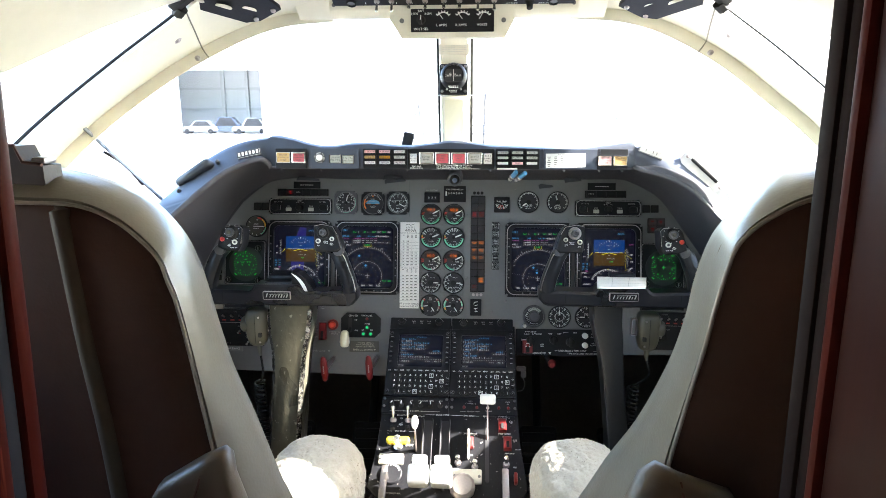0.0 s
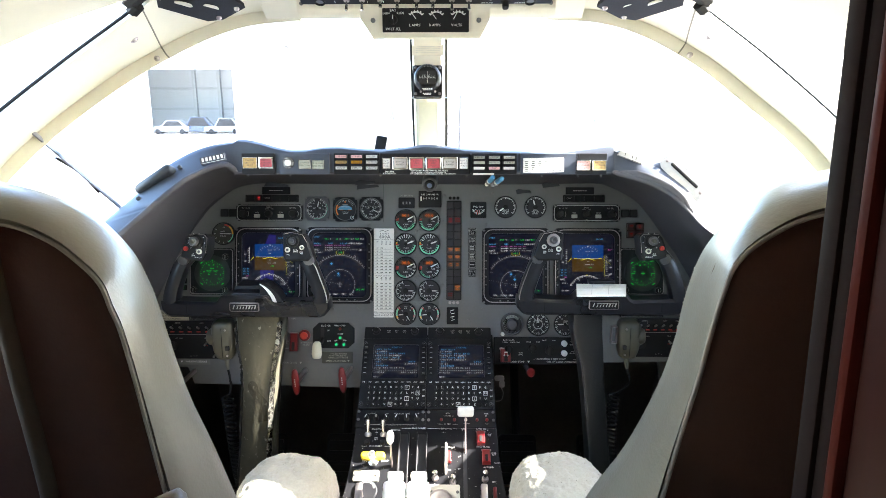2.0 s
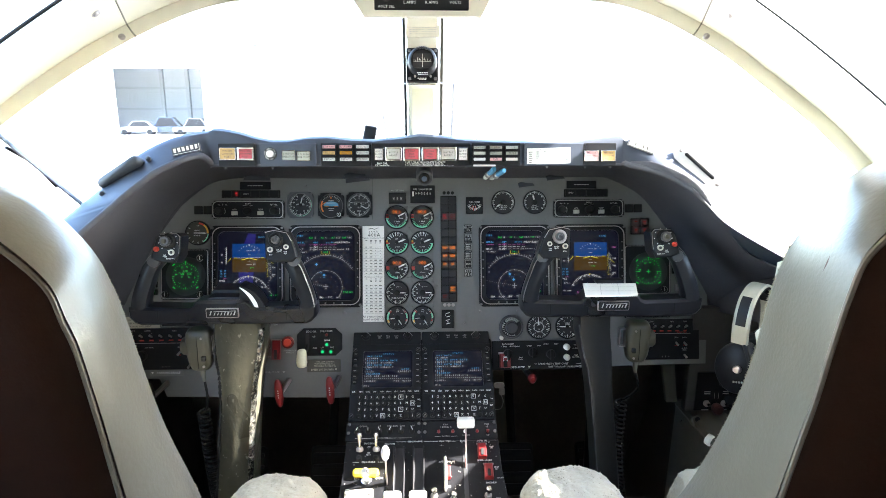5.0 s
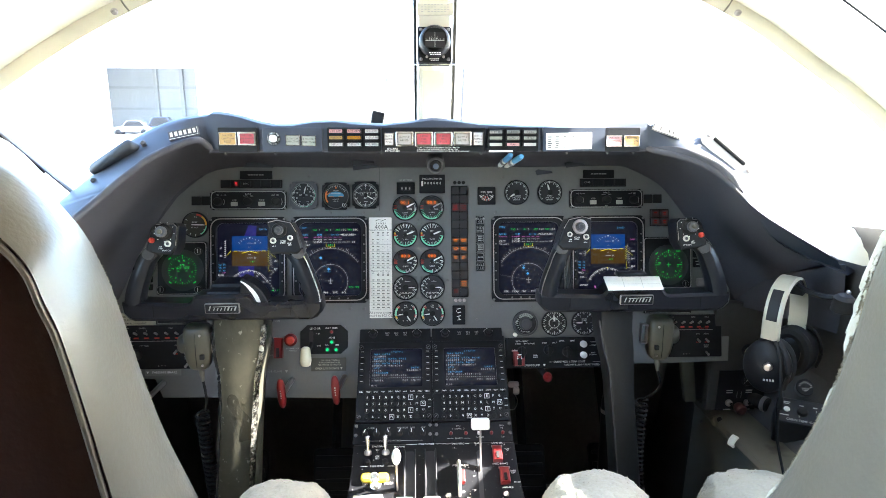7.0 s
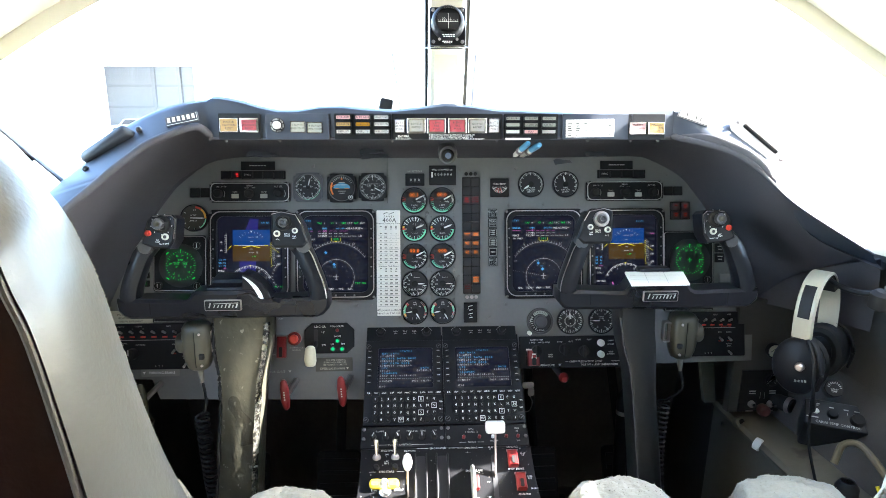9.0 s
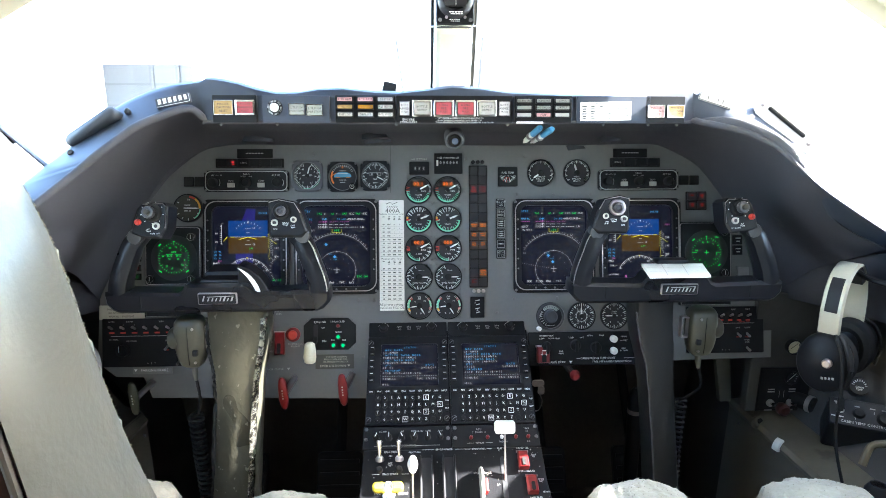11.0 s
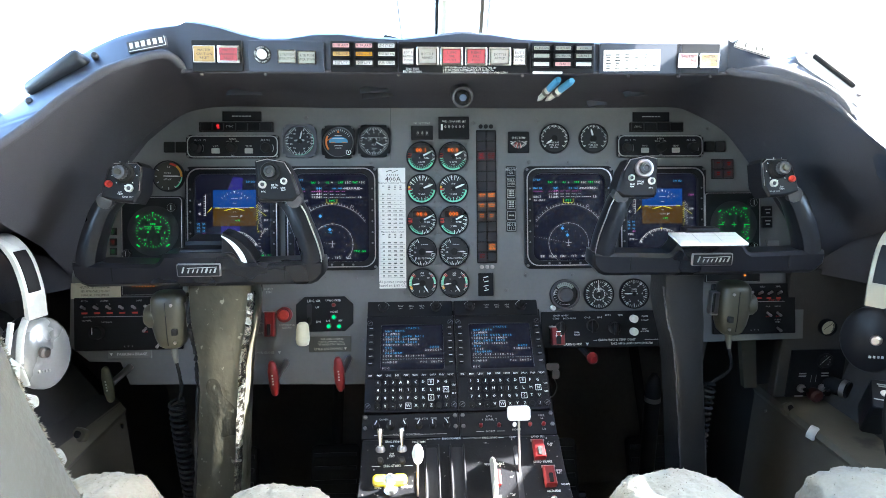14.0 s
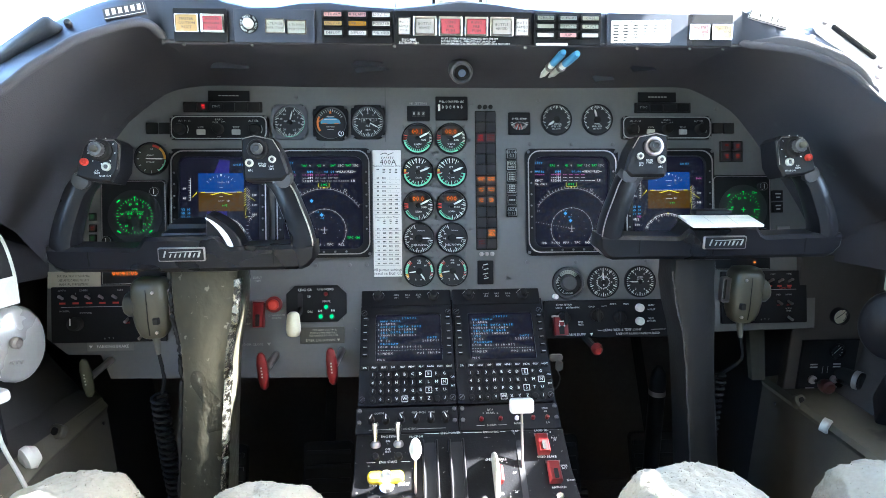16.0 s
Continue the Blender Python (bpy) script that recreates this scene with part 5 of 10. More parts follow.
# flight instruments
g = gauge("standby airspeed indicator in a square black case", -0.2585, 0.1268, 0.0262, None, GAUGES, 0.0575)
marks(g, "scale", LEGEND, lambda bm, y: (ticks(bm, 0.0200, 0.0240, 20, 340, 49, 0.0006, 0, 0, y), ticks(bm, 0.0180, 0.0240, 20, 340, 13, 0.0010, 0, 0, y), text(bm, "AIRSPEED", 0, 0.0012, 0.0030, y)) + tuple(text(bm, str(n), 0.0148 * math.sin(radians(a_)), 0.0148 * math.cos(radians(a_)), 0.0030, y) for n, a_ in ((40, 325), (30, 290), (25, 250), (20, 215), (14, 150), (8, 60), (6, 30), (10, 95))))
marks(g, "colour_arc", GREEN_MARK, lambda bm, y: arcband(bm, 0.0232, 0.0240, 60, 200, 16, 0, 0, y))
needle(g, 14, 0.0190, 0.0012)
hub(g)
g = gauge("standby attitude indicator with blue and black ball", -0.1930, 0.1250, 0.0262, None, GAUGES, 0.0570)
bm = bmesh.new()
a0 = [(0.0160 * math.cos(radians(t_)), 0.001 + 0.0085 * math.sin(radians(t_))) for t_ in range(-12, 193, 12)]
slab(bm, a0, -0.0026, -0.0016)
part("sky_half", bm, material("attitude_blue", (0.10, 0.34, 0.55), 0.5), g, "pale blue upper half of the ball")
marks(g, "orange_bank_mark", ORANGE_MARK, lambda bm, y: (arcband(bm, 0.0190, 0.0222, 232, 300, 12, 0, 0, y - 0.0012), quad(bm, -0.0165, 0.004, 0.012, 0.0014, 35, y - 0.0013), quad(bm, 0, 0.0175, 0.003, 0.004, 0, y - 0.001), quad(bm, -0.009, -0.001, 0.008, 0.0012, 0, y - 0.001), quad(bm, 0.010, -0.001, 0.008, 0.0012, 0, y - 0.001)))
marks(g, "scale", LEGEND, lambda bm, y: (ticks(bm, 0.0190, 0.0225, 300, 420, 13, 0.0007, 0, 0, y - 0.0005), quad(bm, 0, 0.006, 0.020, 0.0008, 0, y - 0.001), quad(bm, 0, 0.011, 0.012, 0.0008, 0, y - 0.001), quad(bm, 0, -0.006, 0.014, 0.0007, 0, y), quad(bm, 0, -0.010, 0.010, 0.0007, 0, y)))
bm = bmesh.new()
lathe(bm, [(0.0060, 0.0), (0.0060, -0.010), (0.0045, -0.012)], 18, Matrix.Translation((0.0185, -0.004, -0.0195)))
part("cage_knob", bm, BLACK_MATT, g)
marks(g, "knob_mark", LEGEND, lambda bm, y: (arcband(bm, 0.0035, 0.0045, 20, 340, 14, 0.0185, -0.0195, -0.0162), quad(bm, 0.0185, -0.0190, 0.0012, 0.0036, 0, -0.0163)))
g = gauge("standby altimeter with rolling digits", -0.1325, 0.1268, 0.0255, None, GAUGES, 0.0560)
marks(g, "scale", LEGEND, lambda bm, y: (ticks(bm, 0.0195, 0.0232, 0, 352.8, 50, 0.0006, 0, 0, y), ticks(bm, 0.0170, 0.0232, 0, 324, 10, 0.0011, 0, 0, y), text(bm, "ALT", 0, -0.0060, 0.0030, y), text(bm, "3009", 0, -0.0130, 0.0030, y)) + tuple(text(bm, str(i), 0.0142 * math.sin(radians(36 * i)), 0.0142 * math.cos(radians(36 * i)), 0.0032, y) for i in (0, 1, 2, 8, 9)))
marks(g, "drum_frame", LEGEND_DIM, lambda bm, y: [quad(bm, x, z, w, h, 0, y - 0.0003) for x, z, w, h in ((0, 0.0062, 0.0200, 0.0006), (0, 0.0002, 0.0200, 0.0006), (-0.0100, 0.0032, 0.0006, 0.0060), (0.0100, 0.0032, 0.0006, 0.0060), (-0.002, 0.0032, 0.0006, 0.0060), (0.004, 0.0032, 0.003, 0.0030), (-0.006, 0.0032, 0.003, 0.0030))])
needle(g, 118, 0.0205, 0.0010)
hub(g)
g = gauge("angle of attack gauge with red and yellow arcs", -0.4770, 0.0680, 0.0268, material("dial_dark_olive", (0.035, 0.033, 0.025), 0.55), GAUGES)
marks(g, "red_mark", RED_MARK, lambda bm, y: arcband(bm, 0.0190, 0.0228, 5, 35, 8, 0, 0, y))
marks(g, "amber_mark", AMBER_MARK, lambda bm, y: arcband(bm, 0.0190, 0.0228, 36, 92, 12, 0, 0, y))
marks(g, "green_arc", GREEN_MARK, lambda bm, y: arcband(bm, 0.0205, 0.0228, 94, 150, 12, 0, 0, y))
marks(g, "scale", LEGEND, lambda bm, y: (ticks(bm, 0.0190, 0.0228, 120, 300, 7, 0.0012, 0, 0, y), text(bm, "1.0", 0, 0.0155, 0.0032, y), text(bm, "ANGLE", -0.002, 0.0055, 0.0024, y), text(bm, "ATTACK", -0.002, -0.0055, 0.0024, y)))
needle(g, 91, 0.0205, 0.0010, 0.008)
# fuel gauges
for u, cap, ang in ((0.1795, "FUSELAGE", 236), (0.2487, "WING", 345)):
    g = gauge("black fuel quantity gauge with fluted rim", u, 0.1310, 0.0262, None, GAUGES)
    marks(g, "scale", LEGEND, lambda bm, y: (ticks(bm, 0.0205, 0.0236, 230, 490, 41, 0.0006, 0, 0, y), ticks(bm, 0.0185, 0.0236, 230, 490, 11, 0.0011, 0, 0, y), text(bm, cap, 0, -0.0070, 0.0026, y), text(bm, "FUEL QTY", 0, -0.0112, 0.0026, y), text(bm, "LBS X100", 0, -0.0152, 0.0024, y)))
    needle(g, ang, 0.0180, 0.0017)
    hub(g, 0.0055)
g = thing("fuel_temperature_gauge", "small square black fuel temperature gauge", "gauge", on_panel(0.1168, 0.1243))
bm = bmesh.new()
slab(bm, rr(0.0370, 0.0370, 0.002, 2), -0.005, 0.002, 0.0015)
part("case", bm, BLACK_SATIN, g)
marks(g, "scale", LEGEND, lambda bm, y: (text(bm, "FUEL TEMP", 0, 0.0070, 0.0038, y, squeeze=0.9), text(bm, "°C", 0, 0.0015, 0.0026, y), ticks(bm, 0.0110, 0.0155, 105, 255, 15, 0.0007, 0, 0.0045, y), ticks(bm, 0.0060, 0.0155, 120, 240, 4, 0.0009, 0, 0.0045, y)), "", -0.0055)
marks(g, "red_mark", RED_MARK, lambda bm, y: ticks(bm, 0.006, 0.0155, 165, 215, 3, 0.0009, 0, 0.0045, y), "", -0.0057)
# cabin pressure instruments, below the displays
for u, cap, ang, lab in ((0.1957, "", 0, "round cabin pressure controller with knurled rim"), (0.2556, "CABIN ALT", 357, "cabin altitude and differential pressure gauge"), (0.3182, "CABIN CLIMB", 270, "cabin rate of climb gauge")):
    g = gauge(lab, u, -0.1405, 0.0268, None, GAUGES)
    if not cap:
        bm = bmesh.new()
        ring(bm, circle(0.0262), circle(0.0222), -0.009, 0.0, 0.002)
        part("knurled_rim", bm, TRIM_DARK, g)
        bm = bmesh.new()
        lathe(bm, [(0.0135, 0.0), (0.0125, -0.012), (0.0100, -0.014)], 22)
        part("knob", bm, TRIM_DARK, g)
        marks(g, "window_arc", material("pale_scale_window", (0.34, 0.37, 0.33), 0.5), lambda bm, y: arcband(bm, 0.0145, 0.0212, 318, 412, 16, 0, 0, y), "pale green-grey scale window")
        marks(g, "window_ticks", INK, lambda bm, y: ticks(bm, 0.0170, 0.0205, 322, 408, 9, 0.0007, 0, 0, y), "", -0.0026)
        marks(g, "scale", LEGEND, lambda bm, y: (text(bm, "CABIN", -0.0185, 0.003, 0.0030, y, a=62), ticks(bm, 0.0150, 0.0195, 210, 330, 9, 0.0007, 0, 0, y), text(bm, "CONTROLLER", 0, -0.0175, 0.0018, y)))
        bm = bmesh.new()
        lathe(bm, [(0.0042, 0.0), (0.0042, -0.010), (0.003, -0.012)], 12, Matrix.Translation((-0.0225, -0.002, -0.0225)))
        part("set_knob", bm, WHITE_PL, g)
    else:
        marks(g, "scale", LEGEND, lambda bm, y: (ticks(bm, 0.0200, 0.0238, 0, 350, 36, 0.0007, 0, 0, y), ticks(bm, 0.0175, 0.0238, 0, 324, 10, 0.0012, 0, 0, y), text(bm, cap.split()[0], 0, 0.0075, 0.0026, y), text(bm, cap.split()[1], 0, 0.0035, 0.0026, y)) + tuple(text(bm, str(i), 0.0145 * math.sin(radians(a_)), 0.0145 * math.cos(radians(a_)), 0.0034, y) for i, a_ in ((2, 330), (4, 30), (6, 90), (2, 210), (4, 150))))
        if u < 0.3:
            marks(g, "inner_scale", LEGEND, lambda bm, y: (arcband(bm, 0.0098, 0.0104, 0, 360, 32, 0, 0, y), ticks(bm, 0.0104, 0.0124, 0, 345, 24, 0.0006, 0, 0, y)))
        needle(g, ang, 0.0185, 0.0012, 0.006)
        hub(g, 0.004)

# ---------------------------------------------------------------- small black instruments
def plate(name, label, cat, u, v, w, h, t=0.006, mat=None, r=0.0015, group=""):
    p = thing(name, label, cat, on_panel(u, v), group)
    bm = bmesh.new()
    slab(bm, rr(w, h, r, 3), -t, 0.002, 0.0008)
    part("body", bm, mat or BLACK_SATIN, p)
    return p


p = plate("thrust_setting_counter", "small black fan speed setting counter with three wheels", "counter", -0.0500, 0.1405, 0.0372, 0.0245)
for i in range(3):
    bm = bmesh.new()
    slab(bm, rr(0.0062, 0.0090, 0.0006, 1, -0.0075 + i * 0.0078, -0.001), -0.0070, -0.005)
    part("wheel", bm, DARK_FACE, p)
marks(p, "digits", LEGEND_DIM, lambda bm, y: [text(bm, "8", -0.0075 + i * 0.0078, -0.001, 0.0055, y) for i in range(3)], "", -0.0076)
marks(p, "legend", LEGEND_DIM, lambda bm, y: text(bm, "N1 SETTING", 0, 0.0170, 0.0036, y), "", -0.001)
p = plate("fuel_counter", "black fuel consumed counter with six digit wheels", "counter", 0.0045, 0.1490, 0.0530, 0.0385)
marks(p, "legend", LEGEND, lambda bm, y: (text(bm, "FUEL CONSUMED LBS", 0, 0.0105, 0.0032, y, squeeze=0.9), quad(bm, -0.0205, 0.0008, 0.0036, 0.0105, 0, y)), "", -0.0065)
marks(p, "digits", LEGEND, lambda bm, y: [text(bm, "0", -0.0145 + i * 0.0062, 0.0012, 0.0055, y) for i in range(6)], "", -0.0072)
p = plate("oil_selector", "small black thumb-wheel selector", "selector", 0.0572, -0.1212, 0.0262, 0.0395)
marks(p, "digits", LEGEND, lambda bm, y: [quad(bm, 0.001 * (i % 2), 0.013 - i * 0.0075, 0.0085 - 0.001 * (i % 2), 0.0014, 12, y) for i in range(4)] + [text(bm, "P", -0.004, 0.008, 0.0035, y), text(bm, "A", 0.0, -0.006, 0.0035, y)], "", -0.0065)

# annunciator panel
an = thing("annunciator_panel", "black warning light panel, two columns, some tiles lit red and amber", "warning lights", on_panel(0.0603, 0.0305))
bm = bmesh.new()
slab(bm, rr(0.0345, 0.2300, 0.0015, 2), -0.003, 0.002, 0.0006)
part("frame", bm, BLACK_MATT, an)
for c in range(2):
    for r_ in range(13):
        zt = 0.2265 / 2 - (r_ + 0.5) * 0.01742
        bm = bmesh.new()
        slab(bm, rr(0.0152, 0.0158, 0.0006, 1, -0.0083 + c * 0.0166, zt), -0.0052, -0.002, 0.0004)
        tile = part("tile", bm, DARK_FACE, an)
        lit = {(0, 2): E_RED, (1, 2): E_REDDIM, (0, 6): E_AMBER, (1, 6): E_AMBER, (0, 7): E_AMBER, (1, 7): E_AMBER, (0, 8): E_AMBER, (1, 8): E_AMBER, (1, 11): E_AMBER, (0, 12): E_REDDIM}.get((c, r_))
        if lit:
            bm = bmesh.new()
            rnd = random.Random(c * 31 + r_)
            for k in range(3 if r_ in (2, 11) else 2):
                n = rnd.choice((3, 4, 5))
                for q in range(n):
                    xq = -0.0083 + c * 0.0166 + (q - (n - 1) / 2) * 0.0023
                    quad(bm, xq - 0.0005, zt + 0.0040 - k * 0.0036, 0.0006, 0.0023, 0, -0.0056)
                    quad(bm, xq + 0.0004, zt + 0.0040 - k * 0.0036 + rnd.choice((-0.0008, 0, 0.0008)), 0.0013, 0.0008, 0, -0.0056)
            flatpart("legend", bm, lit, tile, "lit legend bars")
for c in range(3):
    for v in (0.1215, -0.1215):
        bm = bmesh.new()
        lathe(bm, [(0.0036, 0.0), (0.0036, -0.003), (0.002, -0.0035)], 12, Matrix.Translation((-0.009 + c * 0.009, 0, v)))
        part("stud", bm, BLACK_MATT if v > 0 else STEEL, an)

# push buttons beside it
for i in range(6):
    v = 0.0266 + 0.0470 - i * 0.0190
    b_ = thing("push_button", "square black push button with small legend", "button", on_panel(0.1026, v), "column of push buttons")
    bm = bmesh.new()
    slab(bm, rr(0.0172, 0.0178, 0.0012, 2), -0.0065, 0.001, 0.001)
    part("cap", bm, BLACK_SATIN, b_)
    words = (("BELOW", "G/S"), ("TERR", "INHIBIT"), (), (), (), ("ADS-B", "1 | 2"))[i]

    def cap_print(bm, y):
        for x, z, w, h in ((0, 0.0070, 0.0138, 0.0006), (0, -0.0070, 0.0138, 0.0006), (-0.0069, 0, 0.0006, 0.0140), (0.0069, 0, 0.0006, 0.0140)):
            quad(bm, x, z, w, h, 0, y)
        for k, word in enumerate(words):
            text(bm, word, 0, 0.0028 - k * 0.0056, 0.0042, y, squeeze=0.95 if len(word) < 6 else 0.7)
        if not words:
            for k in range(1 if i == 4 else 3):
                for q in range(4):
                    quad(bm, -0.0036 + q * 0.0024, (0 if i == 4 else 0.0040) - k * 0.0038, 0.0017, 0.0024, 0, y)
    marks(b_, "legend", LEGEND_DIM, cap_print, "", -0.0069)

# checklist card
cd = thing("thrust_chart_card", "white printed thrust table card taped to the panel", "card", on_panel(-0.1027, -0.0225))
bm = bmesh.new()
slab(bm, rr(0.0462, 0.2070, 0.0008, 1), -0.0016, 0.0)
part("sheet", bm, PAPER, cd)


def card_print(bm, y):
    """Title, two ruled tables of four columns and a note."""
    rnd = random.Random(5)
    text(bm, "400A", 0.002, 0.0835, 0.0086, y)
    for x, w, a_ in ((-0.008, 0.0040, 70), (-0.004, 0.0034, 60), (-0.0005, 0.0034, 60), (0.003, 0.0034, 60), (0.0065, 0.0044, 75), (0.010, 0.0034, 60)):
        quad(bm, x, 0.0912, w, 0.0009, a_, y)
    arcband(bm, 0.0095, 0.0107, -42, 20, 8, -0.003, 0.0885, y)
    quad(bm, 0.006, 0.0975, 0.011, 0.0010, 22, y)
    text(bm, "Maximum Continuous Thrust", 0, 0.0776, 0.0030, y, squeeze=0.92)
    text(bm, "Maximum Climb Thrust", 0, -0.0065, 0.0030, y, squeeze=0.92)
    for top in (0.0690, -0.0140):
        for c in range(4):
            x = -0.0150 + c * 0.0100
            for k in range(1 if c == 0 else 3):
                quad(bm, x + rnd.uniform(-0.0004, 0.0004), top + 0.0032 - k * 0.0027, rnd.uniform(0.0026, 0.0044), 0.0013, 0, y)
        for r_ in range(9):
            zz = top - 0.0110 - r_ * 0.0071
            quad(bm, 0, zz - 0.0032, 0.0420, 0.00030, 0, y)
            for c in range(4):
                x = -0.0150 + c * 0.0100
                if c > 1 and r_ < 4 and top > 0:
                    quad(bm, x, zz, 0.0018, 0.0007, 0, y)
                else:
                    for k in range(2 if c == 0 else 3):
                        quad(bm, x - 0.0019 + k * 0.0019 + (0.001 if c == 0 else 0), zz, 0.0014, rnd.uniform(0.0019, 0.0025), 0, y)
    text(bm, "All power settings", 0.0, -0.0922, 0.0046, y, squeeze=0.95)
    text(bm, "based on EGS C/L", 0.0, -0.0984, 0.0046, y, squeeze=0.95)


marks(cd, "print", INK, card_print, "", -0.0020)

# ---------------------------------------------------------------- displays
def display(u, v, kind):
    d = thing("flight_display", "black bezelled flight display, " + ("attitude page with blue and brown horizon" if kind == "pfd" else "map page with compass arc"), "display", on_panel(u, v), "cockpit displays")
    w, h = 0.156, 0.177
    bm = bmesh.new()
    ring(bm, rr(w, h, 0.010, 5), rr(0.126, 0.150, 0.014, 5, 0.0, 0.001), -0.009, 0.004, 0.0015)
    bz = part("bezel", bm, BLACK_SATIN, d)
    bm = bmesh.new()
    ring(bm, rr(0.149, 0.169, 0.020, 6, 0, 0.001), rr(0.1455, 0.1655, 0.0185, 6, 0, 0.001), -0.0102, -0.008)
    part("rim_line", bm, STEEL, bz, "thin pale rim line")
    bm = bmesh.new()
    slab(bm, rr(0.128, 0.152, 0.012, 4, 0.0, 0.001), -0.001, 0.002)
    sc = part("screen", bm, E_NAVY, d, "dark navy screen")
    for i in range(6):
        for x in (-0.069, 0.069):
            screw(x, 0.050 - i * 0.0185, 0.0016, d, Matrix.Translation((0, -0.0092, 0)))
    for i in range(5):
        screw(-0.036 + i * 0.018, -0.0790, 0.0019, d, Matrix.Translation((0, -0.0092, 0)))
    for x in (-0.0735, 0.0735):
        for z in (-0.083, 0.083):
            screw(x, z, 0.0026, d, Matrix.Translation((0, -0.0092, 0)))
    Y = -0.0016

    def put(name, mat, build):
        bm = bmesh.new()
        build(bm)
        if kind == "pfd" and name != "reflection_patch":
            for v_ in bm.verts:
                if abs(v_.co.x) < 0.0435 and v_.co.z > -0.0250 and (v_.co.z > -0.0165 or name == "earth_field"):
                    v_.co.x, v_.co.z = 0.002 + v_.co.x * 0.91, 0.0190 + (v_.co.z - 0.0095) * 0.90
        flatpart(name, bm, mat, sc)
    if kind == "pfd":
        # purple-blue reflection on the left glass, drawn as a glowing patch
        if u < 0:
            put("reflection_patch", E_REFLECTION, lambda bm: poly(bm, [(-0.020, -0.06), (0.008, -0.06), (0.016, 0.070), (0.0, 0.072), (-0.022, 0.020)], Y + 0.0004))
        put("sky_field", E_SKY, lambda bm: (quad(bm, 0.0, 0.0265, 0.079, 0.034, 0, Y)))
        put("earth_field", E_EARTH, lambda bm: (quad(bm, 0.0, -0.0075, 0.079, 0.034, 0, Y)))
        put("symbols", E_WHITE, lambda bm: (quad(bm, 0, 0.0097, 0.066, 0.0007, 0, Y - 0.0003), quad(bm, 0, 0.0277, 0.012, 0.0006, 0, Y - 0.0003), quad(bm, 0, -0.0060, 0.012, 0.0006, 0, Y - 0.0003), quad(bm, 0, 0.0185, 0.006, 0.0006, 0, Y - 0.0003), quad(bm, 0, 0.0020, 0.006, 0.0006, 0, Y - 0.0003),
                                             text(bm, "10", 0.0115, 0.0277, 0.0038, Y - 0.0003), text(bm, "10", 0.0115, -0.0060, 0.0038, Y - 0.0003), ticks(bm, 0.0300, 0.0335, -48, 48, 9, 0.0006, 0, 0.0070, Y - 0.0003),
                                             poly(bm, [(-0.002, 0.0415), (0.002, 0.0415), (0, 0.0375)], Y - 0.0003), text(bm, "60", -0.0560, 0.0255, 0.0036, Y), text(bm, "40", -0.0560, 0.0095, 0.0036, Y), text(bm, "200", 0.0540, 0.0140, 0.0036, Y), text(bm, "100", 0.0540, -0.0020, 0.0036, Y), text(bm, "000", 0.0540, -0.0175, 0.0036, Y),
                                             ticks(bm, 0.0405, 0.0440, -62, 62, 31, 0.0005, 0.0, -0.0640, Y), ticks(bm, 0.0390, 0.0440, -60, 60, 9, 0.0007, 0.0, -0.0640, Y), arcband(bm, 0.0437, 0.0441, -64, 64, 26, 0.0, -0.0640, Y), text(bm, "12", 0.0165, -0.0315, 0.0034, Y), text(bm, "15", 0.0290, -0.0440, 0.0034, Y), text(bm, "6", -0.0165, -0.0315, 0.0034, Y),
                                             [quad(bm, -0.0480, 0.0385 - i * 0.004, 0.003, 0.0005, 0, Y) for i in range(9)], quad(bm, -0.0463, 0.0240, 0.0005, 0.036, 0, Y), [quad(bm, 0.0455, 0.0200 - i * 0.0045, 0.004, 0.0005, 0, Y) for i in range(10)],
                                             text(bm, "2", 0.0500, -0.0215, 0.0028, Y), text(bm, "1", 0.0465, -0.0265, 0.0028, Y), text(bm, "1", 0.0465, -0.0550, 0.0028, Y), ticks(bm, 0.0250, 0.0285, 218, 322, 9, 0.0005, 0.0690, -0.0410, Y)))
        put("yellow_symbols", E_YEL, lambda bm: (poly(bm, [(-0.0200, 0.0050), (-0.0005, 0.0100), (-0.0005, 0.0085), (-0.0150, 0.0045)], Y - 0.0005), poly(bm, [(0.0200, 0.0050), (0.0005, 0.0100), (0.0005, 0.0085), (0.0150, 0.0045)], Y - 0.0005), quad(bm, -0.0315, 0.0097, 0.008, 0.0014, 0, Y - 0.0005), quad(bm, 0.0315, 0.0097, 0.008, 0.0014, 0, Y - 0.0005),
                                                    poly(bm, [(-0.0450, 0.0095), (-0.0420, 0.0110), (-0.0420, 0.0080)], Y - 0.0005), quad(bm, 0.0490, 0.0050, 0.012, 0.0007, 0, Y), [quad(bm, 0.0415, 0.0150 - i * 0.0040, 0.0042, 0.0007, 40, Y - 0.0004) for i in range(10)], poly(bm, [(-0.002, -0.0188), (0.002, -0.0188), (0, -0.0222)], Y)))
        put("cyan_text", E_CYAN, lambda bm: (text(bm, "DH 353", 0.0300, 0.0585, 0.0036, Y), text(bm, "29.92in", 0.0340, -0.0660, 0.0036, Y), text(bm, "V2  90", -0.0540, -0.0085, 0.0036, Y), text(bm, "VR  90", -0.0540, -0.0145, 0.0036, Y), text(bm, "V1  90", -0.0540, -0.0205, 0.0036, Y)))
        put("green_text", E_GREEN, lambda bm: (text(bm, "0 FT", 0.006, -0.0145, 0.0034, Y - 0.0005), text(bm, "0.0", 0.0590, -0.0615, 0.0034, Y), poly(bm, [(0.0450, -0.0615), (0.0500, -0.0600), (0.0500, -0.0630)], Y)))
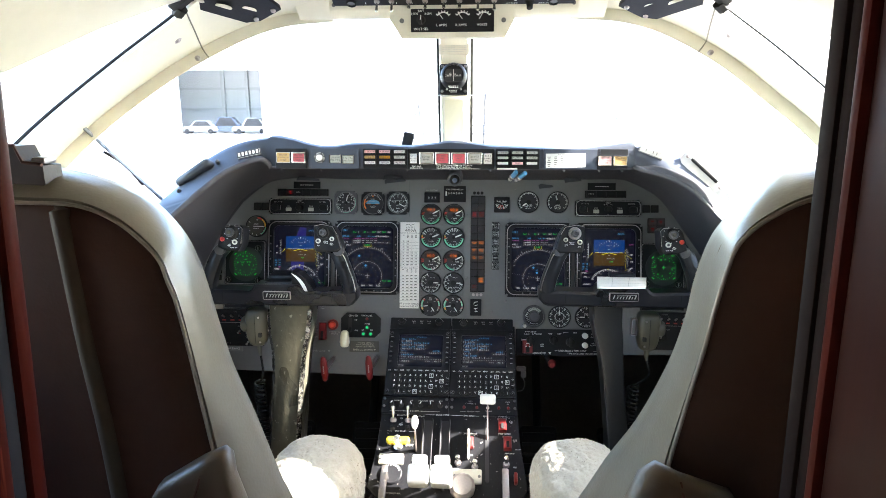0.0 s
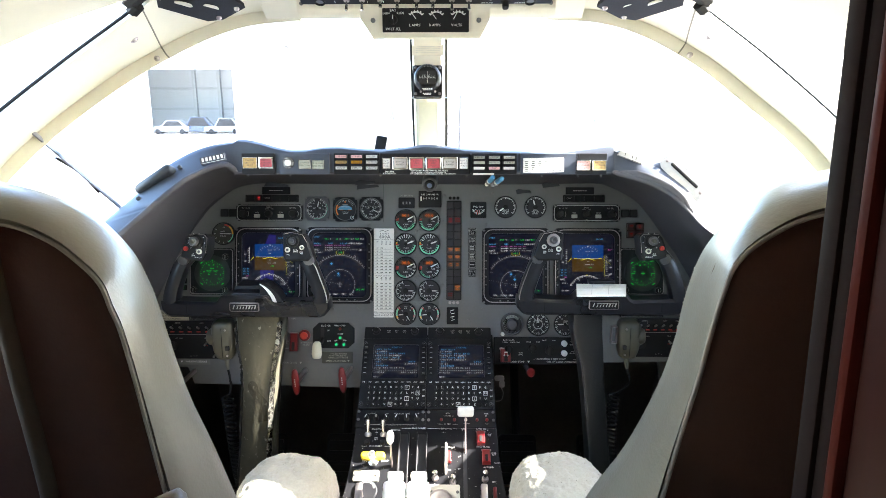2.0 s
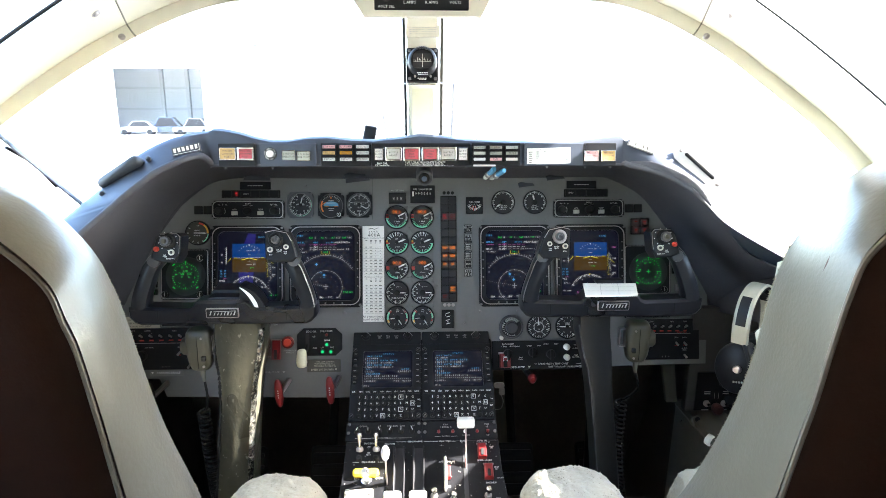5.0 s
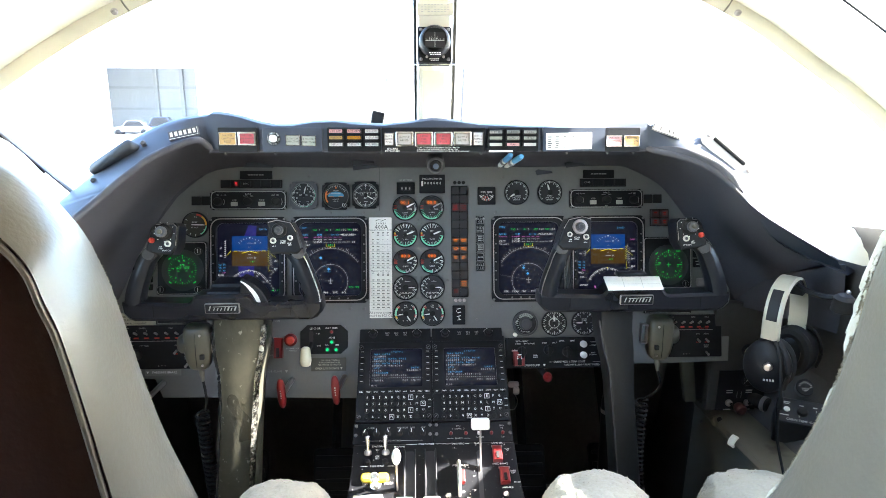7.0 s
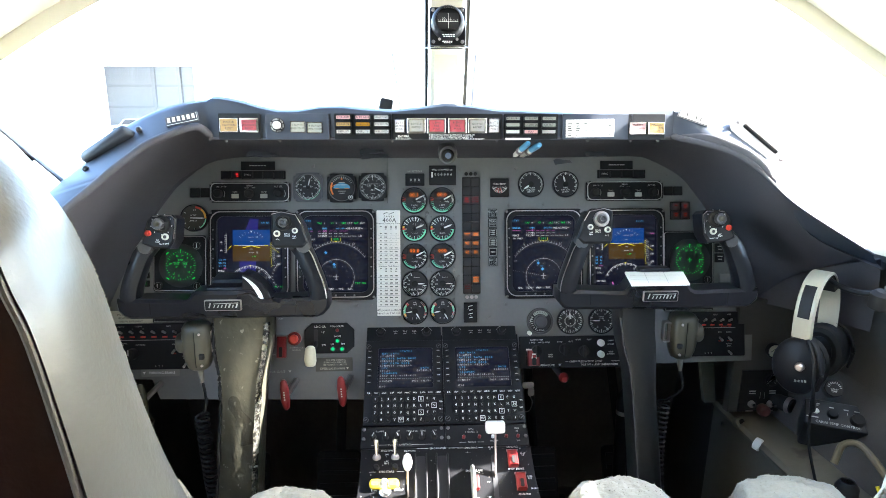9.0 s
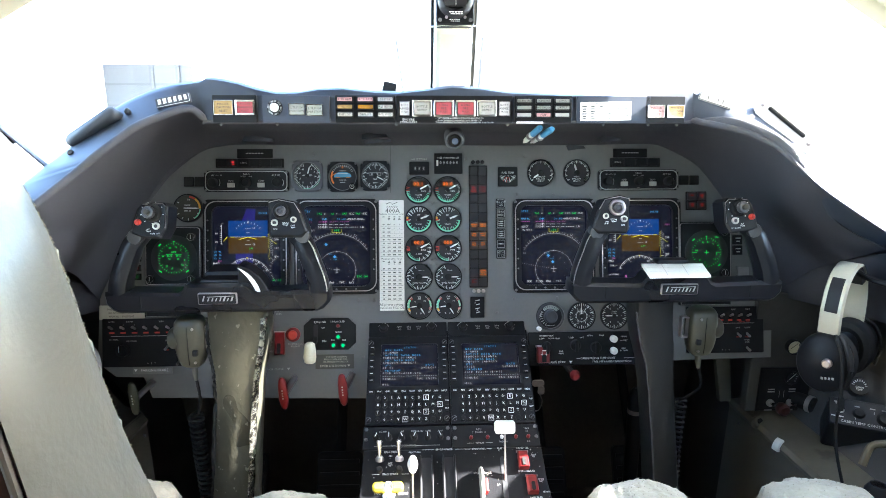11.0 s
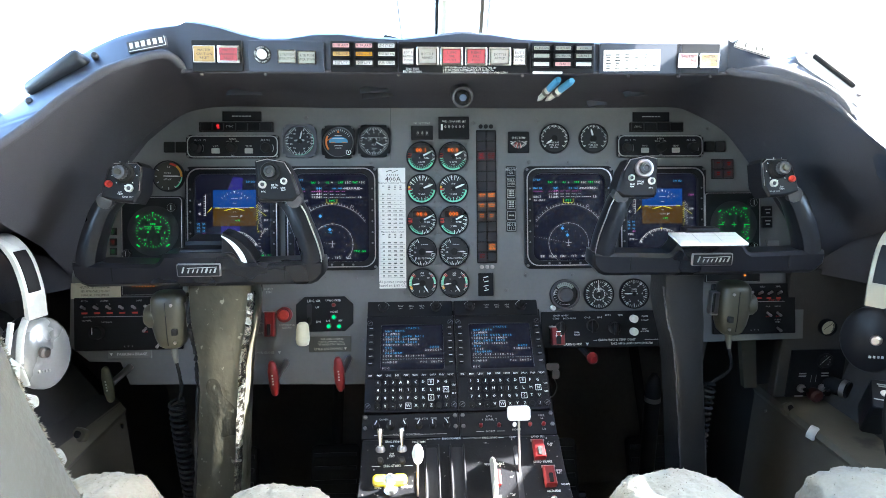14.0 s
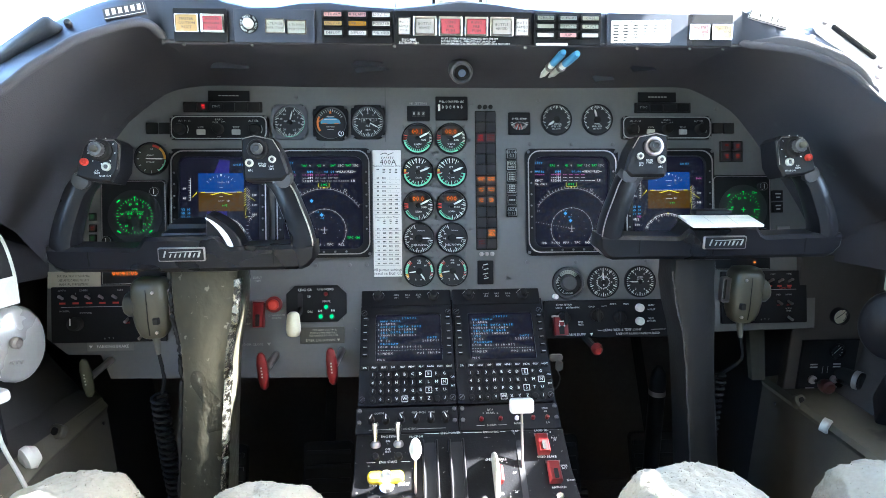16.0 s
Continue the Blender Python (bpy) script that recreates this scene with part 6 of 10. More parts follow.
        put("magenta_text", E_MAG, lambda bm: (text(bm, "140", -0.0500, -0.0250, 0.0034, Y), text(bm, "5000", 0.0540, 0.0385, 0.0034, Y), quad(bm, -0.0260, -0.060, 0.0026, 0.006, 20, Y)))
        put("page_text", E_WHITE, lambda bm: (text(bm, "FMS2", -0.0560, -0.0300, 0.0038, Y), text(bm, "DTK ---", -0.0500, -0.0390, 0.0030, Y), text(bm, "GPS TERM", -0.0500, -0.0560, 0.0028, Y)))
    else:
        a_top = "095" if u < 0 else "091"
        C = -0.0443

        def mono(bm, s_, x, z, size=0.0037, pitch=0.0034):
            for i_, ch in enumerate(s_):
                if ch == "-":
                    quad(bm, x + i_ * pitch, z, pitch * 0.75, 0.0007, 0, Y)
                elif ch != " ":
                    text(bm, ch, x + i_ * pitch, z, size, Y)
        put("arc", E_ARC, lambda bm: (arcband(bm, 0.0674, 0.0679, -57, 57, 34, 0.0, C, Y), ticks(bm, 0.0680, 0.0712, -54, 54, 25, 0.0007, 0, C, Y), arcband(bm, 0.0347, 0.0353, -165, 135, 44, 0, C, Y), ticks(bm, 0.0338, 0.0362, -150, 120, 10, 0.0012, 0, C, Y), text(bm, "12", 0.0340, 0.0205, 0.0042, Y, a=-28), text(bm, "6", -0.0385, 0.0185, 0.0042, Y, a=32), text(bm, "10", -0.0560, -0.0140, 0.0036, Y)))
        put("aircraft_symbol", E_ARC, lambda bm: (poly(bm, [(-0.0006, C - 0.005), (0.0006, C - 0.005), (0.0006, C + 0.005), (0, C + 0.0065), (-0.0006, C + 0.005)], Y), quad(bm, 0, C + 0.0010, 0.0100, 0.0010, 0, Y - 0.0002), quad(bm, 0, C - 0.0045, 0.0048, 0.0008, 0, Y - 0.0002)))
        put("menu_text", E_WHITE, lambda bm: [mono(bm, s_, x, -0.0675) for s_, x in (("IDK", -0.0505), ("PLAN", -0.0330), ("MAP", -0.0130), ("TFC", 0.0055), ("RCL", 0.0240))])
        put("data_text", E_WHITE, lambda bm: (mono(bm, "-MEASURED-", 0.0200, 0.0510), mono(bm, "532NM", -0.0330, 0.0362), mono(bm, "--:--", -0.0125, 0.0362), mono(bm, "--:--", 0.0060, 0.0362), mono(bm, "----- LB", 0.0250, 0.0362), mono(bm, "---NM", -0.0330, 0.0412), mono(bm, "--:-- --:--", -0.0125, 0.0412), mono(bm, "KBCT", -0.0595, 0.0362), mono(bm, "TA ONLY", -0.0595, 0.0302, 0.0030, 0.0029), mono(bm, "0", -0.0220, 0.0612), mono(bm, "0", 0.0005, 0.0612), mono(bm, "15C", 0.0235, 0.0612), mono(bm, "15C", 0.0475, 0.0612),
                                               [quad(bm, -0.060 + i * 0.0042, C + 0.0115 - i * 0.00075, 0.0010, 0.0008, 0, Y) for i in range(14)], [quad(bm, 0.024 * math.sin(radians(30 * k)), C + 0.024 * math.cos(radians(30 * k)), 0.0008, 0.0008, 0, Y) for k in range(12)]))
        put("green_text", E_GREEN, lambda bm: (mono(bm, "TAS", -0.0345, 0.0612, 0.0034, 0.0031), mono(bm, "GS", -0.0085, 0.0612, 0.0034, 0.0031), mono(bm, "SAT", 0.0120, 0.0612, 0.0034, 0.0031), mono(bm, "TAT", 0.0365, 0.0612, 0.0034, 0.0031), mono(bm, a_top, -0.0036, 0.0298, 0.0042, 0.0037), mono(bm, "TFC ON", 0.0380, -0.0565)))
        put("cyan_text", E_CYAN, lambda bm: (mono(bm, "STBY", -0.0600, 0.0655), mono(bm, "RW18L", -0.0600, 0.0510), mono(bm, "1NM", -0.0262, 0.0510), mono(bm, "00:00", 0.0020, 0.0510), text(bm, "+10", -0.0115, 0.0 - 0.0140, 0.0028, Y), text(bm, "+07", -0.0035, -0.0245, 0.0028, Y)))
        put("traffic_symbol", E_CYAN, lambda bm: [poly(bm, [(x - 0.0032, z), (x, z - 0.0032), (x + 0.0032, z), (x, z + 0.0032)], Y) for x, z in (((-0.0200, 0.0040) if u < 0 else (-0.0105, -0.0185), (-0.004 if u < 0 else -0.002, -0.0190 if u < 0 else -0.0305)))])
        put("magenta_text", E_MAG, lambda bm: (mono(bm, "---NM", -0.0330, 0.0462), mono(bm, "-----", -0.0600, 0.0462), mono(bm, "--:-- --:--", -0.0125, 0.0462)))
        put("bug", E_YEL, lambda bm: (poly(bm, [(-0.0020, 0.0262), (0.0020, 0.0262), (0, 0.0235)], Y), quad(bm, -0.0085, 0.0298, 0.0007, 0.0062, 0, Y), quad(bm, 0.0085, 0.0298, 0.0007, 0.0062, 0, Y), quad(bm, 0, 0.0264, 0.0170, 0.0006, 0, Y)))
    return d


display(-0.3705, -0.0052, "pfd")
display(-0.2050, -0.0052, "mfd")
display(0.2035, -0.0065, "mfd")
display(0.3685, -0.0065, "pfd")


def radio_display(u, v):
    d = thing("radio_display", "square black radio bearing display with green compass rose", "display", on_panel(u, v), "radio displays")
    bm = bmesh.new()
    slab(bm, rr(0.102, 0.108, 0.006, 4), -0.008, 0.002, 0.0015)
    part("body", bm, BLACK_SATIN, d)
    bm = bmesh.new()
    ring(bm, rr(0.0985, 0.1045, 0.006, 4), rr(0.0965, 0.1025, 0.0055, 4), -0.0088, -0.006)
    part("rim_line", bm, STEEL, d)
    Y = -0.0086
    bm = bmesh.new()
    slab(bm, circle(0.042, 32, 0.002, -0.004), Y, -0.006)
    part("screen", bm, DARK_FACE, d)
    Y -= 0.0005
    bm = bmesh.new()
    ticks(bm, 0.0312, 0.0335, 0, 350, 36, 0.0007, 0.003, -0.004, Y)
    ticks(bm, 0.0285, 0.0335, 0, 330, 12, 0.0008, 0.003, -0.004, Y)
    for s_, a_ in (("N", 10), ("3", 40), ("E", 100), ("12", 130), ("S", 190), ("21", 220), ("W", 280), ("33", 340)):
        text(bm, s_, 0.003 + 0.0235 * math.sin(radians(a_)), -0.004 + 0.0235 * math.cos(radians(a_)), 0.0040, Y)
    poly(bm, [(0.001, 0.0330), (0.005, 0.0330), (0.003, 0.0295)], Y)
    quad(bm, -0.0270, 0.0245, 0.007, 0.0022, 40, Y)
    quad(bm, -0.0260, -0.0330, 0.007, 0.0022, -35, Y)
    quad(bm, 0.0320, -0.0330, 0.007, 0.0022, 35, Y)
    if u < 0:
        text(bm, "DME", 0.003, 0.0090, 0.0036, Y)
        for x in (-0.0065, 0.0125):
            text(bm, "1015", x, 0.0005, 0.0044, Y, squeeze=0.85)
            text(bm, "22", x, -0.0062, 0.0032, Y)
            quad(bm, x, 0.0042, 0.0150, 0.0006, 0, Y)
    else:
        quad(bm, 0.003, -0.004, 0.010, 0.0009, 0, Y)
        quad(bm, 0.003, -0.004, 0.0009, 0.010, 0, Y)
        text(bm, "22m", 0.0270, 0.0300, 0.0040, Y)
        quad(bm, -0.0230, -0.0040, 0.008, 0.0010, 0, Y)
        quad(bm, 0.0290, -0.0040, 0.009, 0.0010, 0, Y)
    for v in bm.verts:
        v.co.x, v.co.z = 0.002 + (v.co.x - 0.003) * 0.84, -0.004 + (v.co.z + 0.004) * 0.84
    flatpart("green_rose", bm, E_ROSE, d, "lit green compass rose")
    for x, z in ((0.0345, 0.0345), (-0.0395, -0.042), (0.0345, -0.043)):
        bm = bmesh.new()
        lathe(bm, [(0.0078, -0.006), (0.0074, -0.014), (0.006, -0.016)], 18, Matrix.Translation((x, 0, z)))
        k_ = part("knob", bm, BLACK_MATT, d)
        bm = bmesh.new()
        arcband(bm, 0.0060, 0.0068, 0, 360, 20, x, z, -0.0152)
        quad(bm, x, z, 0.0012, 0.0080, 0, -0.0164)
        flatpart("ring_mark", bm, LEGEND_DIM, k_)
    return d


radio_display(-0.5030, -0.0200)
radio_display(0.4935, -0.0175)

# reference selector bars above the displays
for s, u in ((-1, -0.3695), (1, 0.3665)):
    b_ = thing("reference_selector", "long black selector panel with pale rim and three knobs", "selector", on_panel(u, 0.1172), "reference selectors")
    bm = bmesh.new()
    slab(bm, rr(0.155, 0.0395, 0.006, 4), -0.006, 0.002, 0.001)
    part("body", bm, BLACK_SATIN, b_)
    bm = bmesh.new()
    ring(bm, rr(0.1500, 0.0365, 0.010, 5), rr(0.1472, 0.0337, 0.0088, 5), -0.0070, -0.005)
    part("rim_line", bm, LEGEND_DIM, b_, "pale rim line")
    for x in (-0.0600, -0.0005, 0.0560):
        bm = bmesh.new()
        lathe(bm, [(0.0088, -0.005), (0.0086, -0.014), (0.007, -0.018), (0.003, -0.0185)], 18, Matrix.Translation((x, 0, -0.003)))
        part("knob", bm, BLACK_MATT, b_)
    for x in (-0.0280, 0.0270):
        bm = bmesh.new()
        slab(bm, rr(0.0135, 0.0085, 0.0008, 1, x, -0.0075), -0.0085, -0.005, 0.0006)
        part("key", bm, material("pale_key", (0.40, 0.39, 0.35), 0.5), b_, "pale square key")
    marks(b_, "legend", LEGEND_DIM, lambda bm, y: (text(bm, "BARO", 0, 0.0125, 0.0032, y), text(bm, "IN HG      HPA", 0, 0.0085, 0.0022, y), text(bm, "IAS - V - VS", -0.0540, 0.0105, 0.0028, y), text(bm, "ALT SEL", 0.0545, 0.0105, 0.0032, y), text(bm, "VSPD", -0.0280, 0.0000, 0.0030, y), text(bm, "TEMP", 0.0270, 0.0000, 0.0032, y), text(bm, "NAV", 0, -0.0150, 0.0018, y),
                                                     arcband(bm, 0.0115, 0.0125, 60, 120, 6, -0.0600, -0.003, y), arcband(bm, 0.0115, 0.0125, 60, 120, 6, 0.0560, -0.003, y)), "", -0.0066)
    for x in (-0.0735, 0.0735):
        for z in (-0.0165, 0.0165):
            screw(x, z, 0.0022, b_, Matrix.Translation((0, -0.0062, 0)))
    # strips and blanks above
    p = plate("switch_strip", "dark strip of small unlit push tiles", "warning lights", u * 0.985, 0.1508, 0.124 if s < 0 else 0.096, 0.0165, 0.004, BLACK_MATT, 0.001, "strips over the selectors")
    n = 6 if s < 0 else 4
    wd = (0.120 if s < 0 else 0.092) / n
    for i in range(n):
        bm = bmesh.new()
        slab(bm, rr(wd - 0.002, 0.0140, 0.0008, 1, -wd * (n - 1) / 2 + i * wd, 0), -0.0062, -0.003, 0.0006)
        part("tile", bm, BLACK_SATIN, p)
    marks(p, "legend", LEGEND_DIM, lambda bm, y: (text(bm, "SYNC", -wd * (n - 1) / 2 + (2 if s < 0 else 0) * wd, 0, 0.0034, y)), "", -0.0066)
    if s < 0:
        marks(p, "lit_legend", E_RED, lambda bm, y: (quad(bm, -wd * 1.5, 0.0015, 0.0050, 0.0034, 0, y), quad(bm, -wd * 1.5 + 0.001, -0.0024, 0.0040, 0.0018, 0, y)), "", -0.0068)
    p = plate("placard", "small black placard with faint print", "placard", u * 0.96, 0.1690, 0.0655, 0.0168, 0.003, BLACK_SATIN, 0.0008, "placards over the selectors")
    marks(p, "print", LEGEND_DIM, lambda bm, y: [quad(bm, -0.014 + i * 0.0055, 0, 0.0044, 0.0016, 0, y) for i in range(6)], "", -0.0035)
    for k in range(2):
        p = plate("blank_switch", "dark blank square switch", "switch", s * (0.4560 + 0.0195 * k), 0.1168, 0.0178, 0.0178, 0.004, BLACK_MATT, 0.0012, "blank switches")
# lamp cluster on the right and rocker switches by the radio displays
p = plate("lamp_cluster", "four small square warning lamps, glowing dull red", "warning lights", 0.4795, 0.0772, 0.0400, 0.0355, 0.003, BLACK_MATT)
for i, (x, z, mt) in enumerate(((-0.0095, 0.0085, E_REDDIM), (0.0095, 0.0085, E_REDDIM), (-0.0095, -0.0085, E_REDDIM), (0.0095, -0.0085, E_REDDIM))):
    bm = bmesh.new()
    slab(bm, rr(0.0172, 0.0150, 0.001, 1, x, z), -0.0055, -0.002, 0.0006)
    t_ = part("tile", bm, DARK_FACE, p)
    bm = bmesh.new()
    quad(bm, x, z + 0.002, 0.0060, 0.0022, 0, -0.0059)
    if i != 0:
        quad(bm, x, z - 0.0015, 0.0050, 0.0018, 0, -0.0059)
    flatpart("legend", bm, mt, t_)
for v in (0.0020, -0.0180):
    p = plate("rocker_switch", "small dark rocker switch with faint legend", "switch", 0.5590, v, 0.0180, 0.0180, 0.005, BLACK_SATIN, 0.001, "rocker switches")
    marks(p, "legend", LEGEND_DIM, lambda bm, y: (quad(bm, 0, 0.003, 0.010, 0.0022, 0, y), quad(bm, 0, -0.003, 0.007, 0.0022, 0, y)), "", -0.0055)
p = plate("pale_switch", "pale grey square switch", "switch", 0.5690, -0.0580, 0.0220, 0.0160, 0.005, material("switch_grey", (0.25, 0.25, 0.24), 0.5), 0.001)
for v, mt in ((0.000, E_DIM), (-0.018, E_REDDIM), (-0.034, E_DIM)):
    p = plate("lamp", "tiny square indicator lamp", "indicator lamp", -0.5690, v - 0.024, 0.0110, 0.0120, 0.004, BLACK_MATT, 0.001, "indicator lamps")
    marks(p, "legend", mt, lambda bm, y: (quad(bm, 0, 0.0015, 0.0042, 0.0011, 0, y), quad(bm, 0, -0.0015, 0.0032, 0.0010, 0, y)), "", -0.0044)

# ---------------------------------------------------------------- lower panel
ld = thing("landing_gear_panel", "eight-sided black landing gear panel with ivory lever and green lamps", "gear selector", on_panel(-0.2188, -0.1680))
bm = bmesh.new()
slab(bm, [(0.0340, 0.0297), (-0.0340, 0.0297), (-0.0484, 0.0165), (-0.0484, -0.0165), (-0.0340, -0.0297), (0.0340, -0.0297), (0.0484, -0.0165), (0.0484, 0.0165)], -0.004, 0.002, 0.001)
part("plate", bm, BLACK_SATIN, ld)
marks(ld, "legend", LEGEND, lambda bm, y: (text(bm, "LDG GR", -0.018, 0.0225, 0.0042, y), text(bm, "UNLOCKED", 0.0150, 0.0230, 0.0034, y), text(bm, "UP", -0.0120, 0.0115, 0.0036, y), text(bm, "DN", -0.0105, -0.0130, 0.0036, y), text(bm, "NOSE", 0.0160, 0.0035, 0.0034, y), text(bm, "LH", 0.0055, -0.0115, 0.0034, y), text(bm, "RH", 0.0265, -0.0115, 0.0034, y)), "", -0.0046)
bm = bmesh.new()
slab(bm, rr(0.0080, 0.036, 0.003, 3, -0.026, 0.0), -0.0045, -0.003)
part("slot", bm, DARK_FACE, ld)
bm = bmesh.new()
tube(bm, smooth_path([(-0.026, -0.004, -0.008), (-0.027, -0.022, -0.016), (-0.0290, -0.040, -0.022)]), 0.0045, 10)
lev = part("lever", bm, BLACK_MATT, ld)
bm = bmesh.new()
rings_ = []
for t_, r_ in ((-0.021, 0.006), (-0.019, 0.0095), (-0.010, 0.0115), (0.004, 0.0105), (0.014, 0.0090), (0.0175, 0.005)):
    rings_.append([(-0.0300 + r_ * math.cos(radians(q)), -0.044 + r_ * 0.9 * math.sin(radians(q)), -0.026 + t_) for q in range(0, 360, 24)])
loft(bm, rings_)
part("wheel_knob", bm, IVORY_PL, lev, "ivory wheel-shaped knob", 60)
for x, z, mt in ((0.0157, 0.0158, RED_PL), (0.0157, -0.0050, E_LED), (0.0068, -0.0205, E_LED), (0.0246, -0.0208, E_LED)):
    bm = bmesh.new()
    lathe(bm, [(0.0048, -0.003), (0.0048, -0.006), (0.0038, -0.0075)], 14, Matrix.Translation((x, 0, z)))
    rim = part("lamp_rim", bm, BLACK_MATT, ld)
    bm = bmesh.new()
    lathe(bm, [(0.0036, -0.007), (0.0028, -0.0095), (0.001, -0.0100)], 12, Matrix.Translation((x, 0, z)))
    part("lamp", bm, mt, rim, "lit green lamp" if mt is E_LED else "unlit red lamp")
for x, z in ((0.040, 0.0245), (-0.040, 0.0245), (0.040, -0.0245), (-0.040, -0.0245)):
    screw(x * 1.02, z, 0.0028, ld, Matrix.Translation((0, -0.001, 0)))
p = plate("gear_placard", "dark placard with pale print under the gear lever", "placard", -0.2103, -0.2195, 0.0715, 0.0270, 0.002, material("placard_dark_olive", (0.07, 0.068, 0.055), 0.6), 0.001)
marks(p, "print", PLACARD, lambda bm, y: (text(bm, "FOR GEAR CONTROL:", 0.004, 0.0085, 0.0030, y, squeeze=0.9), text(bm, "PUSH DOWN AND PULL", 0.002, 0.0040, 0.0030, y, squeeze=0.9), text(bm, "TEE HANDLE TO UNLOCK", 0.002, -0.0005, 0.0030, y, squeeze=0.9), text(bm, "EMER L/G DOWN", -0.003, -0.0082, 0.0042, y), poly(bm, [(0.0235, -0.0060), (0.0285, -0.0060), (0.026, -0.0100)], y)), "", -0.0026)
bm = bmesh.new()
text(bm, "AUX DOOR CLOSE", -0.3300, -0.2323, 0.0040, -0.0012)
poly(bm, [(-0.2990, -0.2300), (-0.2930, -0.2300), (-0.296, -0.2350)], -0.0012)
text(bm, "DSPLY", -0.3130, -0.1245, 0.0036, -0.0012)
text(bm, "DIM", -0.3130, -0.1300, 0.0036, -0.0012)
text(bm, "HYD", -0.3300, -0.1760, 0.0034, -0.0012)
text(bm, "PRESS", -0.3300, -0.1815, 0.0034, -0.0012)
text(bm, "REL", -0.3300, -0.1870, 0.0034, -0.0012)
text(bm, "NORM", -0.3310, -0.1990, 0.0034, -0.0012)
text(bm, "DOWNLOCK", -0.2830, -0.1860, 0.0030, -0.0012)
text(bm, "RELEASE", -0.2830, -0.1905, 0.0030, -0.0012)
flatpart("legend", bm, LEGEND_DIM, panel, m=PANEL)


def guard(name, label, m, w=0.016, h=0.040, group=""):
    """A red hinged guard over a switch."""
    g_ = thing(name, label, "switch guard", m, group)
    bm = bmesh.new()
    loft(bm, [[(x * w / 2, y, z * h / 2) for x, y, z in ((-1, 0, -1), (1, 0, -1), (1, 0, 1), (-1, 0, 1))], [(x * w / 2, y, z * h / 2) for x, y, z in ((-1, -0.012, -1), (1, -0.012, -1), (1, -0.008, 1), (-1, -0.008, 1))], [(x * w / 2 * 0.8, y, z * h / 2 * 0.92) for x, y, z in ((-1, -0.015, -1), (1, -0.015, -1), (1, -0.010, 1), (-1, -0.010, 1))]])
    cov = part("cover", bm, RED_PL, g_)
    bm = bmesh.new()
    slab(bm, rr(w * 0.34, h * 0.46, 0.001, 1, 0, -h * 0.24), -0.0152, -0.010)
    part("slot", bm, BLACK_MATT, cov, "dark slot in the guard", m=pose(0, 0, 0, -6))
    bm = bmesh.new()
    tube(bm, [(-w * 0.6, -0.004, h / 2), (w * 0.6, -0.004, h / 2)], 0.002, 8)
    part("hinge", bm, STEEL, g_)
    return g_


guard("hydraulic_guard", "red hinged hydraulic release switch guard", on_panel(-0.3107, -0.1835), 0.0175, 0.0410)
rk = thing("downlock_button", "round red downlock release button in a black collar", "button", on_panel(-0.2865, -0.1680))
bm = bmesh.new()
lathe(bm, [(0.0132, 0.0), (0.0132, -0.005), (0.0105, -0.007)], 20)
part("collar", bm, RED_PL, rk)
bm = bmesh.new()
lathe(bm, [(0.0085, -0.005), (0.0085, -0.012), (0.006, -0.014)], 18)
part("button", bm, RED_MARK, rk)


def pull(x, y, z, name, label, mat):
    """A pull handle on a short shaft."""
    h_ = thing(name, label, "pull handle", Matrix.Translation((x, y, z)) @ pose(0, 0, 0, 0, -3, 0), "pull handles")
    bm = bmesh.new()
    rings_ = []
    for t_, a_, b_ in ((-0.030, 0.003, 0.003), (-0.026, 0.006, 0.005), (-0.012, 0.0085, 0.006), (0.012, 0.0085, 0.006), (0.026, 0.006, 0.005), (0.030, 0.003, 0.003)):
        rings_.append([(a_ * math.cos(radians(q)), -0.004 + b_ * math.sin(radians(q)), t_) for q in range(0, 360, 24)])
    loft(bm, rings_)
    part("grip", bm, mat, h_, sharp=60)
    bm = bmesh.new()
    tube(bm, [(0.004, 0.0, 0.0), (0.012, 0.05, 0.006)], 0.0055, 10)
    part("shaft", bm, STEEL, h_)
    bm = bmesh.new()
    for i in range(4):
        quad(bm, 0.0, 0.0075 - i * 0.005, 0.0024, 0.0026, 0, -0.0106)
    flatpart("legend", bm, LEGEND_DIM, h_)
    return h_


pull(-0.296, 1.300, 0.650, "door_handle", "red tee pull handle for the auxiliary gear doors", RED_PL)
pull(-0.190, 1.300, 0.655, "emergency_gear_handle", "red tee pull handle for emergency gear lowering", RED_PL)
pull(-0.553, 1.290, 0.650, "parking_brake_handle", "worn dark olive parking brake pull handle", material("olive_handle", (0.045, 0.045, 0.028), 0.35, wear=(0.22, 0.21, 0.13), wear_at=0.64))
p = plate("parking_placard", "grey placard reading parking brake", "placard", -0.5440, -0.2305, 0.0720, 0.0140, 0.0016, material("placard_grey", (0.20, 0.20, 0.19), 0.6), 0.0008)
marks(p, "print", LEGEND, lambda bm, y: (text(bm, "PARKING BRAKE", 0.004, 0, 0.0046, y), poly(bm, [(-0.0330, 0.0022), (-0.0270, 0.0022), (-0.0300, -0.0026)], y)), "", -0.0022)

